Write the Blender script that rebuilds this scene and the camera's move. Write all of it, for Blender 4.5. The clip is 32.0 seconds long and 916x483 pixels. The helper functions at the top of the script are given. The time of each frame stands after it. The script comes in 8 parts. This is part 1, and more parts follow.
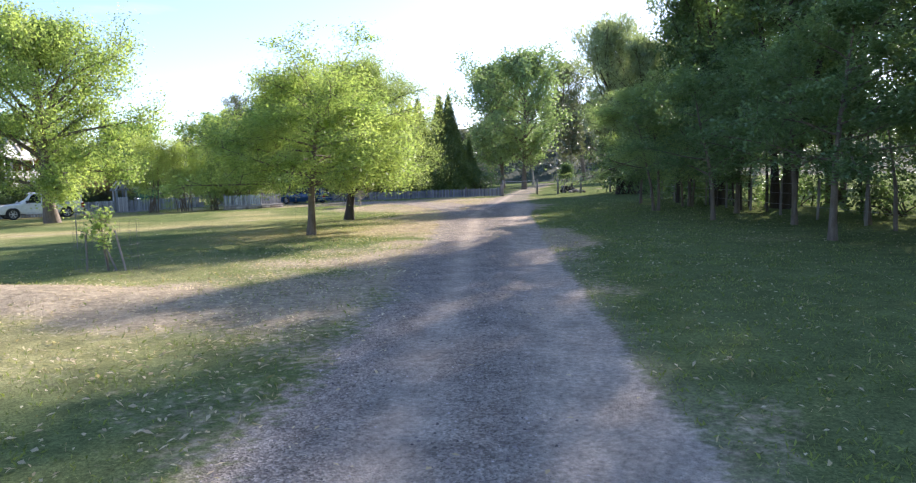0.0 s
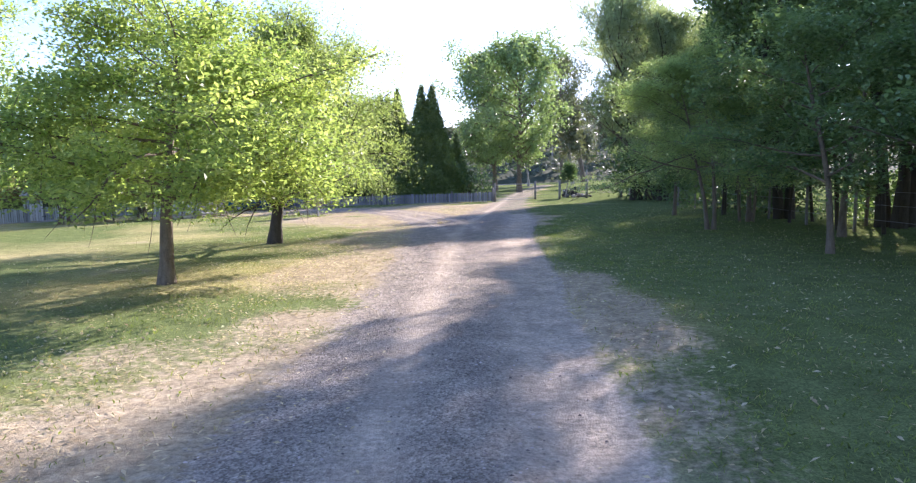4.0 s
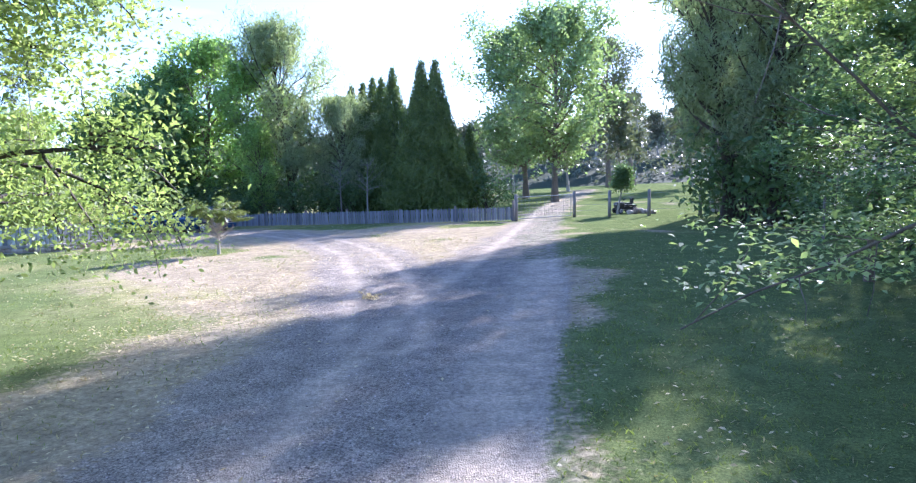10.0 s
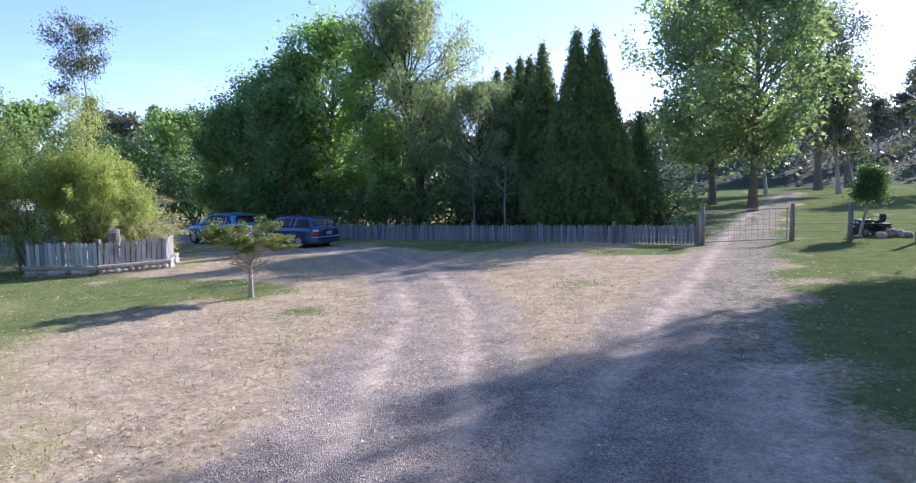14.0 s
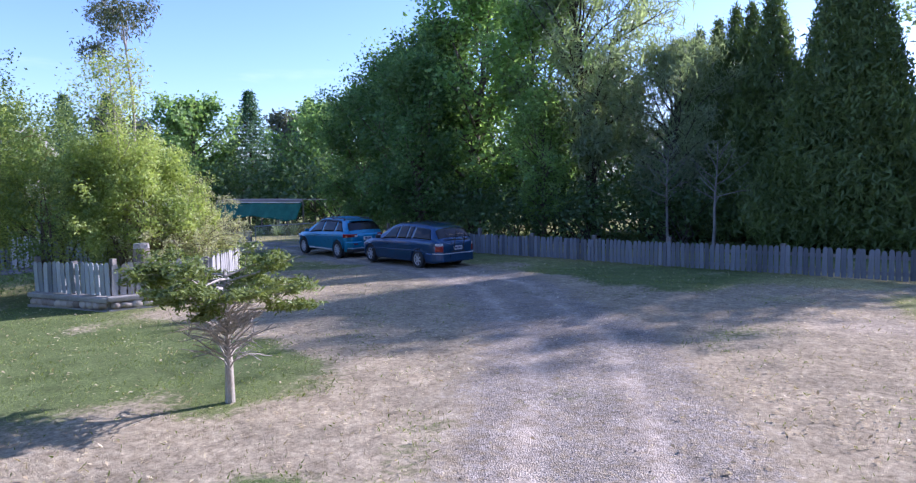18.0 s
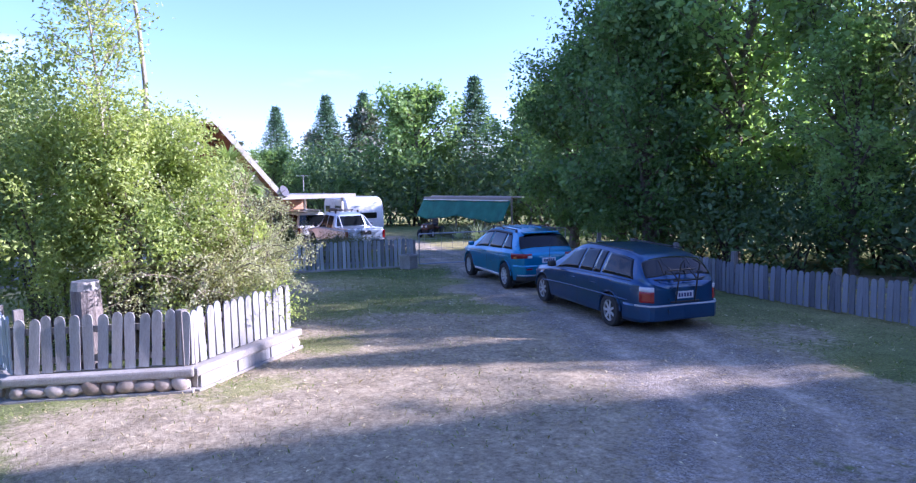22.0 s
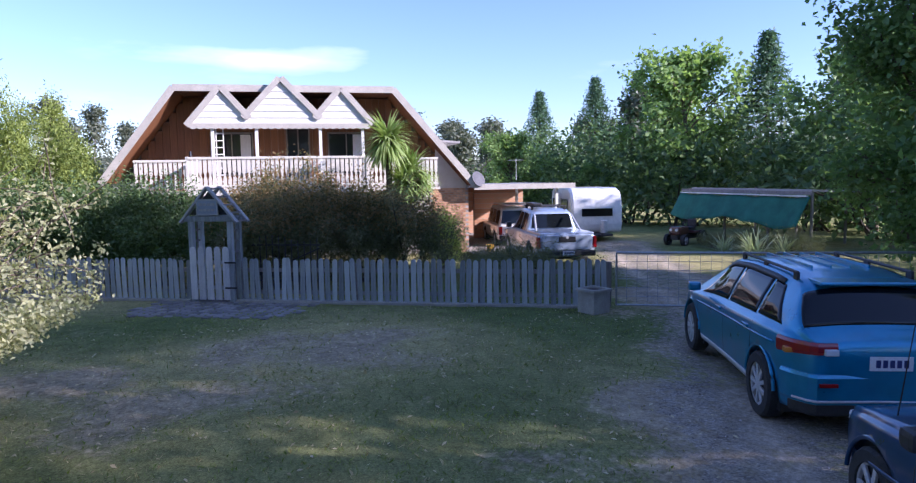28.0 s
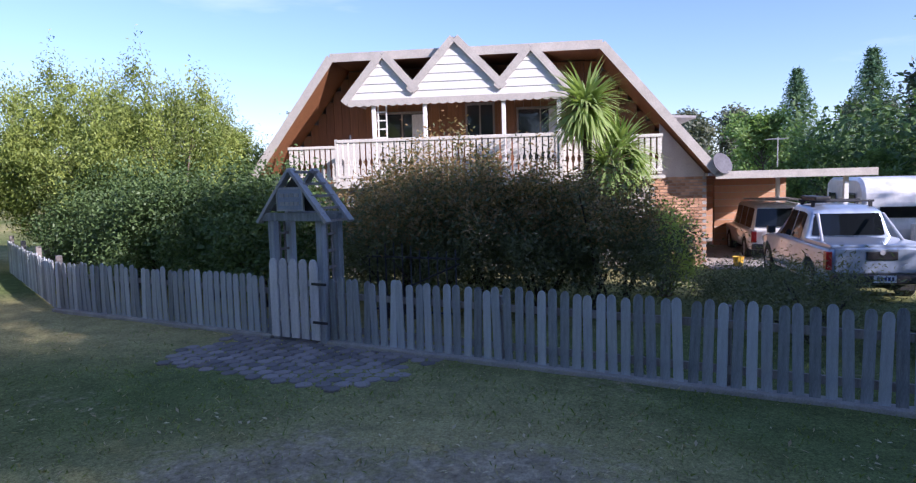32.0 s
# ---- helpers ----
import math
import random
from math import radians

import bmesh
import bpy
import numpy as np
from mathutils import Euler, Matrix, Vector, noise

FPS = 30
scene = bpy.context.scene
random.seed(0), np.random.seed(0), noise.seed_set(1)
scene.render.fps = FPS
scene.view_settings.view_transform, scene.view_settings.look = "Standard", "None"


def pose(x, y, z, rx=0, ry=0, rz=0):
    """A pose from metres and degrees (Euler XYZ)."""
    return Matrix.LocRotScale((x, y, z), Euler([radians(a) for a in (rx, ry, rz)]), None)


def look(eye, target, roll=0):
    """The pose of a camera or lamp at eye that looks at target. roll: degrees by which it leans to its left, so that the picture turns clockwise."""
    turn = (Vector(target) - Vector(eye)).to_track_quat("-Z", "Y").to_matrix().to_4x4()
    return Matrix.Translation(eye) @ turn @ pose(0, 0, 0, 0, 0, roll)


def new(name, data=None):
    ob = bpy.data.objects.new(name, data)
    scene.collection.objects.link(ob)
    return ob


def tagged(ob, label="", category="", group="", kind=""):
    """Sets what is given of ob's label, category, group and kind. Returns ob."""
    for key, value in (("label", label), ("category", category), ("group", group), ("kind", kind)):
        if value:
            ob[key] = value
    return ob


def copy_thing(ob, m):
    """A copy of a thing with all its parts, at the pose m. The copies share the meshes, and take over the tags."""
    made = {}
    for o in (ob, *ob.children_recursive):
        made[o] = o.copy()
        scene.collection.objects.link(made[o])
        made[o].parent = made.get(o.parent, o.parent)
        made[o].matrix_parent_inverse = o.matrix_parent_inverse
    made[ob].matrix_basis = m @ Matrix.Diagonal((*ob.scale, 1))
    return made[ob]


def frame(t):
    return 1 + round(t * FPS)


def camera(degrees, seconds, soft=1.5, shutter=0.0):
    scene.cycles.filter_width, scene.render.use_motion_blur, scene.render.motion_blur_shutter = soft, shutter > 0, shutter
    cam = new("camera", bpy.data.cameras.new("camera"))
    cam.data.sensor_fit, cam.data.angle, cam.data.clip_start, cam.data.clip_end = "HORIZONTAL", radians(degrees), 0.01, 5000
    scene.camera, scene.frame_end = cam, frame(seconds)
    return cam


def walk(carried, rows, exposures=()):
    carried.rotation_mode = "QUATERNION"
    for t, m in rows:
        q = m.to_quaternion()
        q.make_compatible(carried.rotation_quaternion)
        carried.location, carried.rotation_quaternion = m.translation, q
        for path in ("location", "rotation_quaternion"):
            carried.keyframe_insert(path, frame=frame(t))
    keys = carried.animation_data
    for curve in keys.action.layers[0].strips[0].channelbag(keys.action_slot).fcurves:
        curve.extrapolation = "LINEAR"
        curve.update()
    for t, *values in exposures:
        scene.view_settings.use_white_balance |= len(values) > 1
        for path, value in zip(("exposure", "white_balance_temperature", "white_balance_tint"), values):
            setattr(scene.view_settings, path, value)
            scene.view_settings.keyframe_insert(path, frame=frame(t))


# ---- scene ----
cam = camera(68.84, 32.0, 1.25)
# seconds, eye, yaw, pitch, roll
PATH = [
    (0.0, 0.000, 0.000, 1.996, 0.00, -5.30, 1.16),
    (0.5, 0.027, 0.655, 1.999, -0.05, -5.35, 1.08),
    (1.0, 0.071, 1.461, 2.020, -0.11, -5.32, 1.01),
    (1.5, 0.185, 2.432, 2.048, -0.17, -5.28, 0.98),
    (2.0, 0.317, 3.597, 2.066, -0.20, -5.28, 0.98),
    (2.5, 0.432, 4.893, 2.051, -0.25, -5.21, 1.08),
    (3.0, 0.521, 6.265, 2.048, -0.24, -5.19, 1.23),
    (3.5, 0.586, 7.665, 2.100, -0.27, -5.22, 1.20),
    (4.0, 0.652, 9.049, 2.178, -0.62, -5.31, 1.15),
    (4.5, 0.699, 10.356, 2.236, -1.80, -5.42, 1.11),
    (6.5, 0.845, 15.583, 2.331, -3.28, -5.23, 1.13),
    (7.0, 1.042, 16.884, 2.394, -3.36, -5.29, 1.08),
    (7.5, 1.280, 18.144, 2.433, -3.42, -5.24, 1.10),
    (8.0, 1.488, 19.377, 2.473, -3.54, -5.30, 1.08),
    (8.5, 1.752, 20.584, 2.518, -3.37, -5.29, 1.11),
    (9.0, 2.101, 21.781, 2.572, -2.14, -5.31, 1.07),
    (9.5, 2.444, 22.953, 2.613, -0.98, -5.33, 1.23),
    (10.0, 2.729, 24.096, 2.659, 2.93, -5.25, 1.23),
    (10.5, 2.898, 25.231, 2.716, 7.99, -5.19, 1.20),
    (11.0, 3.000, 26.414, 2.766, 10.99, -5.10, 1.24),
    (11.5, 3.001, 27.610, 2.800, 12.18, -5.08, 1.15),
    (12.0, 2.979, 28.778, 2.828, 13.63, -5.06, 1.06),
    (12.5, 2.916, 29.912, 2.865, 14.39, -5.10, 1.07),
    (13.0, 2.844, 31.029, 2.912, 14.87, -5.14, 1.03),
    (13.5, 2.812, 32.104, 2.949, 15.90, -5.18, 0.99),
    (14.0, 2.779, 33.173, 2.974, 17.52, -5.19, 1.01),
    (14.5, 2.709, 34.274, 2.990, 19.37, -5.19, 1.04),
    (16.5, 1.074, 38.776, 2.832, 26.06, -5.25, 1.10),
    (17.0, 0.630, 39.797, 2.850, 28.97, -5.16, 1.11),
    (17.5, 0.185, 40.787, 2.869, 31.04, -5.09, 1.10),
    (18.0, -0.264, 41.775, 2.880, 32.38, -5.13, 1.00),
    (18.5, -0.724, 42.769, 2.878, 33.97, -5.19, 1.13),
    (19.0, -1.171, 43.829, 2.859, 35.22, -5.25, 1.13),
    (19.5, -1.606, 44.961, 2.832, 36.21, -5.27, 1.03),
    (20.0, -2.059, 46.088, 2.816, 37.92, -5.28, 1.10),
    (20.5, -2.584, 47.178, 2.816, 40.46, -5.24, 1.16),
    (21.0, -3.230, 48.152, 2.814, 44.25, -5.27, 1.23),
    (21.5, -3.935, 49.061, 2.811, 49.49, -5.23, 1.23),
    (22.0, -4.695, 49.856, 2.801, 54.12, -5.15, 1.23),
    (22.5, -5.505, 50.518, 2.781, 57.74, -5.10, 1.32),
    (23.0, -6.336, 51.082, 2.749, 59.79, -5.10, 1.26),
    (23.5, -7.181, 51.606, 2.718, 60.93, -5.14, 1.24),
    (24.0, -8.049, 52.078, 2.682, 61.62, -5.15, 1.15),
    (24.5, -8.953, 52.506, 2.643, 62.18, -5.17, 1.10),
    (26.5, -11.622, 54.383, 2.516, 64.50, -5.34, 0.89),
    (27.0, -11.808, 55.066, 2.519, 67.74, -5.35, 0.98),
    (27.5, -11.874, 55.744, 2.522, 72.10, -5.37, 1.02),
    (28.0, -11.841, 56.354, 2.527, 78.10, -5.40, 0.93),
    (28.5, -11.838, 56.850, 2.530, 87.12, -5.31, 0.86),
    (29.0, -11.974, 57.195, 2.527, 90.37, -5.30, 0.91),
    (29.5, -12.401, 57.405, 2.518, 92.00, -5.27, 0.99),
    (30.0, -13.232, 57.533, 2.490, 94.76, -5.20, 0.95),
    (30.5, -14.380, 57.591, 2.440, 95.49, -5.20, 1.03),
    (31.0, -15.724, 57.608, 2.368, 96.08, -5.19, 1.22),
    (31.5, -17.027, 57.591, 2.287, 96.63, -5.16, 1.32),
    (32.0, -17.868, 57.648, 2.178, 97.38, -5.08, 1.52),
]
LIGHTING = [(0, 1.3, 5850, 25), (2, 1.52, 5820, 28), (4, 1.6, 5750, 30), (7, 1.5, 5250, 27), (10, 1.85, 5050, 29), (13, 1.38, 5380, 32), (14, 1.08, 5350, 32), (18, 1.06, 5100, 34), (20, 1.57, 4960, 39), (22, 1.47, 5010, 42), (24, 1.13, 5260, 38), (27, 1.06, 5290, 36), (28, 1.0, 5320, 36), (29, 0.86, 5360, 36), (31, 0.72, 5430, 35), (32, 0.84, 5480, 34)]
walk(cam, [(t, pose(x, y, z, 90 + pitch, roll, yaw)) for t, x, y, z, yaw, pitch, roll in PATH], LIGHTING)

# ---- light ----
SUN_AZ, SUN_EL = radians(30), radians(26)   # clockwise from +y, above the horizon
sun_dir = Vector((math.sin(SUN_AZ) * math.cos(SUN_EL), math.cos(SUN_AZ) * math.cos(SUN_EL), math.sin(SUN_EL)))
world = bpy.data.worlds.new("world")
scene.world = world
world.use_nodes = True
wn, wl = world.node_tree.nodes, world.node_tree.links
wn.clear()
sky = wn.new("ShaderNodeTexSky")
sky.sky_type, sky.sun_disc = "NISHITA", False
sky.sun_elevation, sky.sun_rotation = SUN_EL, SUN_AZ
sky.air_density, sky.dust_density, sky.ozone_density = 1.0, 0.35, 2.5
coord = wn.new("ShaderNodeTexCoord")
stretch = wn.new("ShaderNodeMapping")
stretch.inputs["Scale"].default_value = (1.0, 1.0, 5.0)
cloud = wn.new("ShaderNodeTexNoise")
cloud.inputs["Scale"].default_value, cloud.inputs["Detail"].default_value, cloud.inputs["Roughness"].default_value = 1.7, 7.0, 0.55
ramp = wn.new("ShaderNodeValToRGB")
ramp.color_ramp.elements[0].position, ramp.color_ramp.elements[1].position = 0.58, 0.84
ramp.color_ramp.elements[1].color = (0.55, 0.55, 0.55, 1)
mixc = wn.new("ShaderNodeMixRGB")
mixc.inputs["Color2"].default_value = (7.0, 7.3, 7.7, 1)
bg = wn.new("ShaderNodeBackground")
bg.inputs["Strength"].default_value = 0.115
wo = wn.new("ShaderNodeOutputWorld")
wl.new(coord.outputs["Generated"], stretch.inputs["Vector"])
wl.new(stretch.outputs["Vector"], cloud.inputs["Vector"])
wl.new(cloud.outputs["Fac"], ramp.inputs["Fac"])
# one long thin cloud low over the house
shift = wn.new("ShaderNodeMapping")
shift.inputs["Location"].default_value, shift.inputs["Scale"].default_value = (0.22, 0.19, -5.75), (0.22, 3.8, 34.0)
length = wn.new("ShaderNodeVectorMath")
length.operation = "LENGTH"
puff = wn.new("ShaderNodeMath")
puff.operation, puff.inputs[1].default_value = "MULTIPLY_ADD", -0.75
puff2 = wn.new("ShaderNodeTexNoise")
puff2.inputs["Scale"].default_value, puff2.inputs["Detail"].default_value = 5.0, 6.0
strip = wn.new("ShaderNodeValToRGB")
strip.color_ramp.elements[0].position, strip.color_ramp.elements[1].position = 0.02, 0.5
strip.color_ramp.elements[1].color = (0.8, 0.8, 0.8, 1)
both = wn.new("ShaderNodeMixRGB")
both.blend_type, both.inputs["Fac"].default_value = "LIGHTEN", 1.0
wl.new(coord.outputs["Generated"], shift.inputs["Vector"])
wl.new(shift.outputs["Vector"], length.inputs[0])
wl.new(length.outputs["Value"], puff.inputs[0])
wl.new(stretch.outputs["Vector"], puff2.inputs["Vector"])
wl.new(puff2.outputs["Fac"], puff.inputs[2])
wl.new(puff.outputs["Value"], strip.inputs["Fac"])
wl.new(ramp.outputs["Color"], both.inputs["Color1"])
wl.new(strip.outputs["Color"], both.inputs["Color2"])
wl.new(both.outputs["Color"], mixc.inputs["Fac"])
wl.new(sky.outputs["Color"], mixc.inputs["Color1"])
wl.new(mixc.outputs["Color"], bg.inputs["Color"])
wl.new(bg.outputs["Background"], wo.inputs["Surface"])
sun = new("sun", bpy.data.lights.new("sun", "SUN"))
sun.data.energy, sun.data.angle, sun.data.color = 4.9, radians(0.6), (1.0, 0.91, 0.74)
sun.matrix_world = look((0, 0, 60), Vector((0, 0, 60)) - sun_dir)

# ---- materials ----


def mat(name, rough=0.8, metal=0.0):
    m = bpy.data.materials.new(name)
    m.use_nodes = True
    b = m.node_tree.nodes["Principled BSDF"]
    b.inputs["Roughness"].default_value, b.inputs["Metallic"].default_value = rough, metal
    return m, m.node_tree.nodes, m.node_tree.links, b


def ramped(n, l, source, stops):
    r = n.new("ShaderNodeValToRGB")
    e = r.color_ramp.elements
    while len(e) < len(stops):
        e.new(0.5)
    for k, (p, c) in zip(e, stops):
        k.position, k.color = p, (*c, 1)
    l.new(source, r.inputs["Fac"])
    return r.outputs["Color"]


def noise_node(n, l, scale, detail=4.0, vec=None, rough=0.6):
    t = n.new("ShaderNodeTexNoise")
    t.inputs["Scale"].default_value, t.inputs["Detail"].default_value, t.inputs["Roughness"].default_value = scale, detail, rough
    if vec is not None:
        l.new(vec, t.inputs["Vector"])
    return t


def mixed(n, l, fac, a, b, blend="MIX"):
    m = n.new("ShaderNodeMixRGB")
    m.blend_type = blend
    for s, v in (("Fac", fac), ("Color1", a), ("Color2", b)):
        if isinstance(v, (int, float)):
            m.inputs[s].default_value = v
        elif isinstance(v, tuple):
            m.inputs[s].default_value = (*v, 1)
        else:
            l.new(v, m.inputs[s])
    return m.outputs["Color"]


def bumped(n, l, b, source, strength=0.4, distance=0.02):
    k = n.new("ShaderNodeBump")
    k.inputs["Strength"].default_value, k.inputs["Distance"].default_value = strength, distance
    l.new(source, k.inputs["Height"])
    l.new(k.outputs["Normal"], b.inputs["Normal"])


def worn(name, c1, c2, scale=6.0, rough=0.75, metal=0.0, fine=60.0, bump=0.3, stretch_by=None, random_tint=0.0):
    """Paint, wood, stone or metal: two colours in large stains, fine grain and relief."""
    m, n, l, b = mat(name, rough, metal)
    tc = n.new("ShaderNodeTexCoord")
    vec = tc.outputs["Object"]
    if stretch_by:
        mp = n.new("ShaderNodeMapping")
        mp.inputs["Scale"].default_value = stretch_by
        l.new(vec, mp.inputs["Vector"])
        vec = mp.outputs["Vector"]
    big, small = noise_node(n, l, scale, 5, vec), noise_node(n, l, fine, 3, vec)
    c = ramped(n, l, big.outputs["Fac"], [(0.35, c1), (0.68, c2)])
    c = mixed(n, l, 0.35, c, ramped(n, l, small.outputs["Fac"], [(0.3, tuple(0.6 * v for v in c1)), (0.7, tuple(min(1, 1.15 * v) for v in c2))]))
    if random_tint:
        oi = n.new("ShaderNodeObjectInfo")
        c = mixed(n, l, random_tint, c, ramped(n, l, oi.outputs["Random"], [(0.0, tuple(0.45 * v for v in c1)), (1.0, tuple(min(1, 1.3 * v) for v in c2))]))
    l.new(c, b.inputs["Base Color"])
    if bump:
        bumped(n, l, b, small.outputs["Fac"], bump, 0.01)
    return m


def leafy(name, dark, light, through_light=0.45, gloss=0.5):
    """Leaves: each one its own shade, light passing through."""
    m, n, l, b = mat(name, gloss)
    g = n.new("ShaderNodeNewGeometry")
    tc = n.new("ShaderNodeTexCoord")
    patch = noise_node(n, l, 0.8, 3, tc.outputs["Object"])
    c1 = ramped(n, l, g.outputs["Random Per Island"], [(0.0, dark), (1.0, light)])
    c2 = ramped(n, l, patch.outputs["Fac"], [(0.35, dark), (0.65, light)])
    c = mixed(n, l, 0.5, c1, c2)
    l.new(c, b.inputs["Base Color"])
    b.inputs["Specular IOR Level"].default_value = 0.35
    tr = n.new("ShaderNodeBsdfTranslucent")
    l.new(mixed(n, l, 1.0, c, (1.15, 1.2, 0.62), "MULTIPLY"), tr.inputs["Color"])
    mx = n.new("ShaderNodeMixShader")
    mx.inputs["Fac"].default_value = through_light
    l.new(b.outputs["BSDF"], mx.inputs[1])
    l.new(tr.outputs["BSDF"], mx.inputs[2])
    l.new(mx.outputs["Shader"], n["Material Output"].inputs["Surface"])
    return m


def glassy(name, tint, rough=0.03):
    m, n, l, b = mat(name, rough)
    b.inputs["Base Color"].default_value = (*tint, 1)
    b.inputs["Specular IOR Level"].default_value = 0.8
    return m


OAK = leafy("oak_leaves", (0.15, 0.25, 0.075), (0.54, 0.61, 0.24), 0.6)
OAK2 = leafy("plum_leaves", (0.20, 0.28, 0.095), (0.48, 0.55, 0.25), 0.54)
DARKLEAF = leafy("dark_leaves", (0.065, 0.12, 0.05), (0.19, 0.28, 0.115), 0.4)
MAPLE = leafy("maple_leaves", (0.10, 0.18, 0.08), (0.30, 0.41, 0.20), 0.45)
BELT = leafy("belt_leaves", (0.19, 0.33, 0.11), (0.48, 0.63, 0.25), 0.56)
# Belt leaves again, with the trees' shaded side painted in as darker green.
BELTDARK = leafy("shade_painted_belt_leaves", (0.085, 0.165, 0.06), (0.27, 0.42, 0.16), 0.45)
# Maple leaves again, with the sun on them painted in as paler colours.
PALEMAPLE = leafy("sun_painted_maple_leaves", (0.18, 0.27, 0.11), (0.50, 0.59, 0.29), 0.55)
SHEOAK = leafy("sheoak_needles", (0.18, 0.235, 0.135), (0.43, 0.49, 0.31), 0.55)
PLANE = leafy("plane_leaves", (0.15, 0.23, 0.11), (0.36, 0.45, 0.23), 0.45)
CYPRESS = leafy("cypress_sprays", (0.078, 0.125, 0.037), (0.21, 0.275, 0.088), 0.32)
SPRUCE = leafy("spruce_needles", (0.06, 0.13, 0.075), (0.17, 0.28, 0.16), 0.3)
GUM = leafy("gum_leaves", (0.08, 0.11, 0.06), (0.19, 0.21, 0.12), 0.3)
HILLGUM = leafy("hill_gum_leaves", (0.10, 0.13, 0.09), (0.21, 0.22, 0.15), 0.25)
BUSH = leafy("bush_leaves", (0.20, 0.28, 0.065), (0.62, 0.68, 0.24), 0.45)
COTON = leafy("cotoneaster_leaves", (0.34, 0.35, 0.19), (0.78, 0.76, 0.48), 0.45)
HEDGE = leafy("hedge_leaves", (0.08, 0.10, 0.048), (0.26, 0.27, 0.13), 0.35)
HEDGE_RUST = leafy("hedge_young_leaves", (0.24, 0.16, 0.07), (0.50, 0.34, 0.17), 0.45)
LIME = leafy("lime_shrub_leaves", (0.30, 0.38, 0.10), (0.62, 0.68, 0.27), 0.68)
PALMLEAF = leafy("cabbage_palm_blades", (0.20, 0.30, 0.08), (0.46, 0.55, 0.22), 0.4)
FIR = leafy("fir_needles", (0.11, 0.16, 0.04), (0.30, 0.34, 0.10), 0.3)
GRASS = leafy("grass_blades", (0.12, 0.175, 0.04), (0.34, 0.39, 0.11), 0.45)
STRAW = leafy("dry_grass_blades", (0.34, 0.27, 0.13), (0.62, 0.52, 0.30), 0.3)
LITTER = leafy("dry_leaves", (0.36, 0.25, 0.15), (0.82, 0.72, 0.56), 0.5)
BARK = worn("grey_brown_bark", (0.10, 0.075, 0.05), (0.24, 0.19, 0.14), 5, 0.9, 0, 40, 0.8, (3, 3, 0.7))
DARKBARK = worn("dark_bark", (0.04, 0.03, 0.022), (0.10, 0.08, 0.06), 5, 0.92, 0, 40, 0.8, (3, 3, 0.7))
PALEBARK = worn("pale_bark", (0.30, 0.26, 0.21), (0.52, 0.47, 0.40), 4, 0.85, 0, 30, 0.5, (3, 3, 0.7))

# ---- building tools ----
U = 1.2   # metres to a unit of the plan


def obj(name, me, parent=None, material=None, label="", kind=""):
    if material is not None and not me.materials:
        me.materials.append(material)
    ob = new(name, me)
    if parent is not None:
        ob.parent = parent
    return tagged(ob, label=label, kind=kind)


def part(name, bm, material, parent, label="", smooth=False):
    me = bpy.data.meshes.new(name)
    bm.to_mesh(me)
    bm.free()
    if smooth:
        me.shade_smooth()
    return obj(name, me, parent, material, label)


def thing(name, place, label, category, group="", turn=0.0, unit=None):
    """An Empty at a place of the plan; its parts are drawn in plan units, or in metres with unit=1."""
    e = new(name)
    e.matrix_basis = pose(*(U * c for c in place), 0, 0, turn) @ Matrix.Scale(unit or U, 4)
    e.empty_display_size = 0.2
    return tagged(e, label, category, group)


def plant(ob, x, y, turn=0.0, s=1.0, lift=0.0):
    c = copy_thing(ob, pose(U * x, U * y, U * (gz(x, y) + lift), 0, 0, turn))
    c.scale = (U * s, U * s, U * s)
    return c


def quads(name, v, f, material, parent=None, label="", kind="", smooth=False):
    """One mesh from numpy vertices and four-cornered faces."""
    v, f = np.asarray(v, np.float32), np.asarray(f, np.int32)
    me = bpy.data.meshes.new(name)
    me.vertices.add(len(v))
    me.vertices.foreach_set("co", v.ravel())
    k = f.shape[1]
    me.loops.add(f.size)
    me.loops.foreach_set("vertex_index", f.ravel())
    me.polygons.add(len(f))
    me.polygons.foreach_set("loop_start", np.arange(len(f), dtype=np.int32) * k)
    me.polygons.foreach_set("loop_total", np.full(len(f), k, np.int32))
    me.update(calc_edges=True)
    if smooth:
        me.shade_smooth()
    return obj(name, me, parent, material, label, kind)


def box(bm, x0, x1, y0, y1, z0, z1, bevel=0.0, m=None):
    r = bmesh.ops.create_cube(bm, size=1)["verts"]
    mm = Matrix.Translation(((x0 + x1) / 2, (y0 + y1) / 2, (z0 + z1) / 2)) @ Matrix.Diagonal((x1 - x0, y1 - y0, z1 - z0, 1))
    bmesh.ops.transform(bm, matrix=(m @ mm) if m is not None else mm, verts=r)
    if bevel:
        es = list({e for v in r for e in v.link_edges})
        bmesh.ops.bevel(bm, geom=es, offset=bevel, segments=2, affect="EDGES", profile=0.6)
    return bm


def boxed(x0, x1, y0, y1, z0, z1, bevel=0.0, m=None):
    return box(bmesh.new(), x0, x1, y0, y1, z0, z1, bevel, m)


def rod(bm, a, b, r0, r1=None, sides=8):
    a, b = Vector(a), Vector(b)
    d = b - a
    m = Matrix.Translation((a + b) / 2) @ d.to_track_quat("Z", "Y").to_matrix().to_4x4()
    bmesh.ops.create_cone(bm, cap_ends=True, segments=sides, radius1=r0, radius2=r0 if r1 is None else r1, depth=d.length, matrix=m)
    return bm


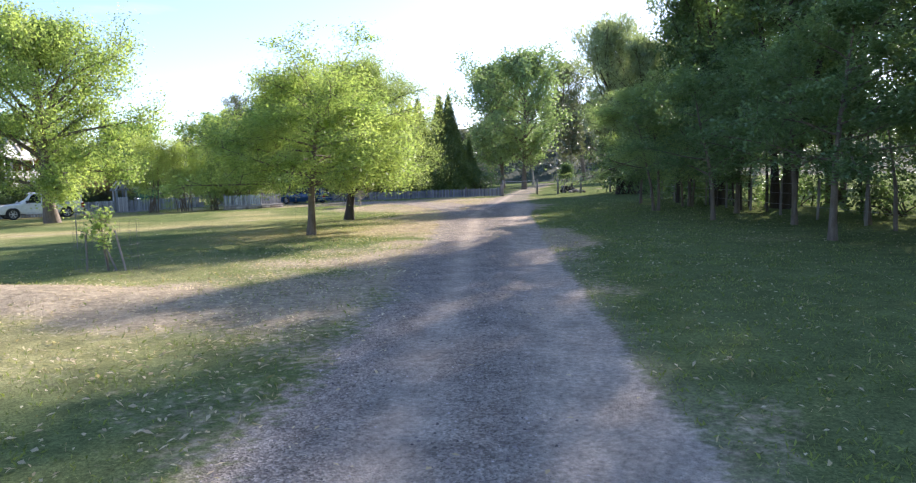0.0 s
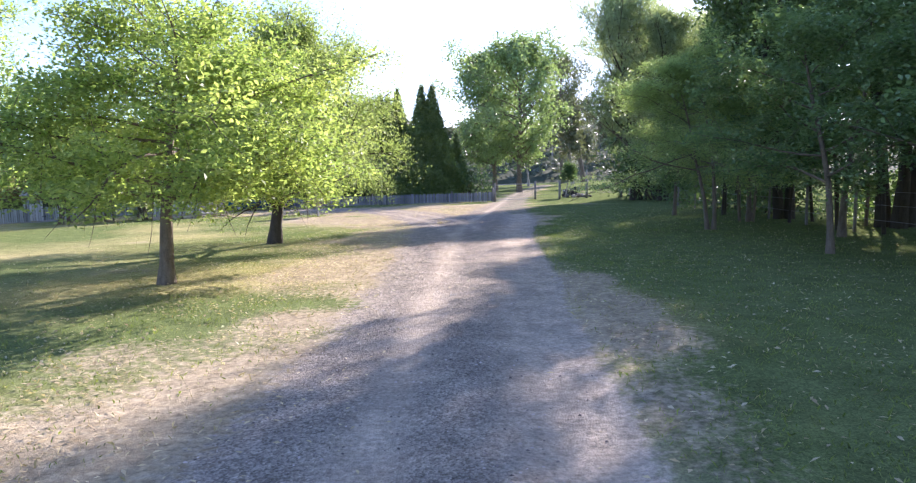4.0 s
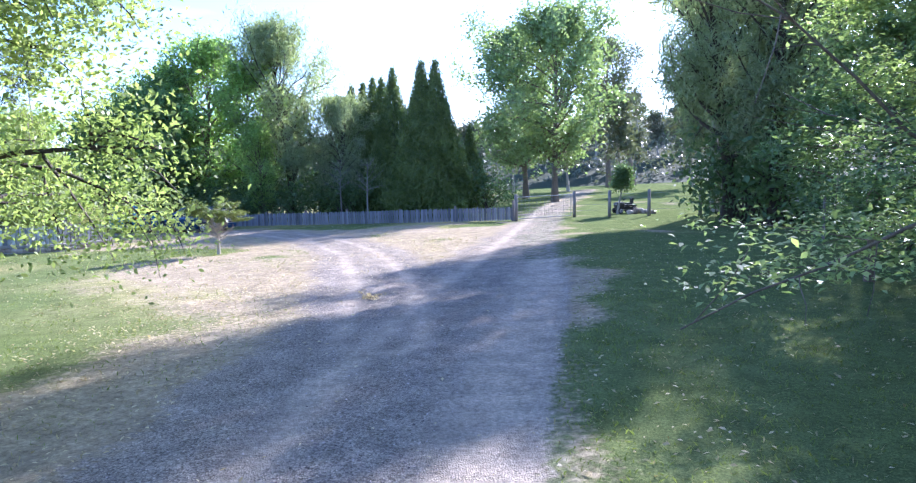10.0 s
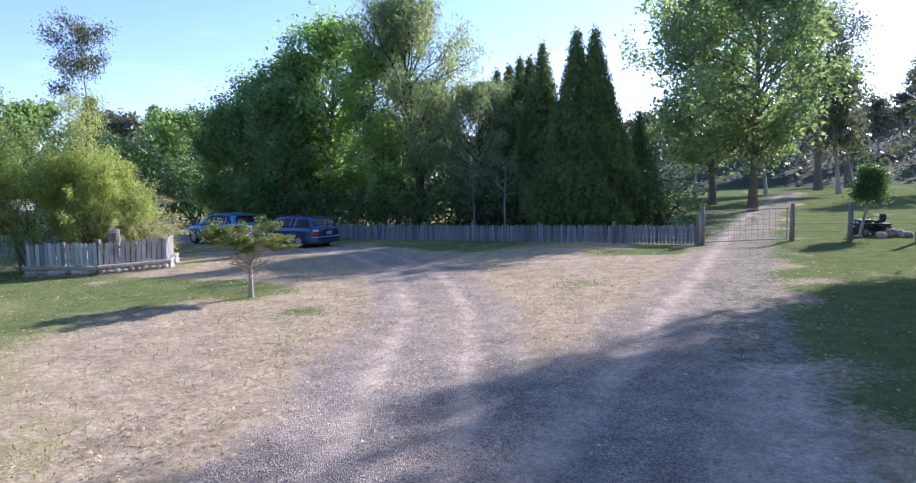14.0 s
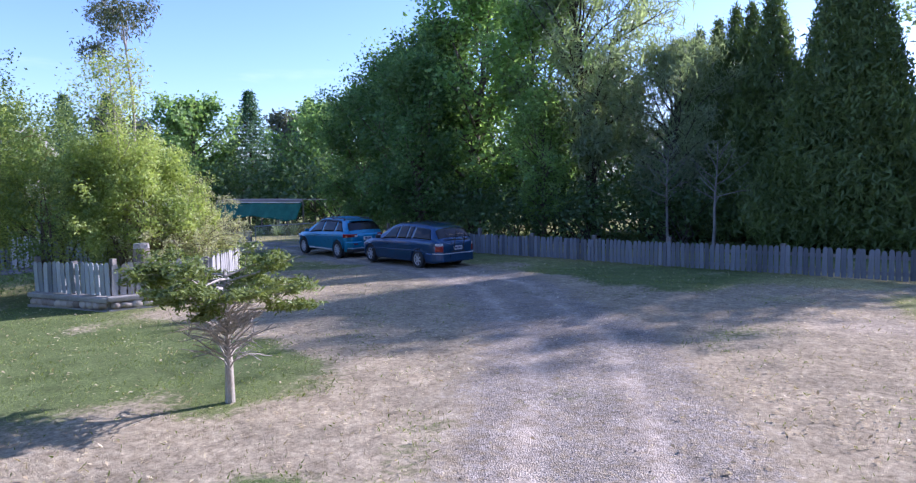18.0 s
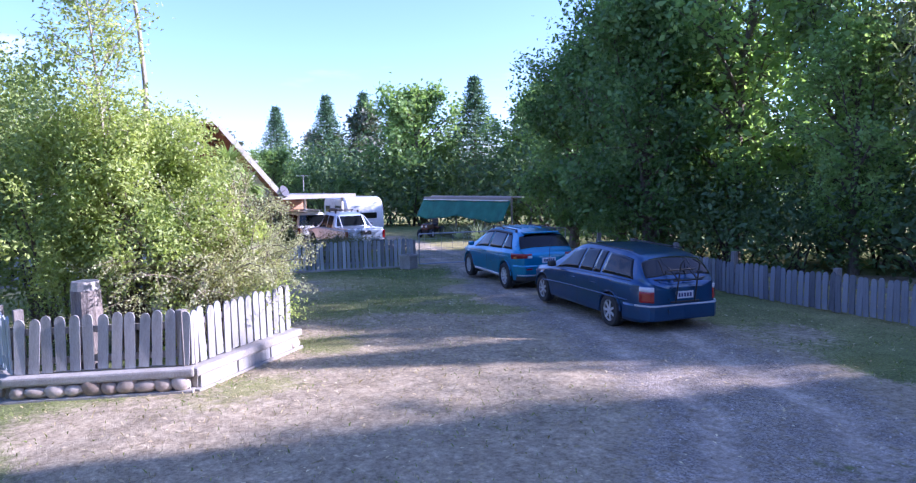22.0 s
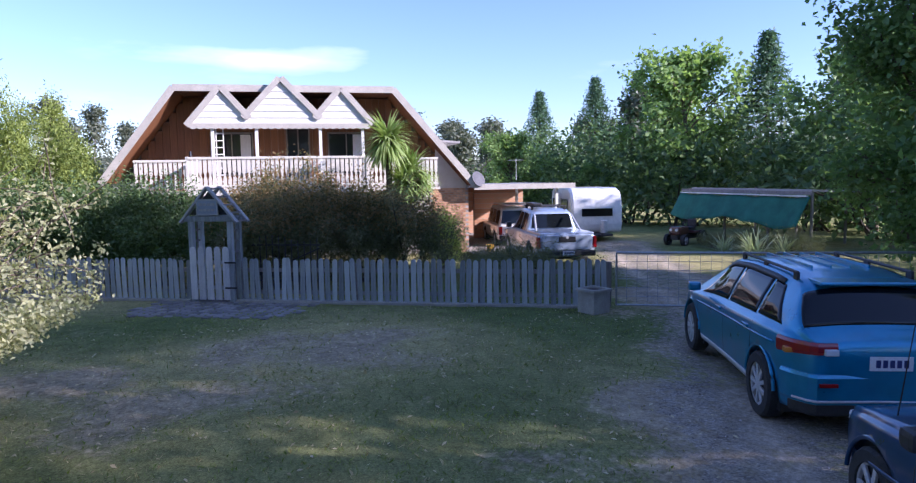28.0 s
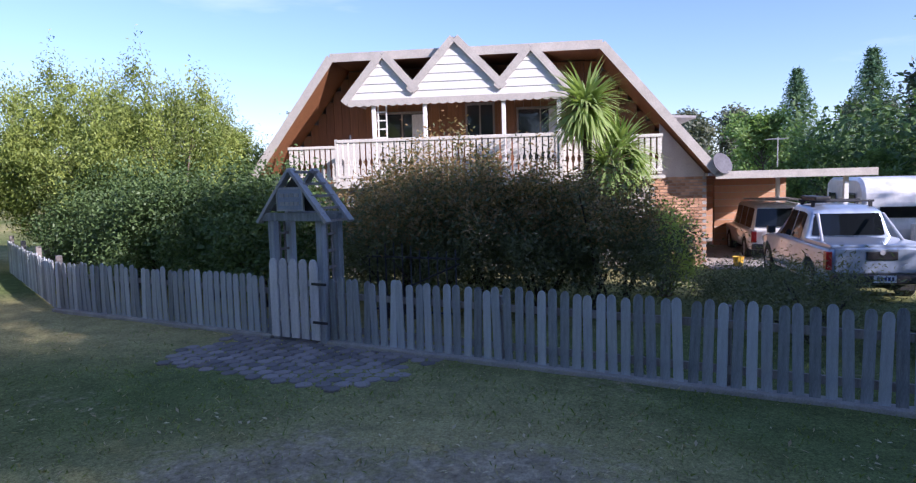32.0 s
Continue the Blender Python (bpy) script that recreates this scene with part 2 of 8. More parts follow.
def prism(outline, depth, m=None, bevel=0.0):
    """A flat outline in x and z, thick along y."""
    bm = bmesh.new()
    fv = [bm.verts.new((x, 0, z)) for x, z in outline]
    f = bm.faces.new(fv)
    r = bmesh.ops.extrude_face_region(bm, geom=[f])
    bmesh.ops.translate(bm, vec=(0, depth, 0), verts=[g for g in r["geom"] if isinstance(g, bmesh.types.BMVert)])
    bmesh.ops.recalc_face_normals(bm, faces=bm.faces)
    if bevel:
        bmesh.ops.bevel(bm, geom=list(bm.edges), offset=bevel, segments=1, affect="EDGES")
    if m is not None:
        bmesh.ops.transform(bm, matrix=m, verts=bm.verts)
    return bm


def tubes(lines, sides=6):
    """Tapered tubes along polylines of (points, radii): vertices and faces."""
    vs, fs, k = [], [], 0
    ang = np.linspace(0, 2 * math.pi, sides, endpoint=False)
    for p, r in lines:
        p, r = np.asarray(p, float), np.asarray(r, float)
        d = np.gradient(p, axis=0)
        d /= np.linalg.norm(d, axis=1)[:, None] + 1e-9
        ref = np.where(np.abs(d[:, 2:3]) > 0.9, np.array([[1.0, 0, 0]]), np.array([[0, 0, 1.0]]))
        s = np.cross(d, ref)
        s /= np.linalg.norm(s, axis=1)[:, None] + 1e-9
        u = np.cross(s, d)
        ring = p[:, None] + r[:, None, None] * (np.cos(ang)[None, :, None] * s[:, None] + np.sin(ang)[None, :, None] * u[:, None])
        vs.append(ring.reshape(-1, 3))
        for i in range(len(p) - 1):
            a = k + i * sides + np.arange(sides)
            b = k + i * sides + (np.arange(sides) + 1) % sides
            fs.append(np.stack([a, b, b + sides, a + sides], 1))
        k += len(p) * sides
    return np.concatenate(vs), np.concatenate(fs)


def leaf_cards(rng, centres, per, spread, size, droop=0.0, flat=0.3, fold=0.15):
    """Folded leaves of length and width `size`, scattered round each centre."""
    c = np.repeat(np.asarray(centres), per, axis=0)
    n = len(c)
    sp = np.asarray(spread if isinstance(spread, (tuple, list)) else (spread,) * 3)
    c = c + rng.normal(size=(n, 3)) * sp
    d = rng.normal(size=(n, 3))
    d[:, 2] *= 1 - flat
    d[:, 2] -= droop
    d /= np.linalg.norm(d, axis=1)[:, None]
    s = np.cross(d, rng.normal(size=(n, 3)) * (1 - flat) + np.array([0, 0, 1.5 * flat]))
    s /= np.linalg.norm(s, axis=1)[:, None] + 1e-9
    u = np.cross(s, d)
    k = rng.uniform(0.65, 1.3, size=(n, 1))
    ln, w = size[0] * k, size[1] * k
    v = np.stack([c - d * ln / 2, c - s * w / 2 + u * ln * fold, c + d * ln / 2, c + s * w / 2 + u * ln * fold], 1).reshape(-1, 3)
    return v, np.arange(4 * n).reshape(n, 4)


def branch_line(rng, start, direction, length, steps, bend, wobble):
    """A curving limb: bend lifts (+) or drops (-) it on the way."""
    p, d = [np.array(start, float)], np.array(direction, float)
    for i in range(steps):
        d = d + np.array([0, 0, bend / steps]) + rng.normal(size=3) * wobble
        d /= np.linalg.norm(d)
        p.append(p[-1] + d * length / steps)
    return np.array(p)


def grow(rng, height, girth, fork, limbs, reach, rise, bend=0.2, twigs=7, twig=0.4, lean=(0, 0), wobble=0.12, stems=1, top=1.0):
    """A tree's wood (tapered lines) and the places where its leaves sit. reach(u): crown radius at u of the way up from the fork."""
    lines, spots = [], []
    for st in range(stems):
        a0 = rng.uniform(0, 6.28) if stems == 1 else st * 6.28 / stems + rng.uniform(-0.4, 0.4)
        off = 0.0 if stems == 1 else 1.0
        trunk = branch_line(rng, (off * girth * math.cos(a0), off * girth * math.sin(a0), -0.1),
                            (lean[0] + off * 0.1 * math.cos(a0), lean[1] + off * 0.1 * math.sin(a0), 1), height * top + 0.1, 9, 0.6, 0.05)
        tz = np.linspace(0, 1, len(trunk))
        tr = girth / stems ** 0.5 * (1 - 0.92 * tz) + 0.006
        tr[0] *= 1.35
        lines.append((trunk, tr))
        for i in range(limbs // stems):
            u = (i + rng.uniform(0, 1)) / (limbs // stems)
            h = fork + (1 - fork) * u * 0.97
            s = np.array([np.interp(h, tz, trunk[:, k]) for k in range(3)])
            az, el = i * 2.4 + rng.uniform(-0.5, 0.5) + a0, rise(u) + rng.uniform(-0.15, 0.15)
            ln = max(0.25, reach(u) * rng.uniform(0.75, 1.12) / max(0.35, math.cos(el)) * 0.95)
            ln = min(ln, max(0.3, (height * 1.02 - s[2]) / max(0.12, math.sin(el) + 0.25 * bend)))
            d = (math.cos(az) * math.cos(el), math.sin(az) * math.cos(el), math.sin(el))
            r = float(np.interp(h, tz, tr)) * 0.55
            p = branch_line(rng, s, d, ln, 6, bend, wobble)
            lines.append((p, np.linspace(r, 0.006, 7)))
            for j in range(twigs):
                q = rng.uniform(0.25, 1.0)
                k = min(5, int(q * 6))
                s2 = p[k] + (p[k + 1] - p[k]) * (q * 6 - k)
                d2 = (p[k + 1] - p[k]) / (np.linalg.norm(p[k + 1] - p[k]) + 1e-9) * 0.6 + rng.normal(size=3) * 0.6
                l2 = twig * ln * rng.uniform(0.5, 1.1) * (1.15 - 0.5 * q)
                p2 = branch_line(rng, s2, d2 / np.linalg.norm(d2), l2, 3, bend, wobble)
                lines.append((p2, np.linspace(max(0.005, r * 0.3), 0.003, 4)))
                spots += [p2[1], (p2[1] + p2[2]) / 2, p2[2], p2[3]]
            spots += [p[4], p[5], p[6]]
    return lines, np.array(spots)


def make_tree(name, place, seed, wood, leaf, label, category="tree", group="", turn=0.0, per=12, spread=0.16, size=(0.09, 0.045), droop=0.1, flat=0.3, sides=6, keep=None, twig_wood=True, **kw):
    rng = np.random.default_rng(seed)
    lines, spots = grow(rng, **kw)
    if keep is not None:
        spots = spots[keep(spots)]
    t = thing(name, place, label, category, group, turn)
    va, fa = tubes([k for k in lines if len(k[0]) > 4], sides)
    if twig_wood:
        vb, fb = tubes([k for k in lines if len(k[0]) == 4], 3)
        va, fa = np.concatenate([va, vb]), np.concatenate([fa, fb + len(va)])
    quads("trunk", va, fa, wood, t, smooth=True)
    quads("crown", *leaf_cards(rng, spots, per, spread, size, droop, flat), leaf, t)
    return t


def make_shrub(name, place, seed, wood, leaf, radii, label, category="shrub", group="", clumps=90, per=40, spread=0.14, size=(0.06, 0.03), droop=0.0, stems=9, turn=0.0, flat=0.2, ragged=0.25, leaf2=None, lobes=0):
    """A mound of many leafy shoots on a few stems."""
    rng = np.random.default_rng(seed)
    t = thing(name, place, label, category, group, turn)
    d = rng.normal(size=(clumps, 3))
    d[:, 2] = np.abs(d[:, 2]) * 1.1 - 0.45
    d /= np.linalg.norm(d, axis=1)[:, None]
    q = d * rng.uniform(0.45, 1.0, size=(clumps, 1)) ** 0.6 * (1 + ragged * rng.normal(size=(clumps, 1)) * 0.6)
    if lobes:
        q = q[rng.integers(0, lobes, clumps)] + rng.normal(size=(clumps, 3)) * 0.085
    spots = q * np.array([radii[0], radii[1], radii[2] * 0.55]) + np.array([0, 0, radii[2] * 0.47])
    spots[:, 2] = np.clip(spots[:, 2], 0.12, None)
    lines = []
    for i in range(stems):
        e = spots[rng.integers(clumps)]
        b = np.array([rng.normal() * radii[0] * 0.15, rng.normal() * radii[1] * 0.15, -0.1])
        m = (b + e) / 2 + np.array([0, 0, 0.2 * radii[2] * 0.5])
        lines.append((np.array([b, m, e]), np.array([0.035, 0.022, 0.006])))
    quads("stem_frame", *tubes(lines, 5), wood, t, smooth=True)
    # shoots: short strings of leaves pointing outward and up
    spread = np.asarray(spread if isinstance(spread, tuple) else (spread,) * 3)
    tips = np.repeat(spots, 3, axis=0) + rng.normal(size=(3 * clumps, 3)) * spread * np.array([0.8, 0.8, 1.2])
    quads("foliage", *leaf_cards(rng, tips, max(1, per // 3), tuple(spread), size, droop, flat), leaf, t)
    if leaf2 is not None:
        up = tips[tips[:, 2] > np.quantile(tips[:, 2], 0.68)]
        quads("young_growth", *leaf_cards(rng, up + np.array([0, 0, spread[2] * 0.5]), max(1, per // 3), tuple(spread), size, droop, flat), leaf2, t)
    return t

# ---- ground ----


def lie(x, y):
    """Height of the ground: a gentle fall towards the house."""
    x, y = np.clip(np.asarray(x, float), -60, 30) / 10, np.clip(np.asarray(y, float), -10, 80) / 10
    z = 0.305 - 0.008 * x - 0.0317 * y - 0.0029 * x * x + 0.0379 * x * y + 0.007 * y * y
    return z + 0.26 * np.exp(-((x + 0.62) ** 2 / 0.05 + (y - 0.78) ** 2 / 0.012))


def gz(x, y):
    return float(lie(x, y))


def along(points, x, y):
    """Distance from a polyline of (x, y, half width): signed way across, and half width there."""
    best, across, half = np.full(x.shape, 1e9), np.zeros(x.shape), np.zeros(x.shape)
    for (x0, y0, w0), (x1, y1, w1) in zip(points, points[1:]):
        dx, dy = x1 - x0, y1 - y0
        n2 = dx * dx + dy * dy
        s = np.clip(((x - x0) * dx + (y - y0) * dy) / n2, 0, 1)
        px, py = x - x0 - s * dx, y - y0 - s * dy
        d = np.hypot(px, py)
        c = (dx * py - dy * px) / math.sqrt(n2)
        k = d < best
        best, across, half = np.where(k, d, best), np.where(k, np.sign(c) * d, across), np.where(k, w0 + s * (w1 - w0), half)
    return best, across, half


MAIN = [(0.0, -30, 1.3), (0.1, 3, 1.3), (0.4, 8, 1.3), (0.65, 14, 1.4), (0.95, 20, 1.6), (1.1, 26, 1.75), (1.6, 31, 1.9), (2.4, 36, 1.7), (3.4, 43, 1.3), (4.4, 50, 1.2), (5.2, 56, 1.2), (7, 66, 1.2), (12, 90, 1.2)]
DRIVE = [(0.9, 28, 1.4), (0.1, 33, 1.7), (-1.3, 38, 1.8), (-3.6, 43, 1.7), (-7.0, 47.2, 1.6), (-10.8, 49.5, 1.6), (-15, 51.2, 1.7), (-19.3, 53.2, 1.5), (-25, 55, 1.5), (-33, 58, 1.5)]
LINK = [(-1.5, 40, 1.2), (1.5, 43.5, 1.5), (3.8, 48, 1.3)]


def blotch(x, y, s, seed=0.0):
    return np.array([noise.noise((a / s, b / s, seed)) for a, b in zip(x.ravel(), y.ravel())]).reshape(x.shape)


def cover(x, y):
    """Shares of gravel, worn wheel track, bare earth and dry grass."""
    n1, n2 = blotch(x, y, 1.3, 3.1), blotch(x, y, 4.0, 7.7)
    d1, c1, w1 = along(MAIN, x, y)
    d2, c2, w2 = along(DRIVE, x, y)
    d3, c3, w3 = along(LINK, x, y)
    link = np.exp(-(d3 / 1.3) ** 2)
    e = np.maximum(w1 - d1 - 0.22 * (c1 < 0) * np.clip((30 - y) / 8, 0, 1), w2 - d2 - 0.3) + 0.3 * n1 * (0.25 + 0.75 * (c1 > 0))
    gravel = np.clip(e / np.where((c1 < 0) & (y < 32), 0.3, 0.85) + 0.5, 0, 1)
    gravel = gravel * (1 - 0.42 * np.clip((y - 32) / 4, 0, 1))
    rut = np.maximum(np.exp(-((c1 - 0.5) / 0.19) ** 2) * (d1 < w1 + 0.3), np.exp(-((np.abs(c2) - 0.52) / 0.13) ** 2) * (d2 < w2 + 0.3)) * np.clip(0.75 + 0.8 * n1, 0, 1)
    rut = np.maximum(rut, 1.3 * np.exp(-((c1 + w1 - 0.55) / 0.4) ** 2) * (y < 36) * np.clip((c1 + w1 + 0.12) / 0.15, 0, 1))
    rut = np.maximum(rut, np.exp(-(((x + 0.5) / 1.9) ** 2 + ((y - 45.6 - 0.25 * x) / 0.8) ** 2)) * np.clip(0.7 + 2.2 * n1, 0, 1))
    rut = np.clip(rut, 0, 1)
    verge = np.exp(-np.clip(-e, 0, 9) / 0.9) * (1 - 0.75 * (c1 < 0) * np.clip((32 - y) / 4, 0, 1))
    yard = np.exp(-(((x + 10.5) / 5) ** 2 + ((y - 45.5) / 3.6) ** 2)) + 1.2 * np.exp(-(((x - 0.3) / 4.6) ** 2 + ((y - 43) / 4.6) ** 2)) + 1.3 * np.exp(-(((x + 4.3) / 2.5) ** 2 + ((y - 7.9) / 1.5) ** 2))
    side = np.exp(-(((x + 4.0) / 3.6) ** 2 + ((y - 36) / 8.0) ** 2)) + (0.2 + 0.8 * np.clip((y - 8) / 3, 0, 1)) * np.exp(-((c1 - w1 - 0.9) / 1.3) ** 2) * (y < 34) + 1.1 * np.exp(-((c1 - w1 - 2.6) / 2.2) ** 2) * np.clip((17 - y) / 3, 0, 1) * np.clip((y - 8.5) / 3, 0, 1) + link
    south = np.clip((y - 8) / 3, 0, 1)
    bare = np.clip(0.5 * verge + 0.45 * side + 0.6 * yard + 0.36 * np.exp(-(((x + 17.5) / 3.4) ** 2 + ((y - 46.3) / 3.4) ** 2)) + 0.5 * np.exp(-(((x + 2.2) / 2.2) ** 2 + ((y - 46.0) / 2.2) ** 2)) + 0.45 * np.exp(-(((x + 5.5) / 3.2) ** 2 + ((y - 37.5) / 3.0) ** 2)) + 0.75 * np.exp(-(((x + 7.2) / 3.4) ** 2 + ((y - 42.6) / 2.6) ** 2)) + 0.6 * n2 + (0.45 + 0.5 * (y > 38)) * n1 - 0.2 * (x > 3) - 0.7 * (1 + 1.8 * n1) * np.exp(-((x + 3.75) ** 2 + (y - 37.8) ** 2) / 0.35) - 0.9 * np.clip((-22 - x) / 3, 0, 1) - (0.9 + 1.5 * n1) * np.exp(-((x + 6.9) / 1.5) ** 2 - ((y - 40.3) / 0.75) ** 2) - (0.25 + 1.2 * n1) * np.exp(-((x + 7.6) / 1.2) ** 2 - ((y - 38.6) / 0.8) ** 2) + 0.55 * np.exp(-((c1 + w1 + 0.15) / 0.6) ** 2) * (y < 34), 0, 1)
    dry = np.clip(0.40 - 0.25 * np.exp(-((y - 24) / 5) ** 2) - 0.3 * (1 - south) + 1.5 * n2 - 1.1 * np.clip((x - 2.2) / 1.5, 0, 1) + 0.15 * n1 - 0.25 * np.clip((y - 50) / 8, 0, 1) + 0.3 * np.clip((-12 - x) / 3, 0, 1) * np.clip((y - 40) / 3, 0, 1) + 0.5 * np.exp(-((c1 - w1 - 3.2) / 2.6) ** 2) * (y < 18) * south - 0.9 * np.exp(-((x + 3.75) ** 2 + (y - 37.8) ** 2) / 0.35), 0, 1)
    return gravel, rut, bare, dry


def ground_material():
    m, n, l, b = mat("ground_cover", 0.95)
    b.inputs["Specular IOR Level"].default_value = 0.0
    tc = n.new("ShaderNodeTexCoord")
    vec = tc.outputs["Object"]
    at = {}
    for k in ("gravel", "rut", "bare", "dry"):
        a = n.new("ShaderNodeAttribute")
        a.attribute_name = k
        at[k] = a.outputs["Fac"]
    fine, mid, big = noise_node(n, l, 55, 4, vec), noise_node(n, l, 9, 5, vec), noise_node(n, l, 0.7, 4, vec)
    green = ramped(n, l, fine.outputs["Fac"], [(0.3, (0.066, 0.097, 0.034)), (0.7, (0.20, 0.245, 0.09))])
    straw = ramped(n, l, fine.outputs["Fac"], [(0.3, (0.24, 0.215, 0.085)), (0.7, (0.50, 0.455, 0.22))])
    grass = mixed(n, l, at["dry"], green, straw)
    earth = ramped(n, l, mid.outputs["Fac"], [(0.3, (0.265, 0.215, 0.14)), (0.7, (0.485, 0.41, 0.28))])
    stones = n.new("ShaderNodeTexVoronoi")
    stones.inputs["Scale"].default_value = 62
    l.new(vec, stones.inputs["Vector"])
    pebble = ramped(n, l, stones.outputs["Color"], [(0.15, (0.105, 0.096, 0.083)), (0.85, (0.44, 0.39, 0.33))])
    dust = ramped(n, l, mid.outputs["Fac"], [(0.3, (0.42, 0.35, 0.27)), (0.7, (0.57, 0.485, 0.385))])
    gap = n.new("ShaderNodeMath")
    gap.operation, gap.inputs[1].default_value = "MULTIPLY", 0.35
    l.new(mid.outputs["Fac"], gap.inputs[0])
    gravel = mixed(n, l, gap.outputs["Value"], pebble, dust)
    gravel = mixed(n, l, at["rut"], gravel, dust)

    def edge(share, spread):
        s = n.new("ShaderNodeMath")
        s.operation = "MULTIPLY_ADD"
        s.inputs[1].default_value, s.inputs[2].default_value = spread, -spread / 2
        l.new(mid.outputs["Fac"], s.inputs[0])
        a = n.new("ShaderNodeMath")
        a.operation, a.use_clamp = "ADD", True
        l.new(share, a.inputs[0])
        l.new(s.outputs["Value"], a.inputs[1])
        return ramped(n, l, a.outputs["Value"], [(0.35, (0, 0, 0)), (0.65, (1, 1, 1))])

    c = mixed(n, l, edge(at["bare"], 0.9), grass, earth)
    c = mixed(n, l, edge(at["gravel"], 1.2), c, gravel)
    trodden = n.new("ShaderNodeMath")
    trodden.operation, trodden.inputs[1].default_value = "MULTIPLY", 0.5
    l.new(at["rut"], trodden.inputs[0])
    c = mixed(n, l, trodden.outputs["Value"], c, dust)
    c = mixed(n, l, 0.06, c, ramped(n, l, big.outputs["Fac"], [(0.35, (0.10, 0.09, 0.06)), (0.65, (0.40, 0.36, 0.26))]))
    grit = noise_node(n, l, 22, 6, vec, 0.75)
    c = mixed(n, l, 0.75, c, ramped(n, l, grit.outputs["Fac"], [(0.32, (0.45, 0.44, 0.42)), (0.5, (0.95, 0.95, 0.95)), (0.68, (1.45, 1.42, 1.36))]), "MULTIPLY")
    patch = noise_node(n, l, 2.3, 5, vec, 0.65)
    c = mixed(n, l, 0.6, c, ramped(n, l, patch.outputs["Fac"], [(0.35, (0.75, 0.74, 0.72)), (0.65, (1.42, 1.38, 1.32))]), "MULTIPLY")
    l.new(c, b.inputs["Base Color"])
    h = mixed(n, l, at["gravel"], fine.outputs["Fac"], stones.outputs["Distance"])
    bumped(n, l, b, h, 0.8, 0.02)
    return m


GROUND = ground_material()
gx = np.unique(np.concatenate([-np.geomspace(34, 1500, 26), np.arange(-34, -27.9, 0.5), np.arange(-28, 13, 0.21), np.arange(14, 40, 1.0), np.geomspace(40, 1500, 24)]).round(3))
gy = np.unique(np.concatenate([-np.geomspace(4, 1500, 24), np.arange(-4, 56, 0.21), np.arange(56, 58, 0.4), np.arange(58, 90, 0.8), np.geomspace(90, 1800, 26)]).round(3))
GX, GY = np.meshgrid(gx, gy)
share = cover(GX, GY)
far = (np.abs(GX) > 60) | (GY > 95) | (GY < -30)
GZ = lie(GX, GY) + 0.02 * blotch(GX, GY, 0.8, 1.0) * ~far - 0.025 * share[1]
nx, ny = len(gx), len(gy)
idx = (np.arange(ny - 1)[:, None] * nx + np.arange(nx - 1)[None]).ravel()
cells = np.stack([idx, idx + 1, idx + nx + 1, idx + nx], 1)
on_road = (share[0] > 0.32).ravel()
is_road = on_road[cells].all(1)
for nm, sel, lab in (("ground", ~is_road, "lawn of green and straw-dry grass with bare brown earth"), ("road", is_road, "grey gravel drive with pale dusty wheel tracks")):
    f = cells[sel]
    if nm == "road":   # twice as fine, so that the wheel tracks show
        co = np.stack([GX.ravel(), GY.ravel(), GZ.ravel()], 1)[f]
        mid = [co[:, 0], (co[:, 0] + co[:, 1]) / 2, co[:, 1], (co[:, 0] + co[:, 3]) / 2, co.mean(1), (co[:, 1] + co[:, 2]) / 2, co[:, 3], (co[:, 3] + co[:, 2]) / 2, co[:, 2]]
        pts = np.stack(mid, 1).reshape(-1, 3)
        key, first, inv = np.unique((pts[:, :2] * 1000).round().astype(np.int64), axis=0, return_index=True, return_inverse=True)
        inv = inv.reshape(-1, 9)
        ob = quads(nm, U * pts[first], np.concatenate([inv[:, q] for q in ([0, 1, 4, 3], [1, 2, 5, 4], [3, 4, 7, 6], [4, 5, 8, 7])]), GROUND, None, lab, "structure", True)
        tagged(ob, category="road")
        for k, a in zip(("gravel", "rut", "bare", "dry"), cover(pts[first][:, 0], pts[first][:, 1])):
            ob.data.attributes.new(k, "FLOAT", "POINT").data.foreach_set("value", a.astype(np.float32))
        continue
    used, inv = np.unique(f, return_inverse=True)
    ob = quads(nm, U * np.stack([GX.ravel(), GY.ravel(), GZ.ravel()], 1)[used], inv.reshape(f.shape), GROUND, None, lab, "structure", True)
    tagged(ob, category="ground")
    for k, a in zip(("gravel", "rut", "bare", "dry"), share):
        ob.data.attributes.new(k, "FLOAT", "POINT").data.foreach_set("value", a.ravel()[used].astype(np.float32))

# ---- trees ----


def spot(x, y, dz=0.0):
    return (x, y, gz(x, y) + dz)


def dome(r, low=0.35, peak=0.45):
    return lambda u: r * (low + (1 - low) * math.sin(math.pi * min(1, max(0, (u + 0.12) / (1.12 + peak)))) ** 0.8)


# lawn trees
make_tree("oak_tree", spot(-4.03, 18.15), 11, BARK, OAK, "young spreading oak with layered lime-green leaves on the lawn", "tree", per=58, spread=(0.23, 0.23, 0.08), size=(0.078, 0.042), flat=0.55,
          height=4.9, top=0.74, girth=0.12, fork=0.38, limbs=36, reach=lambda u: (2.6 + 1.3 * math.sin(2.6 * min(1, u + 0.35))) * (1 - 0.62 * u ** 1.8), rise=lambda u: 0.06 + 0.8 * u ** 2, bend=-0.1, twigs=10, twig=0.4, lean=(-0.02, 0), keep=lambda s: (s[:, 2] > 1.15) & ((s[:, 2] < 3.45) | (np.sin(37 * s[:, 0] + 91 * s[:, 1]) > 0.25)))
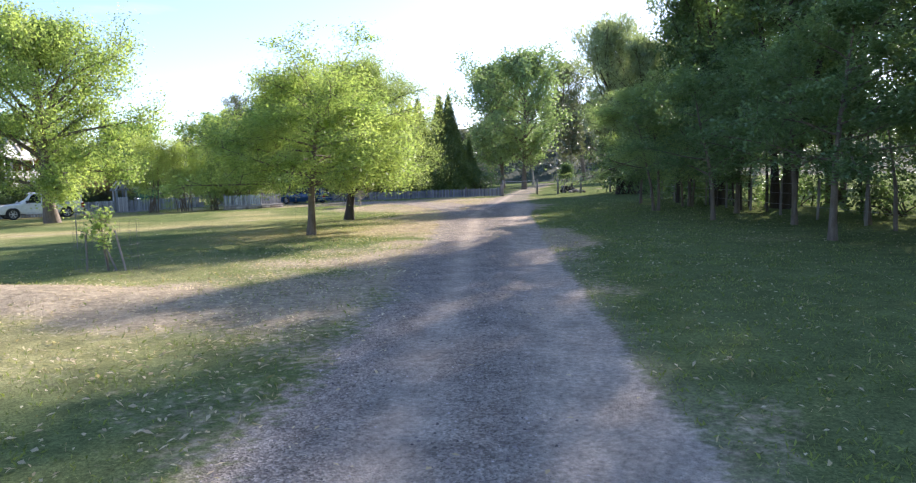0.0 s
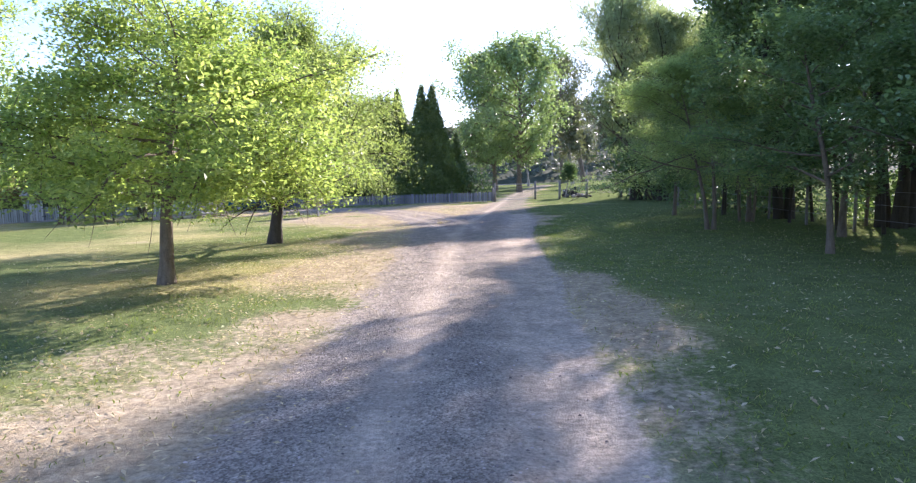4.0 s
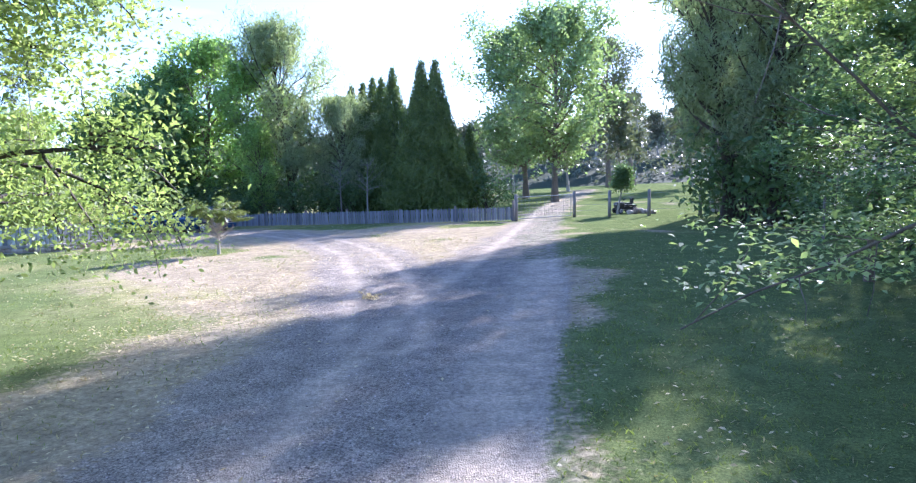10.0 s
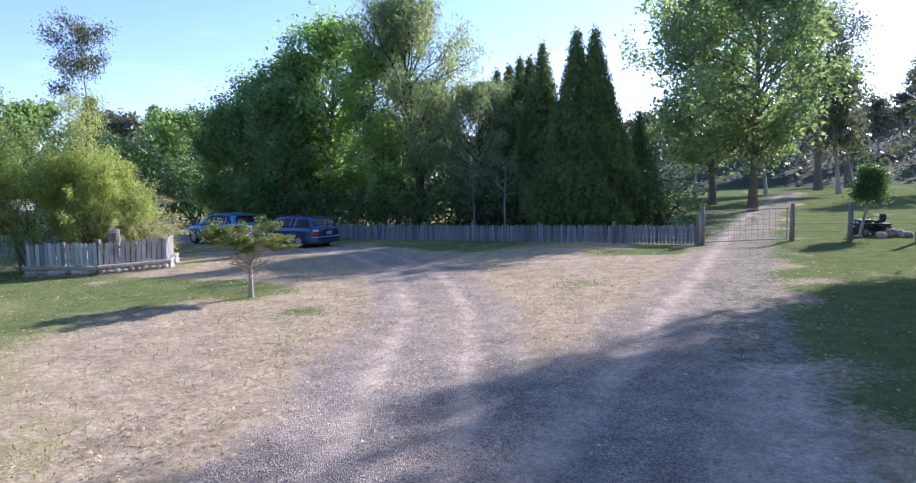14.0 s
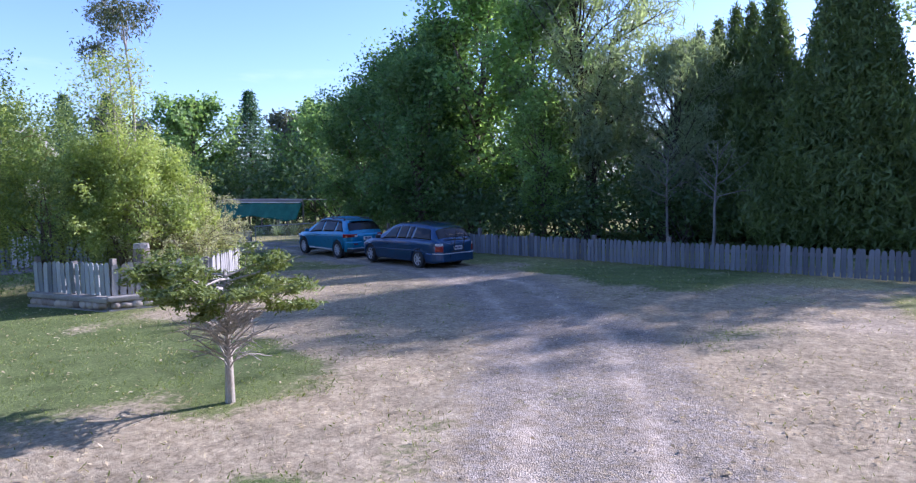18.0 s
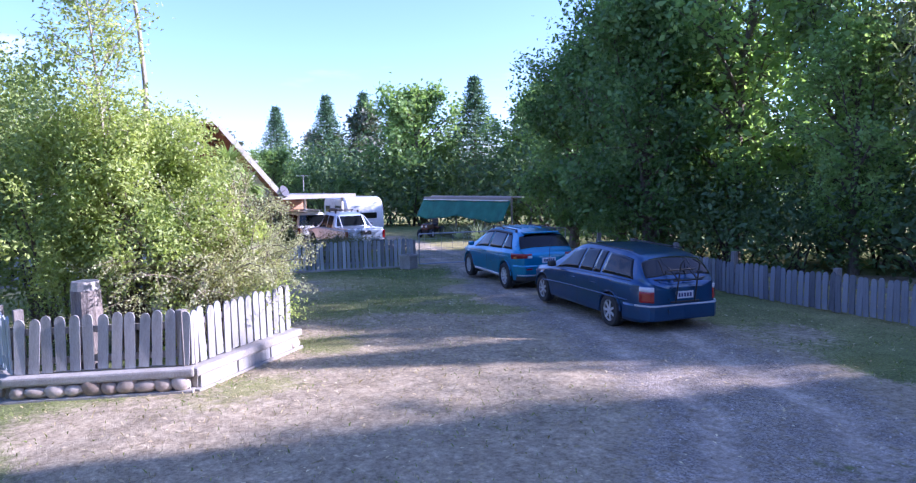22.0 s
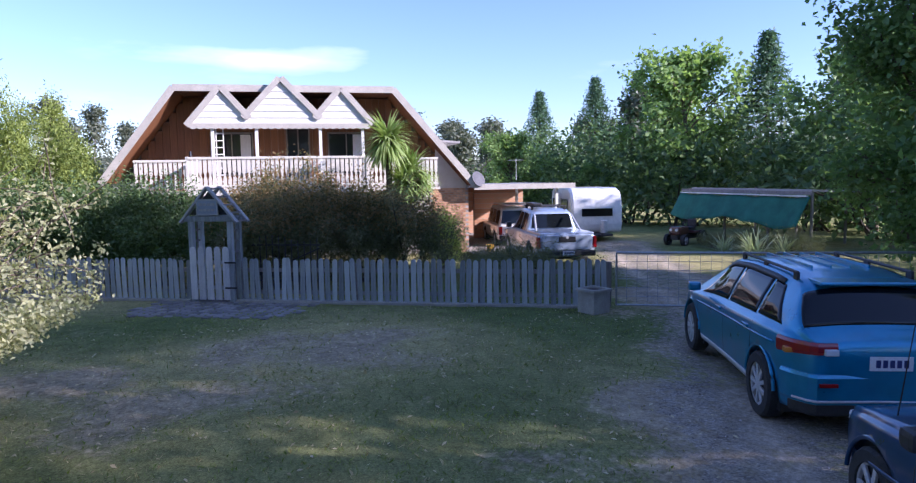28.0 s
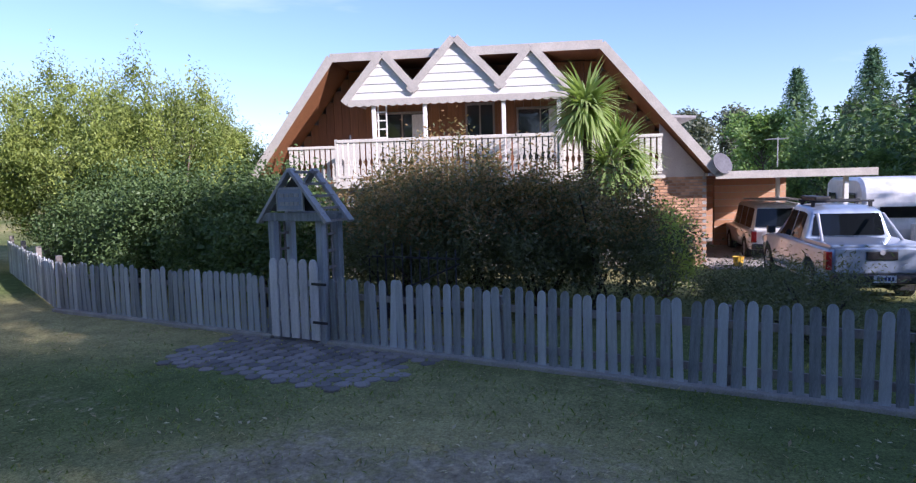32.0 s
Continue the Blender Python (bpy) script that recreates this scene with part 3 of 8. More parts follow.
make_tree("plum_tree", spot(-4.15, 25.2), 12, DARKBARK, OAK2, "fruit tree with dark forked trunk and drooping pale green shoots", "tree", per=76, spread=(0.24, 0.24, 0.2), size=(0.064, 0.034), droop=0.4, flat=0.35,
          height=5.2, girth=0.17, fork=0.16, limbs=38, reach=lambda u: 3.9 * (1 - 0.6 * u), rise=lambda u: 0.55 + 0.45 * u, bend=-0.75, twigs=10, twig=0.36, lean=(0.06, -0.03), keep=lambda s: ~((s[:, 2] < 1.7) & (np.hypot(s[:, 0], s[:, 1]) < 2.2)) & ~((s[:, 2] < 1.3) & (np.hypot(s[:, 0], s[:, 1]) > 2.8)) & (np.hypot(s[:, 0], s[:, 1]) < 3.9))
make_tree("ash_tree", spot(-18.5, 30.4), 13, BARK, OAK, "tall rounded lawn tree with fresh green leaves", "tree", per=44, spread=0.3, size=(0.13, 0.07), droop=0.3,
          height=8.3, girth=0.28, fork=0.16, limbs=46, reach=dome(4.7, 0.65), rise=lambda u: 0.25 + 0.8 * u, bend=0.1, twigs=9, twig=0.38)

# dark row beside the drive
dark = []
for i in range(3):
    dark.append(make_tree("wattle_tree", spot((10.6, 13.2, 11.9)[i], (11.0, 17.0, 24.5)[i]), 20 + i, DARKBARK, DARKLEAF, "tall dark many-stemmed wattle in the row beside the drive", "tree", "row of dark trees", per=19, spread=0.3, size=(0.19, 0.085), droop=0.25, sides=5,
                          height=(10.5, 11.5, 12.1)[i], girth=0.27, fork=0.2, limbs=42, reach=dome((3.3, 3.5, 3.1)[i], 0.6), rise=lambda u: 0.35 + 0.6 * u, bend=0.1, twigs=8, twig=0.36, stems=3))
for i, (x, y, k, s) in enumerate([(12.3, 5.0, 1, 1.05), (11.0, 28.6, 0, 1.12), (13.4, 33.6, 1, 0.8), (15.6, 39.6, 0, 1.0), (14.8, 11.0, 2, 0.85), (15.5, 21.0, 0, 0.78), (14.8, 16.0, 2, 0.8), (11.5, -2.0, 0, 1.0), (15.2, 27.0, 2, 0.85)]):
    w = plant(dark[k], x, y, 67 * i + 20, s)
    if s == 1.12:   # a narrow one
        w.scale = (0.85 * U, 0.85 * U, s * U)


def tiered(r, low):
    """Crown radius of a tree whose lowest tiers reach farthest."""
    return lambda u: r * (1 - (1 - low) * u)


maple = make_tree("maple_tree", spot(7.4, 13.2), 31, BARK, MAPLE, "slender maple with tiers of mid-green leaves at the lawn's edge", "tree", "maples at the lawn's edge", per=26, spread=(0.2, 0.2, 0.06), size=(0.1, 0.05), flat=0.6, sides=6,
                  height=4.6, girth=0.075, fork=0.3, limbs=17, reach=tiered(2.6, 0.4), rise=lambda u: 0.15 + 0.6 * u, bend=-0.15, twigs=9, twig=0.46, keep=lambda s: s[:, 2] > 1.15)
for i, (x, y, s) in enumerate([(8.7, 17.3, 1.0), (7.5, 19.7, 0.9), (9.4, 22.6, 1.05), (8.6, 31.6, 0.95), (9.2, 8.3, 1.05), (9.6, 27.8, 1.0)]):
    plant(maple, x, y, 101 * i + 40, s)
make_tree("maple_tree", spot(7.5, 25.4), 33, BARK, PALEMAPLE, "wide low maple with sunlight painted into pale yellow-green tiers reaching over the lawn", "tree", "maples at the lawn's edge", per=46, spread=(0.22, 0.22, 0.05), size=(0.066, 0.036), flat=0.65,
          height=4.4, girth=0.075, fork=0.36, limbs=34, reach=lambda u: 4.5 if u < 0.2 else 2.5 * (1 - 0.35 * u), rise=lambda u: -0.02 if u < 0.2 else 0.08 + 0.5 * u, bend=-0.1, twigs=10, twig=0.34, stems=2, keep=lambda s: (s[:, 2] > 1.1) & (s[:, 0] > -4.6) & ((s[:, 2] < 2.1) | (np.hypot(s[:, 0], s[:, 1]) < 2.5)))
# thin bare stems under the row
rg = random.Random(14)
for i in range(26):
    x, y = rg.uniform(9.2, 13.2), rg.uniform(3, 38)
    t = thing("sapling_stem", spot(x, y), "thin bare sapling stem under the dark trees", "sapling", "stems under the row")
    h, a = rg.uniform(2.2, 3.8), rg.uniform(0, 6.28)
    quads("stem", *tubes([(np.array([[0, 0, -0.1], [0.1 * math.cos(a), 0.1 * math.sin(a), h * 0.4], [0.28 * math.cos(a + 0.6), 0.28 * math.sin(a + 0.6), h]]), np.array([0.05, 0.04, 0.015]))], 6), DARKBARK if i % 3 else BARK, t, smooth=True)

# dark shrubs under the row
rs = make_shrub("row_shrub", spot(13.0, 14.0), 36, DARKBARK, DARKLEAF, (1.5, 1.5, 1.3), "dark shrub among the trunks of the row", "shrub", "shrubs under the row", clumps=50, per=30, spread=0.25, size=(0.16, 0.08))
for i, (x, y, s) in enumerate([(12.9, 19.5, 0.9), (13.2, 26.0, 1.0), (12.0, 31.0, 0.9), (11.4, 35.0, 1.0), (13.8, 7.0, 1.1), (12.6, 39.0, 1.2)]):
    plant(rs, x, y, 55 * i, s)

# gate end
sheoak = make_tree("sheoak_tree", spot(-9.4, 58.6), 41, DARKBARK, SHEOAK, "feathery grey-green she-oak behind the paling fence", "tree", per=11, spread=0.3, size=(0.44, 0.05), droop=0.9, flat=0.0,
                   height=10.6, girth=0.24, fork=0.2, limbs=44, reach=dome(3.3, 0.45), rise=lambda u: 0.55 + 0.6 * u, bend=0.15, twigs=9, twig=0.36)
for i, (x, y, s) in enumerate([(10.8, 44.8, 1.0), (11.8, 43.2, 0.86), (16.6, 50.5, 1.0), (-6.6, 58.4, 0.61)]):
    plant(sheoak, x, y, 80 * i, s)
stemmy = make_tree("sheoak_tree", spot(12.4, 51.0), 42, PALEBARK, SHEOAK, "tall she-oak with bare pale stems and a high feathery crown", "tree", per=14, spread=0.3, size=(0.4, 0.05), droop=0.9, flat=0.0,
                   height=9.7, girth=0.2, fork=0.44, limbs=40, reach=dome(2.3, 0.45), rise=lambda u: 0.55 + 0.6 * u, bend=0.15, twigs=9, twig=0.36, stems=2)
plant(stemmy, 18.0, 56.0, 80, 1.05)
big = make_tree("plane_tree", spot(6.6, 67.0), 44, BARK, PLANE, "large rounded green tree in the paddock beyond the gate", "tree", "paddock trees", per=11, spread=0.4, size=(0.28, 0.17), droop=0.2,
                height=12.6, girth=0.25, fork=0.2, limbs=46, reach=dome(5.3, 0.5, 0.3), rise=lambda u: 0.3 + 0.8 * u, bend=0.1, twigs=9, twig=0.36)
plant(big, 5.0, 75, 130)


def cypress(place, h, r, seed, label, group):
    rng = np.random.default_rng(seed)
    t = thing("cypress_tree", place, label, "tree", group)
    n = 3600
    u = 1 - np.sqrt(rng.uniform(0.0004, 1, n))
    az = rng.uniform(0, 6.28, n)
    prof = np.minimum((1 - u) ** 1.2, 0.8 + 2.0 * u)
    rr = r * prof * rng.uniform(0.62, 1.0, n) ** 0.6 * (1 + 0.16 * np.sin(az * 5 + u * 17) * (1 - u))
    p = np.stack([rr * np.cos(az), rr * np.sin(az), 0.3 + u * (h - 0.4)], 1)
    quads("trunk", *tubes([(np.array([[0, 0, -0.1], [0, 0, h * 0.5], [0, 0, h * 0.94]]), np.array([0.16, 0.09, 0.02]))], 7), DARKBARK, t, smooth=True)
    v, f = leaf_cards(rng, p, 9, (0.09, 0.09, 0.16), (0.24, 0.05), -1.1, 0.0)
    quads("crown", v, f, CYPRESS, t)
    return t


cyp = cypress(spot(-1.45, 56.3), 8.55, 2.45, 51, "tall dark pointed cypress behind the paling fence", "cypress row")
for i, (x, y, s) in enumerate([(-0.7, 56.4, 1.0), (-3.4, 59.1, 1.02), (-4.25, 60.4, 0.98), (-4.95, 61.4, 1.0), (-5.8, 62.6, 0.99), (-6.9, 64.3, 1.0), (1.0, 58.9, 0.6)]):
    plant(cyp, x, y, 71 * i, s)

# broadleaf belt behind the parked cars
belt = []
for i in range(2):
    belt.append(make_tree("poplar_tree", spot((-14.2, -18.3)[i], (58.2, 58.4)[i]), 60 + i, BARK, (BELT, BELTDARK)[i], ("leafy mid-green tree in the belt behind the parked cars", "dense tree at the end of the belt, its shade painted into dark green leaves")[i], "tree", "tree belt", per=(8, 15)[i], spread=0.27, size=((0.21, 0.13), (0.16, 0.10))[i], droop=0.25, sides=5,
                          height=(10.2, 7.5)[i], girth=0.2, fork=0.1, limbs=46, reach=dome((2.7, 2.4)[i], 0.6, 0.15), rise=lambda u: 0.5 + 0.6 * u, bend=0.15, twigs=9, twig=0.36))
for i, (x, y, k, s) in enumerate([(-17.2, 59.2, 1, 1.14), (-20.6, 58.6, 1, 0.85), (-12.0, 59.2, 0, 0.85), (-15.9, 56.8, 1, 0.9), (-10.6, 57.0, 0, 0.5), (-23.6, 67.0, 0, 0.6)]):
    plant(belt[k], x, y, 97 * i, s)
under = make_shrub("understorey_shrub", spot(-13.0, 56.6), 66, DARKBARK, DARKLEAF, (1.6, 1.4, 2.0), "dark shrub under the belt of trees", "shrub", "understorey", clumps=70, per=27, spread=0.26, size=(0.17, 0.08))
for i, (x, y, s) in enumerate([(-10.5, 58.8, 1.2), (-7.0, 59.2, 1.1), (-16.0, 58.4, 1.2), (-19.5, 60.2, 1.2), (-4.6, 59.8, 1.2), (-22.5, 62.2, 1.1), (-12.5, 60.5, 1.5), (-5.8, 57.6, 1.0), (-9.0, 57.0, 0.9), (-11.6, 56.2, 0.8), (-14.6, 57.8, 0.9), (-3.0, 58.2, 1.0), (-47.5, 66, 2.4), (-43.5, 67.0, 2.2), (-51, 63, 2.2), (-56, 67, 2.6), (-39.5, 70, 2.3), (-35.5, 69, 2.2), (-60, 64, 2.4), (-66, 68, 2.8), (-31, 68, 2.2), (-17.5, 62, 1.6), (-8.5, 62, 1.6), (11.6, 44.5, 1.4), (12.4, 44.0, 1.8), (12.9, 48.4, 1.2), (1.8, 57.0, 1.1)]):
    plant(under, x, y, 60 * i, s)

# dead-topped saplings inside the fence
for (x, y, sd) in ((-4.4, 55.4, 71), (-6.0, 56.4, 72)):
    make_tree("bare_sapling", spot(x, y), sd, worn("sapling_bark_%d" % sd, (0.16, 0.145, 0.125), (0.34, 0.31, 0.27), 4, 0.88, 0, 30, 0.5, (3, 3, 0.7)), SHEOAK, "thin pale sapling with bare twigs and sparse grey leaves", "tree", "bare saplings", per=1, spread=0.2, size=(0.12, 0.02), droop=0.5,
              height=3.1, girth=0.05, fork=0.42, limbs=14, reach=lambda u: 1.2 * (1 - 0.3 * u), rise=lambda u: 0.35 + 0.5 * u, bend=0.1, twigs=7, twig=0.4)

# far trees round the house
SPR = thing("spruce_tree", spot(-86.4, 73.1), "dark blue-green spruce behind the yard", "tree", "spruces")


def spruce_into(t, h, r, seed, leafmat):
    rng = np.random.default_rng(seed)
    lines = [(np.array([[0, 0, -0.1], [0, 0, h * 0.5], [0, 0, h]]), np.array([0.17, 0.1, 0.012]))]
    spots = []
    for k in range(34):
        u = k / 34
        z, ln = h * (0.08 + 0.93 * u), r * (1 - u) ** 1.05 + 0.04
        for j in range(7):
            a = j * 0.9 + k * 1.1 + rng.uniform(-0.2, 0.2)
            d = np.array([math.cos(a), math.sin(a), -0.12])
            p = np.array([[0, 0, z], np.array([0, 0, z]) + d * ln * 0.55, np.array([0, 0, z]) + d * ln + np.array([0, 0, 0.1 * ln])])
            lines.append((p, np.array([0.025, 0.015, 0.004])))
            for q in np.linspace(0.25, 1, 5):
                spots.append(p[0] * (1 - q) + p[2] * q)
    quads("trunk", *tubes(lines, 5), DARKBARK, t, smooth=True)
    quads("crown", *leaf_cards(rng, np.array(spots), 8, (0.12, 0.12, 0.07), (0.24, 0.06), 0.3, 0.3), leafmat, t)


spruce_into(SPR, 8.0, 3.2, 81, SPRUCE)
SPR.scale = (1.68 * U,) * 3
for i, (x, y, s) in enumerate([(-91.1, 82.2, 2.0), (-91.4, 88.2, 2.1), (-42.8, 71.3, 1.32), (-38, 73, 1.2)]):
    plant(SPR, x, y, 50 * i, s)
elm = make_tree("elm_tree", spot(-45.3, 68.4), 85, BARK, leafy("elm_leaves", (0.15, 0.26, 0.09), (0.37, 0.50, 0.19), 0.5), "rounded light-green tree behind the yard", "tree", "yard trees", per=9, spread=0.32, size=(0.3, 0.19), droop=0.3, sides=5,
                height=9.0, girth=0.24, fork=0.08, limbs=48, reach=dome(3.6, 0.6), rise=lambda u: 0.4 + 0.7 * u, bend=-0.1, twigs=8, twig=0.36)
for i, (x, y, s) in enumerate([(-49.6, 58.9, 0.56), (-52, 72.5, 0.7), (-34.5, 70.5, 0.88), (-25.4, 71, 0.92), (-47.5, 63.0, 0.36)]):
    plant(elm, x, y, 66 * i, s)

# ---- wooded hills all round ----


def hill(x, y):
    """Height of the far ground over the near lie of the land."""
    d, a = np.hypot(x + 10, y - 45), np.arctan2(x + 10, y - 45)
    steep = 0.075 + 0.10 * np.exp(-((a - 0.1) / 0.75) ** 2)
    return np.clip(d - 75, 0, 110) * steep


hx, hy = np.meshgrid(np.linspace(-1, 1, 90), np.linspace(-1, 1, 90))
ang, dist = hx * 2.7 - 0.4, 76 + (hy + 1) / 2 * 260
X, Y = -10 + dist * np.sin(ang), 45 + dist * np.cos(ang)
Z = lie(X, Y) + hill(X, Y) - 0.25 + 1.2 * blotch(X, Y, 22, 2.0) * np.clip((dist - 80) / 30, 0, 1)
k = np.arange(89)[:, None] * 90 + np.arange(89)[None]
f = np.stack([k, k + 1, k + 91, k + 90], -1).reshape(-1, 4)
hm = worn("hill_forest_floor", (0.055, 0.07, 0.04), (0.09, 0.10, 0.06), 0.15, 0.95, 0, 2.0, 0.4)
hm.node_tree.nodes["Principled BSDF"].inputs["Specular IOR Level"].default_value = 0.05
tagged(quads("backdrop", U * np.stack([X.ravel(), Y.ravel(), Z.ravel()], 1), f, hm, None, "scrubby wooded hillside in the distance", "structure", True), category="hill")
hg = make_tree("gum_tree", spot(-60, 120), 91, PALEBARK, HILLGUM, "tall grey-green gum tree on the hillside", "tree", "hillside gums", per=5, spread=0.65, size=(0.75, 0.34), droop=0.5, sides=4, twig_wood=False,
               height=11, girth=0.24, fork=0.3, limbs=16, reach=dome(3.0, 0.55), rise=lambda u: 0.6 + 0.5 * u, bend=0.2, twigs=4, twig=0.4)
hg.location.z = U * (gz(-60, 120) + float(hill(-60, 120)) - 0.4)
rg = np.random.default_rng(5)
for i in range(78):
    a = rg.uniform(-0.8, 0.6) if i < 30 else rg.uniform(-2.1, -1.0) if i < 62 else rg.uniform(-2.6, 1.1)                 # from the house side round to beyond the gate
    d = rg.uniform(80, 165)
    x, y = -10 + d * math.sin(a), 45 + d * math.cos(a)
    plant(hg, x, y, rg.uniform(0, 360), rg.uniform(0.65, 1.15), float(hill(x, y)) - 0.6)
tall = make_tree("gum_tree", spot(16, 100), 95, BARK, GUM, "tall open-crowned gum tree beyond the paddock", "tree", "hillside gums", per=10, spread=0.5, size=(0.4, 0.12), droop=0.7,
                 height=17, girth=0.36, fork=0.4, limbs=18, reach=dome(4.2, 0.5), rise=lambda u: 0.6 + 0.5 * u, bend=0.25, twigs=6, twig=0.4)
plant(tall, 20, 106, 70)
for i, (x, y, sc) in enumerate([(-12, 86, 0.8), (-6, 90, 0.75), (0, 86, 0.6), (4.5, 92, 0.75), (10, 89, 0.65), (15, 87, 0.8), (21, 84, 0.8), (26, 78, 0.9), (-18, 82, 0.9), (30, 68, 0.9), (24, 66, 0.8), (28, 50, 0.9), (33, 36, 0.9), (30, 20, 0.9), (34, 6, 0.9)]):
    plant(hg, x, y, 47 * i, sc)
# scrub between the hillside trees
rg = np.random.default_rng(9)
n = 19000
a, d = rg.uniform(-2.7, 1.4, n), rg.uniform(78, 180, n)
p = np.stack([-10 + d * np.sin(a), 45 + d * np.cos(a), np.zeros(n)], 1)
p[:, 2] = lie(p[:, 0], p[:, 1]) + hill(p[:, 0], p[:, 1]) + rg.uniform(0, 1, n) ** 1.6 * 3.5
quads("hill_scrub", *leaf_cards(rg, U * p, 3, 0.8, (0.95, 0.42), 0.2, 0.2), HILLGUM, None, "grey-green scrub covering the hills", "stuff")

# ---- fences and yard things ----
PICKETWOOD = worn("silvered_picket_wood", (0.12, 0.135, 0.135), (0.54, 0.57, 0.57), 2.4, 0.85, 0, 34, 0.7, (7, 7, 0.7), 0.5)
# Same wood as PICKETWOOD; the yard fence's deep shade is put into darker colours.
YARDWOOD = worn("shade_painted_picket_wood", (0.085, 0.09, 0.10), (0.28, 0.285, 0.31), 2.4, 0.88, 0, 34, 0.7, (7, 7, 0.7), 0.45)
SUNWOOD = worn("bleached_picket_wood", (0.23, 0.225, 0.215), (0.45, 0.44, 0.42), 3, 0.85, 0, 30, 0.5, (6, 6, 0.8), 0.25)
POSTWOOD = worn("weathered_post_wood", (0.16, 0.14, 0.12), (0.32, 0.29, 0.26), 4, 0.9, 0, 40, 0.6, (5, 5, 0.7))
GALV = worn("galvanised_wire", (0.28, 0.29, 0.30), (0.45, 0.46, 0.47), 10, 0.45, 0.8, 60, 0.0)
CONCRETE = worn("old_concrete", (0.26, 0.24, 0.21), (0.44, 0.41, 0.36), 4, 0.92, 0, 70, 0.5)
FIELDSTONE = worn("fieldstone", (0.27, 0.18, 0.115), (0.54, 0.47, 0.39), 3, 0.9, 0, 30, 0.7, None, 0.6)
DARKSTEEL = worn("dark_steel", (0.03, 0.03, 0.035), (0.08, 0.08, 0.09), 8, 0.5, 0.6, 60, 0.1)


def picket_mesh(name, h, w, thick, material):
    r = w / 2
    out = [(-r, 0.03), (r, 0.03), (r, h - r * 1.25)] + [(r * math.cos(a), h - r * 1.25 + r * 1.25 * math.sin(a)) for a in (0.6, 1.1, math.pi / 2, 2.04, 2.54)] + [(-r, h - r * 1.25)]
    bm = prism(out, thick, Matrix.Translation((0, -thick / 2, 0)))
    me = bpy.data.meshes.new(name)
    bm.to_mesh(me)
    bm.free()
    me.materials.append(material)
    return me


def picket_fence(points, h, step, w, material, label, group="", seed=1, lift=0.0, post_every=2.4, posts_up=0.12, jitter=0.012, lean=0.02, z_of=None, tilt=0.0):
    """Palings nailed to two rails, with posts behind; follows the ground. One thing."""
    rng = random.Random(seed)
    x0, y0 = points[0]
    t = thing("picket_fence", (x0, y0, gz(x0, y0)), label, "fence", group)
    base = t.matrix_basis.translation / U
    mesh = [picket_mesh("picket", h * k, w, 0.018, material) for k in (1.0, 0.975, 1.02)]
    zz = z_of or gz
    for (xa, ya), (xb, yb) in zip(points, points[1:]):
        d = Vector((xb - xa, yb - ya, 0))
        ln, u = d.length, d.normalized()
        ang = math.degrees(math.atan2(u.y, u.x))
        side = Vector((-u.y, u.x, 0))
        n = int(ln / step)
        for i in range(n):
            s = (i + 0.5) * ln / n
            x, y = xa + u.x * s, ya + u.y * s
            k = new("picket", mesh[rng.randrange(3)])
            k.parent = t
            k.matrix_basis = Matrix.Translation(Vector((x, y, zz(x, y) + lift + rng.uniform(-jitter, jitter))) - base) @ pose(0, 0, 0, rng.uniform(-1, 1), rng.gauss(0, lean) * 57 + tilt, ang + rng.uniform(-2, 2))
        for f in (0.24, 0.74):
            bm = bmesh.new()
            a = Vector((xa, ya, zz(xa, ya) + lift + h * f)) - base + side * 0.03
            b = Vector((xb, yb, zz(xb, yb) + lift + h * f)) - base + side * 0.03
            m = Matrix.Translation((a + b) / 2) @ (b - a).to_track_quat("X", "Z").to_matrix().to_4x4()
            box(bm, -ln / 2, ln / 2, -0.018, 0.018, -0.035, 0.035, 0, m)
            part("rail", bm, POSTWOOD, t)
        if post_every:
            m = max(1, round(ln / post_every))
            for i in range(m + 1):
                s = i * ln / m
                x, y = xa + u.x * s, ya + u.y * s
                p = Vector((x, y, zz(x, y))) - base + side * 0.09
                part("post", boxed(-0.045, 0.045, -0.045, 0.045, -0.1 + lift * 0, h + lift + rng.uniform(0, posts_up), 0.006, Matrix.Translation(p) @ pose(0, 0, 0, 0, 0, ang)), POSTWOOD, t)
    return t


FRONT = [(-24.62, 40.2), (-22.82, 44.64)], [(-22.48, 45.48), (-20.0, 51.6)]
picket_fence(FRONT[0], 0.80, 0.118, 0.086, PICKETWOOD, "grey weathered picket fence before the hedge", "front fence", 3, posts_up=-0.1)
picket_fence(FRONT[1], 0.80, 0.118, 0.086, PICKETWOOD, "grey weathered picket fence between garden gate and drive", "front fence", 4, posts_up=-0.1)
picket_fence([(-29.6, 35.0), (-24.7, 40.12)], 0.80, 0.15, 0.11, PICKETWOOD, "grey picket fence turning back beside the hedge", "front fence", 5)
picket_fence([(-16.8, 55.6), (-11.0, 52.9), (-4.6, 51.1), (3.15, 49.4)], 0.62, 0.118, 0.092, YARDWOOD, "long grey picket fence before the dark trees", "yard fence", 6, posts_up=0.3)
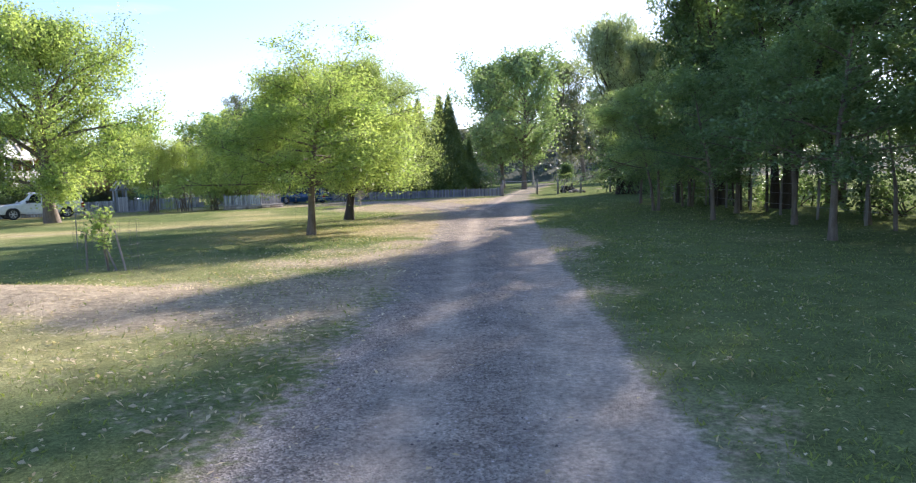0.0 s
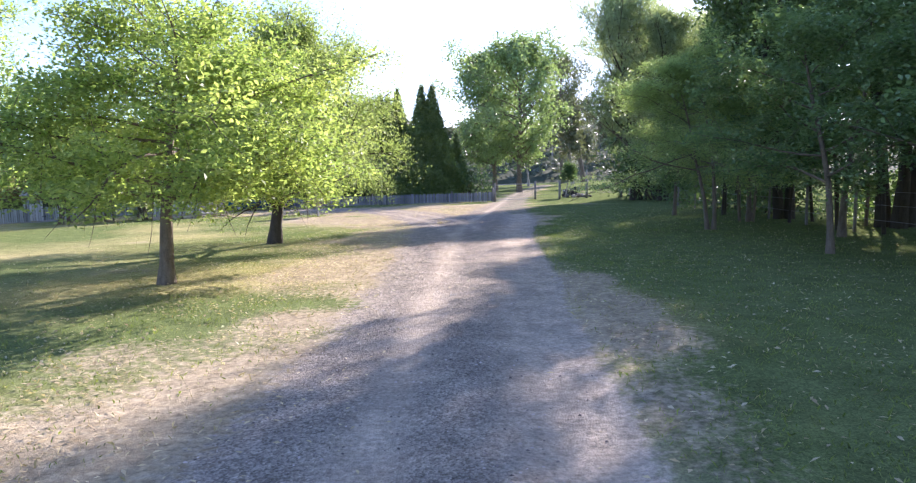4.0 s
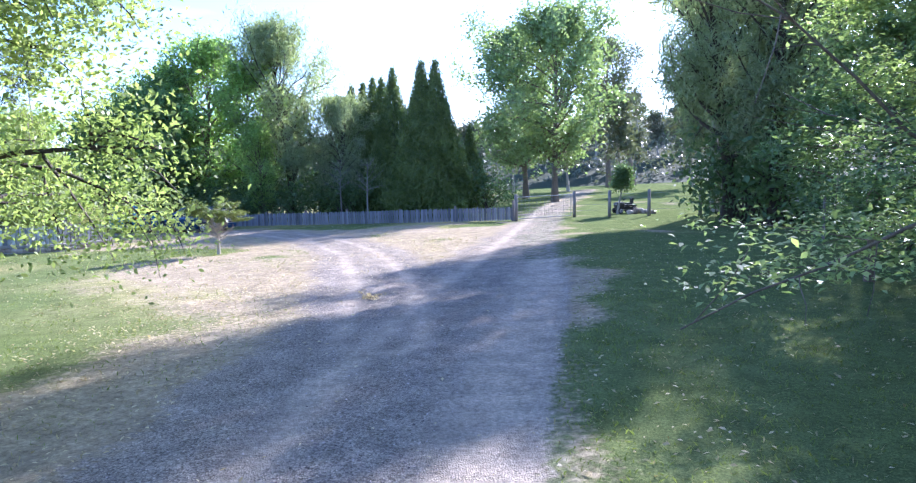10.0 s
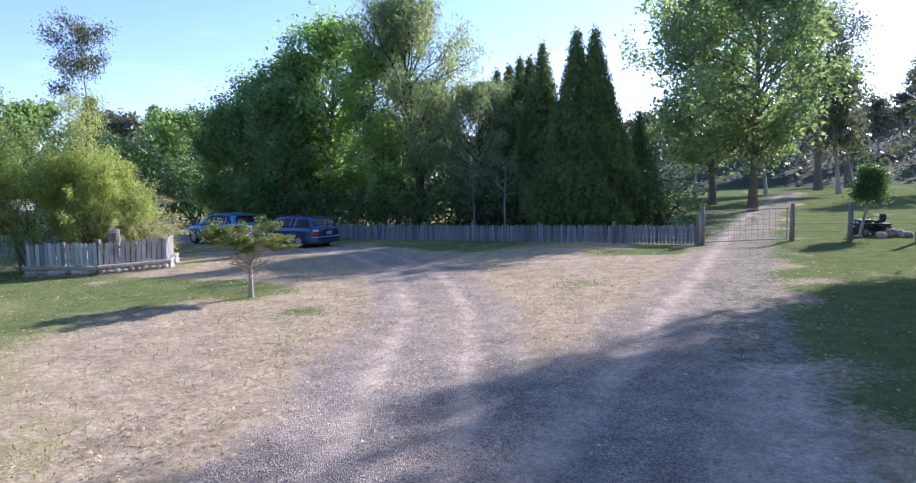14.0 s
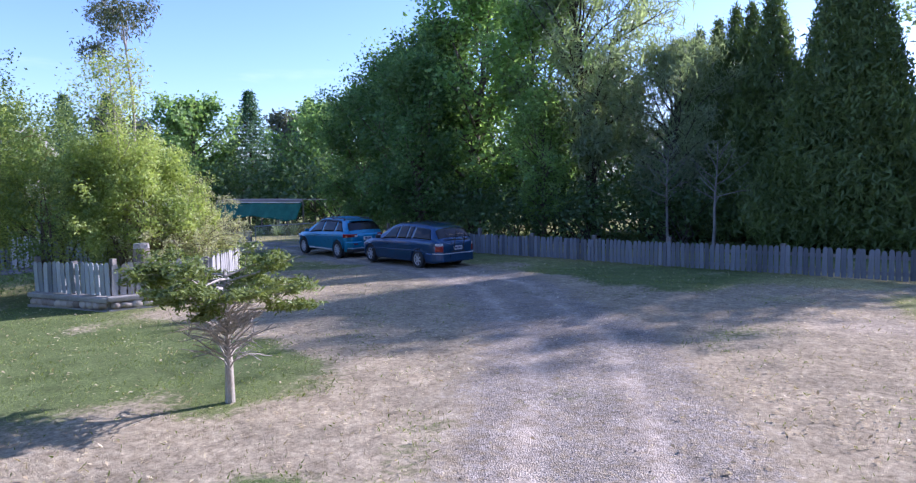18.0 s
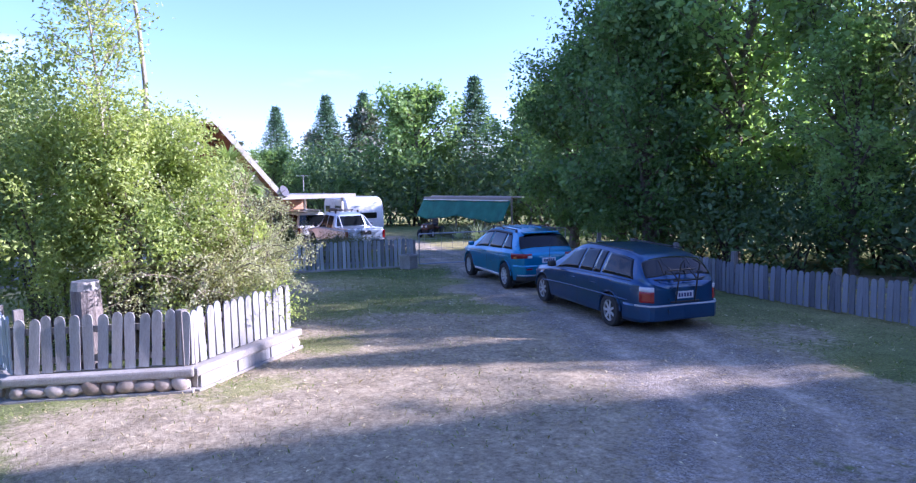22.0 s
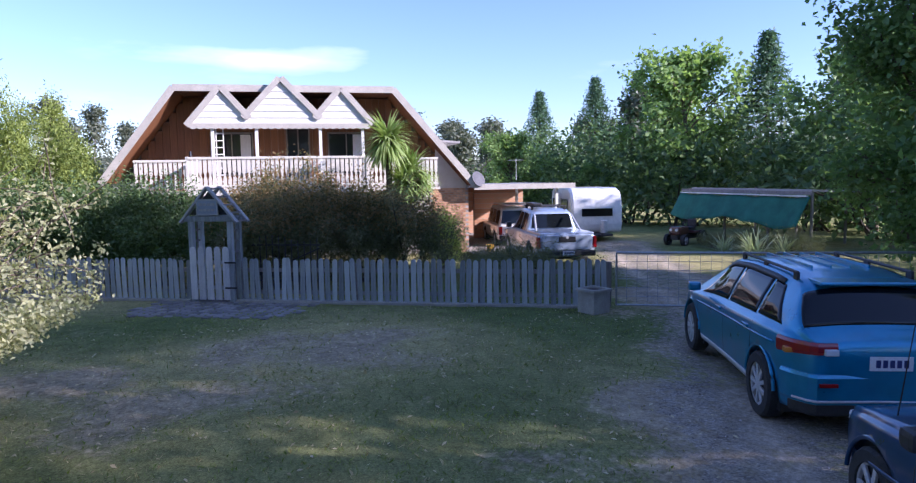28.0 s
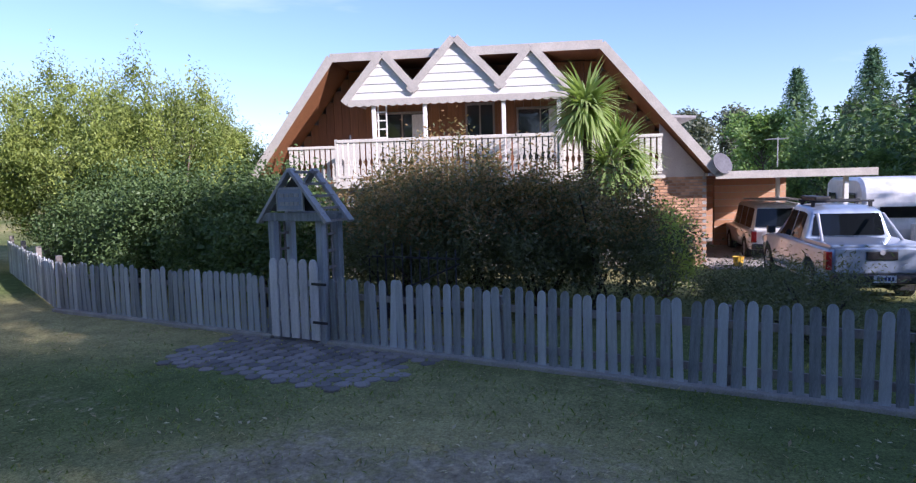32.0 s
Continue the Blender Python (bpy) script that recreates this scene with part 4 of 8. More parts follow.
# footing under the front fence
for a, b in FRONT:
    d = Vector((b[0] - a[0], b[1] - a[1], 0))
    bm = boxed(-d.length / 2, d.length / 2, -0.09, 0.09, -0.1, 0.07, 0.015, Matrix.Translation(((a[0] + b[0]) / 2, (a[1] + b[1]) / 2, gz((a[0] + b[0]) / 2, (a[1] + b[1]) / 2) - 0.02)) @ pose(0, 0, 0, 0, 0, math.degrees(math.atan2(d.y, d.x))))
    k = part("fence_footing", bm, CONCRETE, None)
    k.matrix_basis = Matrix.Scale(U, 4)
    tagged(k, "low concrete footing strip under the picket fence", "footing", "", "structure")

# garden gate with gabled arch
gate_ang = math.degrees(math.atan2(0.9, 0.36))
ga = thing("garden_arch", spot(-22.65, 45.05), "grey timber garden arch with gabled top and name board", "garden arch", turn=gate_ang)
AW = 0.38
for sx in (-AW, AW):
    for sy in (0.0, 0.3):
        part("post", boxed(sx - 0.045, sx + 0.045, sy - 0.045, sy + 0.045, -0.05, 1.55, 0.006), PICKETWOOD, ga)
for sy in (-0.06, 0.36):
    part("beam", boxed(-AW - 0.1, AW + 0.1, sy - 0.02, sy + 0.02, 1.48, 1.58, 0.004), PICKETWOOD, ga)
    for s in (-1, 1):
        a, b = Vector((s * 0.55, sy, 1.46)), Vector((0, sy, 2.1))
        m = Matrix.Translation((a + b) / 2) @ (b - a).to_track_quat("X", "Y").to_matrix().to_4x4()
        part("rafter", boxed(-(b - a).length / 2, (b - a).length / 2, -0.02, 0.02, -0.05, 0.05, 0.004, m), SUNWOOD, ga)
for s in (-1, 1):
    for k in range(5):
        q = k / 4
        part("batten", boxed(s * (0.52 - 0.47 * q) - 0.02, s * (0.52 - 0.47 * q) + 0.02, -0.05, 0.35, 1.47 + 0.58 * q, 1.5 + 0.58 * q), POSTWOOD, ga)
part("infill", prism([(-0.38, 1.6), (0.38, 1.6), (0, 2.02)], 0.012, Matrix.Translation((0, -0.03, 0))), DARKSTEEL, ga, "dark board in the gable")
brd = part("name_board", boxed(-0.19, 0.19, -0.10, -0.075, 1.62, 1.86, 0.004), worn("board_paint", (0.22, 0.25, 0.30), (0.34, 0.37, 0.42), 6, 0.7), ga, "small blue-grey name board in a pale frame")
for x0, x1, z0, z1 in ((-0.21, 0.21, 1.86, 1.885), (-0.21, 0.21, 1.6, 1.62), (-0.21, -0.19, 1.62, 1.86), (0.19, 0.21, 1.62, 1.86)):
    part("frame", boxed(x0, x1, -0.105, -0.075, z0, z1), SUNWOOD, brd)
for z in (1.69, 1.79):
    for i, (a, b) in enumerate(((-0.15, -0.08), (-0.065, -0.01), (0.01, 0.065), (0.08, 0.15))):
        part("letter_bar", boxed(a, b, -0.108, -0.101, z - 0.022, z + 0.022), SUNWOOD, brd)
for sx in (-AW, AW):
    for k in range(6):
        part("lattice_bar", boxed(sx - 0.012, sx + 0.012, 0.05, 0.25, 0.3 + 0.2 * k, 0.33 + 0.2 * k), POSTWOOD, ga)
    for k in range(2):
        part("lattice_bar", boxed(sx - 0.02, sx - 0.004, 0.1 + 0.09 * k, 0.125 + 0.09 * k, 0.1, 1.45), POSTWOOD, ga)
gg = thing("garden_gate", spot(-22.65, 45.05), "closed picket gate of five pale palings", "gate", turn=gate_ang)
pm = picket_mesh("picket", 1.0, 0.12, 0.02, worn("pale_gate_wood", (0.42, 0.42, 0.42), (0.72, 0.70, 0.68), 3, 0.85, 0, 30, 0.5, (6, 6, 0.8), 0.2))
for i in range(5):
    k = new("picket", pm)
    k.parent = gg
    k.matrix_basis = pose(-0.32 + 0.16 * i, -0.10, 0.03)
for z in (0.28, 0.74):
    part("rail", boxed(-0.39, 0.39, -0.085, -0.055, z - 0.035, z + 0.035), SUNWOOD, gg)
part("brace", boxed(-0.43, 0.43, -0.082, -0.06, -0.03, 0.03, 0, Matrix.Translation((0, 0, 0.51)) @ pose(0, 0, 0, 0, -27, 0)), SUNWOOD, gg)
for z in (0.28, 0.74):
    part("hinge", boxed(0.30, 0.52, -0.125, -0.112, z - 0.015, z + 0.015), DARKSTEEL, gg)
# paving before the gate: flat stones
rng = random.Random(8)
pav = tagged(new("paving"), "crazy paving of grey stones before the garden gate", "paving", "", "structure")
pav.matrix_basis = Matrix.Translation(U * Vector(spot(-21.6, 45.2))) @ Matrix.Scale(U, 4)
gm = []
for j in range(4):
    bm = bmesh.new()
    n = 6 + j % 2
    out = [(0.095 * math.cos(6.283 * i / n) * rng.uniform(0.8, 1.1), 0.095 * math.sin(6.283 * i / n) * rng.uniform(0.8, 1.1)) for i in range(n)]
    bm = prism(out, 0.05, pose(0, 0, 0, 90), 0.008)
    me = bpy.data.meshes.new("stone")
    bm.to_mesh(me)
    bm.free()
    me.materials.append(worn("paving_stone", (0.14, 0.125, 0.115), (0.30, 0.27, 0.245), 4, 0.9, 0, 40, 0.5, None, 0.5))
    gm.append(me)
for i in range(-9, 10):
    for j in range(-6, 6):
        x, y = 0.165 * j + (0.08 if i % 2 else 0) - 0.35, 0.165 * i
        if (x / 0.95) ** 2 + (y / 1.5) ** 2 > 1 and x > -0.6:
            continue
        wx, wy = -21.6 + x * 0.93 + y * 0.36 * 1.0, 45.2 + y * 0.93 - x * 0.36
        k = new("stone", gm[rng.randrange(4)])
        k.parent = pav
        k.matrix_basis = Matrix.Translation(Vector((wx, wy, gz(wx, wy) - 0.035)) - Vector(spot(-21.6, 45.2))) @ pose(0, 0, 0, 0, 0, rng.uniform(0, 360))

# concrete planter box at the drive gate
pb = thing("concrete_planter", spot(-19.68, 51.2), "square concrete planter box beside the drive gate", "planter", turn=22, unit=0.85 * U)
bm = boxed(-0.21, 0.21, -0.21, 0.21, 0, 0.4, 0.012)
part("tub", bm, CONCRETE, pb)
for a in ((-0.24, 0.24, -0.24, -0.17), (-0.24, 0.24, 0.17, 0.24), (-0.24, -0.17, -0.17, 0.17), (0.17, 0.24, -0.17, 0.17)):
    part("rim", boxed(*a, 0.4, 0.46, 0.008), CONCRETE, pb)
part("soil", boxed(-0.17, 0.17, -0.17, 0.17, 0.4, 0.43), DARKBARK, pb)


def wire_gate(name, a, b, h, label, rows=6, cols=14, group=""):
    """A steel pipe frame filled with wire mesh, from a to b."""
    t = thing(name, spot(*a), label, "gate", group)
    base = t.matrix_basis.translation / U
    A, B = Vector((*a, gz(*a) + 0.08)) - base, Vector((*b, gz(*b) + 0.08)) - base
    up = Vector((0, 0, h))
    for p, q in ((A, B), (A + up, B + up), (A, A + up), (B, B + up)):
        part("pipe", rod(bmesh.new(), p, q, 0.017), GALV, t)
    bm = bmesh.new()
    for i in range(1, rows):
        rod(bm, A + up * i / rows, B + up * i / rows, 0.0035, sides=4)
    for i in range(1, cols):
        p = A + (B - A) * i / cols
        rod(bm, p, p + up, 0.0035, sides=4)
    part("wire_mesh", bm, GALV, t)
    return t


wire_gate("drive_gate", (-19.82, 51.65), (-18.9, 53.7), 0.85, "closed wire-mesh gate across the house drive", group="drive gates")
wire_gate("drive_gate", (-18.85, 53.85), (-18.1, 55.7), 0.85, "second wire-mesh gate leaf across the house drive", group="drive gates")
wire_gate("paddock_gate", (3.35, 49.5), (5.8, 50.5), 0.95, "wire-mesh farm gate closing the gravel drive", group="paddock gates")


def timber_post(x, y, h, r, label, group="gate posts"):
    t = thing("gate_post", spot(x, y), label, "post", group)
    bm = bmesh.new()
    rod(bm, (0, 0, -0.15), (0.01, 0, h), r * 1.05, r * 0.9, 9)
    part("shaft", bm, POSTWOOD, t, smooth=True)
    part("cap", rod(bmesh.new(), (0.01, 0, h), (0.01, 0, h + 0.015), r * 0.85, r * 0.6, 9), POSTWOOD, t)


for x, y in ((3.28, 49.42), (5.95, 50.52), (7.45, 50.1), (9.1, 49.75), (11.2, 49.4)):
    timber_post(x, y, 1.15, 0.075, "round weathered timber post at the paddock gate")
wf = thing("wire_fence", spot(5.95, 50.5), "sagging plain-wire paddock fence", "fence")
pts = [(5.95, 50.52), (7.45, 50.1), (9.1, 49.75), (11.2, 49.4)]
for z in (0.3, 0.55, 0.8, 1.0):
    for a, b in zip(pts, pts[1:]):
        p, q = Vector((*a, gz(*a) + z)), Vector((*b, gz(*b) + z))
        part("wire", rod(bmesh.new(), p - Vector(spot(5.95, 50.5)), q - Vector(spot(5.95, 50.5)), 0.004, sides=4), GALV, wf)
# fence along the dark trees: posts and wires
rf = thing("wire_fence", spot(9.6, 12), "wire fence with thin posts among the dark trees", "fence")
prev = None
for i in range(16):
    x, y = 9.4 + 0.10 * i, 2.0 + 2.4 * i
    p = Vector(spot(x, y)) - Vector(spot(9.6, 12))
    part("post", rod(bmesh.new(), p - Vector((0, 0, 0.1)), p + Vector((0.02, 0, 1.15)), 0.04, 0.035, 7), POSTWOOD, rf)
    if prev is not None:
        for z in (0.35, 0.7, 1.0):
            part("wire", rod(bmesh.new(), prev + Vector((0, 0, z)), p + Vector((0, 0, z)), 0.004, sides=4), GALV, rf)
    prev = p

# garden bed with stone wall and pickets
BED = [(-14.5, 41.45), (-12.35, 41.75), (-11.5, 43.35), (-12.6, 44.95)]
bed = tagged(new("garden_bed_wall"), "low fieldstone wall with pale concrete coping round the shrub bed", "wall", "", "structure")
bed.matrix_basis = Matrix.Translation(U * Vector(spot(-12, 43))) @ Matrix.Scale(U, 4)
bb = Vector(spot(-12, 43))
rng = random.Random(4)
rocks = []
for j in range(5):
    bm = bmesh.new()
    bmesh.ops.create_icosphere(bm, subdivisions=2, radius=0.5)
    for v in bm.verts:
        v.co *= 1 + 0.25 * noise.noise(v.co * 2 + Vector((j * 7, 0, 0)))
    me = bpy.data.meshes.new("stone")
    bm.to_mesh(me)
    bm.free()
    me.shade_smooth()
    me.materials.append(FIELDSTONE)
    rocks.append(me)
for (xa, ya), (xb, yb) in zip(BED, BED[1:]):
    d = Vector((xb - xa, yb - ya, 0))
    ang = math.degrees(math.atan2(d.y, d.x))
    mid = Vector(((xa + xb) / 2, (ya + yb) / 2, gz((xa + xb) / 2, (ya + yb) / 2)))
    part("coping", boxed(-d.length / 2 - 0.06, d.length / 2 + 0.06, -0.14, 0.14, 0.17, 0.265, 0.025, Matrix.Translation(mid - bb) @ pose(0, 0, 0, 0, 0, ang)), CONCRETE, bed)
    part("mortar_core", boxed(-d.length / 2, d.length / 2, -0.08, 0.08, -0.1, 0.19, 0.0, Matrix.Translation(mid - bb) @ pose(0, 0, 0, 0, 0, ang)), CONCRETE, bed)
    part("footing", boxed(-d.length / 2 - 0.05, d.length / 2 + 0.05, -0.15, 0.15, -0.1, 0.03, 0.01, Matrix.Translation(mid - bb) @ pose(0, 0, 0, 0, 0, ang)), CONCRETE, bed)
    n = int(d.length / 0.18)
    if (xa, ya) == BED[2]:   # boards face the last run
        for s in range(3):
            part("board", boxed(-d.length / 2 + 0.02 + s * d.length / 3, -d.length / 2 + (s + 1) * d.length / 3 - 0.01, -0.115, -0.08, 0.03, 0.165, 0.006, Matrix.Translation(mid - bb) @ pose(0, 0, 0, 0, 0, ang)), SUNWOOD, bed)
    for i in range(n):
        if (xa, ya) == BED[2] and i != n - 1:
            continue
        q = (i + 0.5) / n
        k = new("stone", rocks[rng.randrange(5)])
        k.parent = bed
        x, y = xa + d.x * q, ya + d.y * q
        side = Vector((d.y, -d.x, 0)).normalized()
        k.matrix_basis = Matrix.Translation(Vector((x, y, gz(x, y) + 0.10)) + side * 0.1 - bb) @ pose(0, 0, 0, rng.uniform(-20, 20), rng.uniform(-20, 20), ang) @ Matrix.Diagonal((0.25 * rng.uniform(0.7, 1.1), 0.11, 0.17 * rng.uniform(0.75, 1.1), 1))
picket_fence(BED[:2], 0.64, 0.135, 0.108, PICKETWOOD, "grey picket fence on the garden bed wall", "bed fence", 11, 0.25, 1.3)
picket_fence(BED[1:3], 0.64, 0.138, 0.105, SUNWOOD, "sun-bleached leaning picket fence on the garden bed wall", "bed fence", 12, 0.25, 1.3, lean=0.025, tilt=4.0, posts_up=-0.15)
picket_fence(BED[2:], 0.64, 0.138, 0.105, SUNWOOD, "sun-bleached picket fence on the garden bed wall", "bed fence", 13, 0.25, 1.5, posts_up=-0.15)
st = thing("tree_stump_post", spot(-12.5, 42.5), "thick cut-off grey stump standing in the shrub bed", "stump")
bm = bmesh.new()
rod(bm, (0, 0, -0.1), (0.02, 0, 1.10), 0.18, 0.155, 14)
part("stump_body", bm, worn("stump_bark", (0.13, 0.105, 0.085), (0.36, 0.31, 0.27), 4, 0.95, 0, 30, 1.0, (6, 6, 0.8)), st, smooth=False)
part("cut_top", rod(bmesh.new(), (0.02, 0, 1.10), (0.02, 0, 1.2), 0.15, 0.14, 14), worn("cut_wood", (0.35, 0.31, 0.26), (0.55, 0.50, 0.44), 8), st, "pale sawn top")

# shrubs in the bed
make_shrub("acacia_bush", spot(-14.05, 43.3), 101, BARK, BUSH, (1.5, 1.2, 3.5), "large pale yellow-green bush spilling over the picket fence", clumps=620, per=96, spread=0.09, size=(0.068, 0.03), droop=0.35, stems=22, ragged=0.3, lobes=120)
make_shrub("olive_bush", spot(-15.4, 42.35), 102, BARK, leafy("olive_bush_leaves", (0.17, 0.25, 0.08), (0.40, 0.48, 0.19), 0.4), (1.25, 0.95, 4.7), "green leafy bush in the garden bed", clumps=300, per=54, spread=0.12, size=(0.07, 0.038), droop=0.2, ragged=0.3, lobes=80)
make_shrub("lime_shrub", spot(-12.9, 44.75), 104, BARK, LIME, (0.42, 0.42, 1.0), "small bright lime shrub behind the picket corner", clumps=40, per=36, spread=0.09, size=(0.05, 0.025))
ob_ = make_shrub("olive_bush", spot(-16.9, 41.4), 107, BARK, BUSH, (1.55, 1.25, 4.6), "pale leafy bush behind the garden bed", "shrub", "bed bushes", clumps=400, per=60, spread=0.11, size=(0.075, 0.036), droop=0.2, ragged=0.3, lobes=95)
plant(ob_, -18.4, 40.2, 140, 1.05)


def arching_shrub(name, place, seed, wood, leaf, label, n, reach, rise, size, toward=(0, 0)):
    """Long sprays that rise from the base, arch over and hang, set with tiny leaves."""
    rng = np.random.default_rng(seed)
    t = thing(name, place, label, "shrub")
    lines, spots = [], []
    for i in range(n):
        a, q = rng.uniform(0, 6.28), rng.uniform(0.35, 1.0)
        d = np.array([math.cos(a) * q + toward[0], math.sin(a) * q + toward[1], rise * rng.uniform(0.8, 1.5)])
        p = branch_line(rng, (rng.normal() * 0.2, rng.normal() * 0.2, -0.05), d / np.linalg.norm(d), reach * rng.uniform(0.75, 1.15), 9, -1.9, 0.06)
        lines.append((p, np.linspace(0.016, 0.003, 10)))
        for j in range(9):
            k = rng.integers(3, 9)
            d2 = p[k + 1] - p[k]
            d2 = d2 / (np.linalg.norm(d2) + 1e-9) * 0.7 + rng.normal(size=3) * 0.5
            p2 = branch_line(rng, p[k], d2 / np.linalg.norm(d2), rng.uniform(0.25, 0.55), 3, -0.4, 0.08)
            lines.append((p2, np.linspace(0.006, 0.002, 4)))
            for w in np.linspace(0, 3, 9):
                m = min(2, int(w))
                spots.append(p2[m] + (p2[m + 1] - p2[m]) * (w - m))
        spots += [p[k] + (p[k + 1] - p[k]) * w for k in range(3, 9) for w in (0, 0.33, 0.66)]
    spots = np.array(spots)
    spots = spots[(spots[:, 2] > 0.6 + 0.55 * np.clip(spots[:, 1], 0, 1.2)) & (spots[:, 1] < 1.3)]
    lines = [k for k in lines if k[0][:, 1].max() < 1.35 and (k[0][-3:, 2] > 0.7 + 0.55 * np.clip(k[0][-3:, 1], 0, 1.2)).all() and (k[0][:, 2].min() > 0.65 if len(k[0]) == 4 else k[0][4:, 2].min() > 0.8 and k[0][3, 2] > 0.6 and k[0][1, 2] > 0.2)]
    quads("stem_frame", *tubes(lines, 4), wood, t, smooth=True)
    quads("foliage", *leaf_cards(rng, spots, 6, 0.03, size, 0.0, 0.2), leaf, t)
    return t


arching_shrub("cotoneaster_bush", spot(-13.8, 44.3), 103, BARK, COTON, "arching grey-green shrub covered in tiny pale leaves", 150, 2.4, 2.8, (0.034, 0.018), (0.05, 0.10))
make_tree("slender_gum", spot(-14.6, 43.3), 105, PALEBARK, GUM, "slender pale-stemmed gum sapling rising from the garden bed", "tree", per=16, spread=0.13, size=(0.11, 0.03), droop=0.8,
          height=6.9, girth=0.055, fork=0.72, limbs=11, reach=lambda u: 0.85, rise=lambda u: 0.6 + 0.4 * u, bend=-0.2, twigs=6, twig=0.4, lean=(0.02, -0.03))
make_tree("slender_gum", spot(-13.9, 43.1), 106, PALEBARK, BUSH, "thin wispy sapling with pale green leaves in the bed", "tree", per=9, spread=0.13, size=(0.07, 0.028), droop=0.3,
          height=4.9, girth=0.035, fork=0.5, limbs=18, reach=lambda u: 0.8 - 0.3 * u, rise=lambda u: 0.8, bend=0.1, twigs=6, twig=0.4)

# fir sapling on the lawn
ft = thing("fir_sapling", spot(-5.76, 39.15, 0.05), "little flat-topped fir with bare lower twigs", "tree")
rng = np.random.default_rng(7)
lines = [(np.array([[0, 0, -0.08], [0.01, 0.0, 0.35], [-0.01, 0.01, 0.75], [0, 0, 1.3]]), np.array([0.055, 0.042, 0.03, 0.012]))]
spots = []
for k in range(34):
    z = 0.48 + 0.8 * (k / 34)
    a = k * 2.4
    ln = (0.74 + 0.2 * rng.uniform(-1, 1)) * (1.0 if z > 0.75 else 0.55)
    p = branch_line(rng, (0, 0, z), (math.cos(a), math.sin(a), 0.75 if z < 0.85 else 0.3), ln, 5, -0.2, 0.12)
    p[:, 2] = np.minimum(p[:, 2], 1.42)
    lines.append((p, np.linspace(0.013, 0.003, 6)))
    for j in range(6):
        q = rng.integers(2, 5)
        d2 = (p[q + 1] - p[q]) / np.linalg.norm(p[q + 1] - p[q]) + rng.normal(size=3) * np.array([0.6, 0.6, 0.25])
        p2 = branch_line(rng, p[q], d2 / np.linalg.norm(d2), 0.27, 3, 0, 0.1)
        lines.append((p2, np.linspace(0.005, 0.002, 4)))
        if z > 0.8:
            spots += [p2[1], p2[2], p2[3], (p2[2] + p2[3]) / 2]
bare = []
for k in range(30):
    a = k * 2.4 + rng.uniform(-0.3, 0.3)
    p = branch_line(rng, (0.02 * math.cos(a), 0.02 * math.sin(a), 0.3 + 0.5 * k / 30), (math.cos(a), math.sin(a), rng.uniform(0.7, 1.2)), rng.uniform(0.36, 0.72), 5, -0.25, 0.14)
    bare.append((p, np.linspace(0.011, 0.003, 6)))
    for j in range(6):
        q = rng.integers(1, 5)
        d2 = (p[q + 1] - p[q]) / np.linalg.norm(p[q + 1] - p[q]) + rng.normal(size=3) * 0.5
        bare.append((branch_line(rng, p[q], d2 / np.linalg.norm(d2), rng.uniform(0.1, 0.26), 3, 0, 0.12), np.linspace(0.0055, 0.0025, 4)))
quads("bare_twigs", *tubes(bare, 4), worn("dead_twig_bark", (0.26, 0.23, 0.20), (0.52, 0.48, 0.42), 9, 0.9), ft, smooth=True)
quads("trunk", *tubes(lines, 6), PALEBARK, ft, smooth=True)
quads("crown", *leaf_cards(rng, np.array(spots), 24, (0.05, 0.045, 0.02), (0.075, 0.02), -0.1, 0.5), FIR, ft)

# staked sapling with wire guard on the lawn
sg = thing("tree_guard", spot(-5.85, 11.05), "staked leafy sapling inside a wire guard", "tree guard")
for (a, b, h, tilt) in ((-0.36, 0, 0.62, 0.02), (0.3, 0, 0.68, -0.16), (-0.05, 0.1, 0.36, -0.06), (0.1, 0.1, 0.45, -0.2)):
    part("stake", rod(bmesh.new(), (a, b, -0.05), (a + tilt, b, h), 0.02, 0.018, 6), POSTWOOD, sg)
bm = bmesh.new()
for i in range(16):
    a = 6.283 * i / 16
    rod(bm, (0.5 * math.cos(a), 0.45 * math.sin(a), 0), (0.5 * math.cos(a), 0.45 * math.sin(a), 0.85), 0.002, sides=3)
for z in (0.05, 0.25, 0.45, 0.65, 0.85):
    for i in range(16):
        a, b = 6.283 * i / 16, 6.283 * (i + 1) / 16
        rod(bm, (0.5 * math.cos(a), 0.45 * math.sin(a), z), (0.5 * math.cos(b), 0.45 * math.sin(b), z), 0.002, sides=3)
part("wire_guard", bm, worn("rusty_wire", (0.10, 0.09, 0.08), (0.20, 0.18, 0.16), 10, 0.9, 0.0, 60, 0.0), sg)
rng = np.random.default_rng(17)
lines, spots = grow(rng, 0.95, 0.014, 0.35, 9, lambda u: 0.28, lambda u: 0.6, 0.1, 4, 0.5)
quads("sapling_stem", *tubes(lines, 5), BARK, sg)
quads("sapling_leaves", *leaf_cards(rng, spots, 2, 0.05, (0.085, 0.04), 0.2, 0.3), OAK, sg)
bs = thing("bamboo_stake", spot(-8.9, 15.5), "thin bare garden stake in the lawn", "stake")
part("shaft", rod(bmesh.new(), (0, 0, -0.05), (0.01, 0, 0.9), 0.012, 0.01, 6), POSTWOOD, bs)

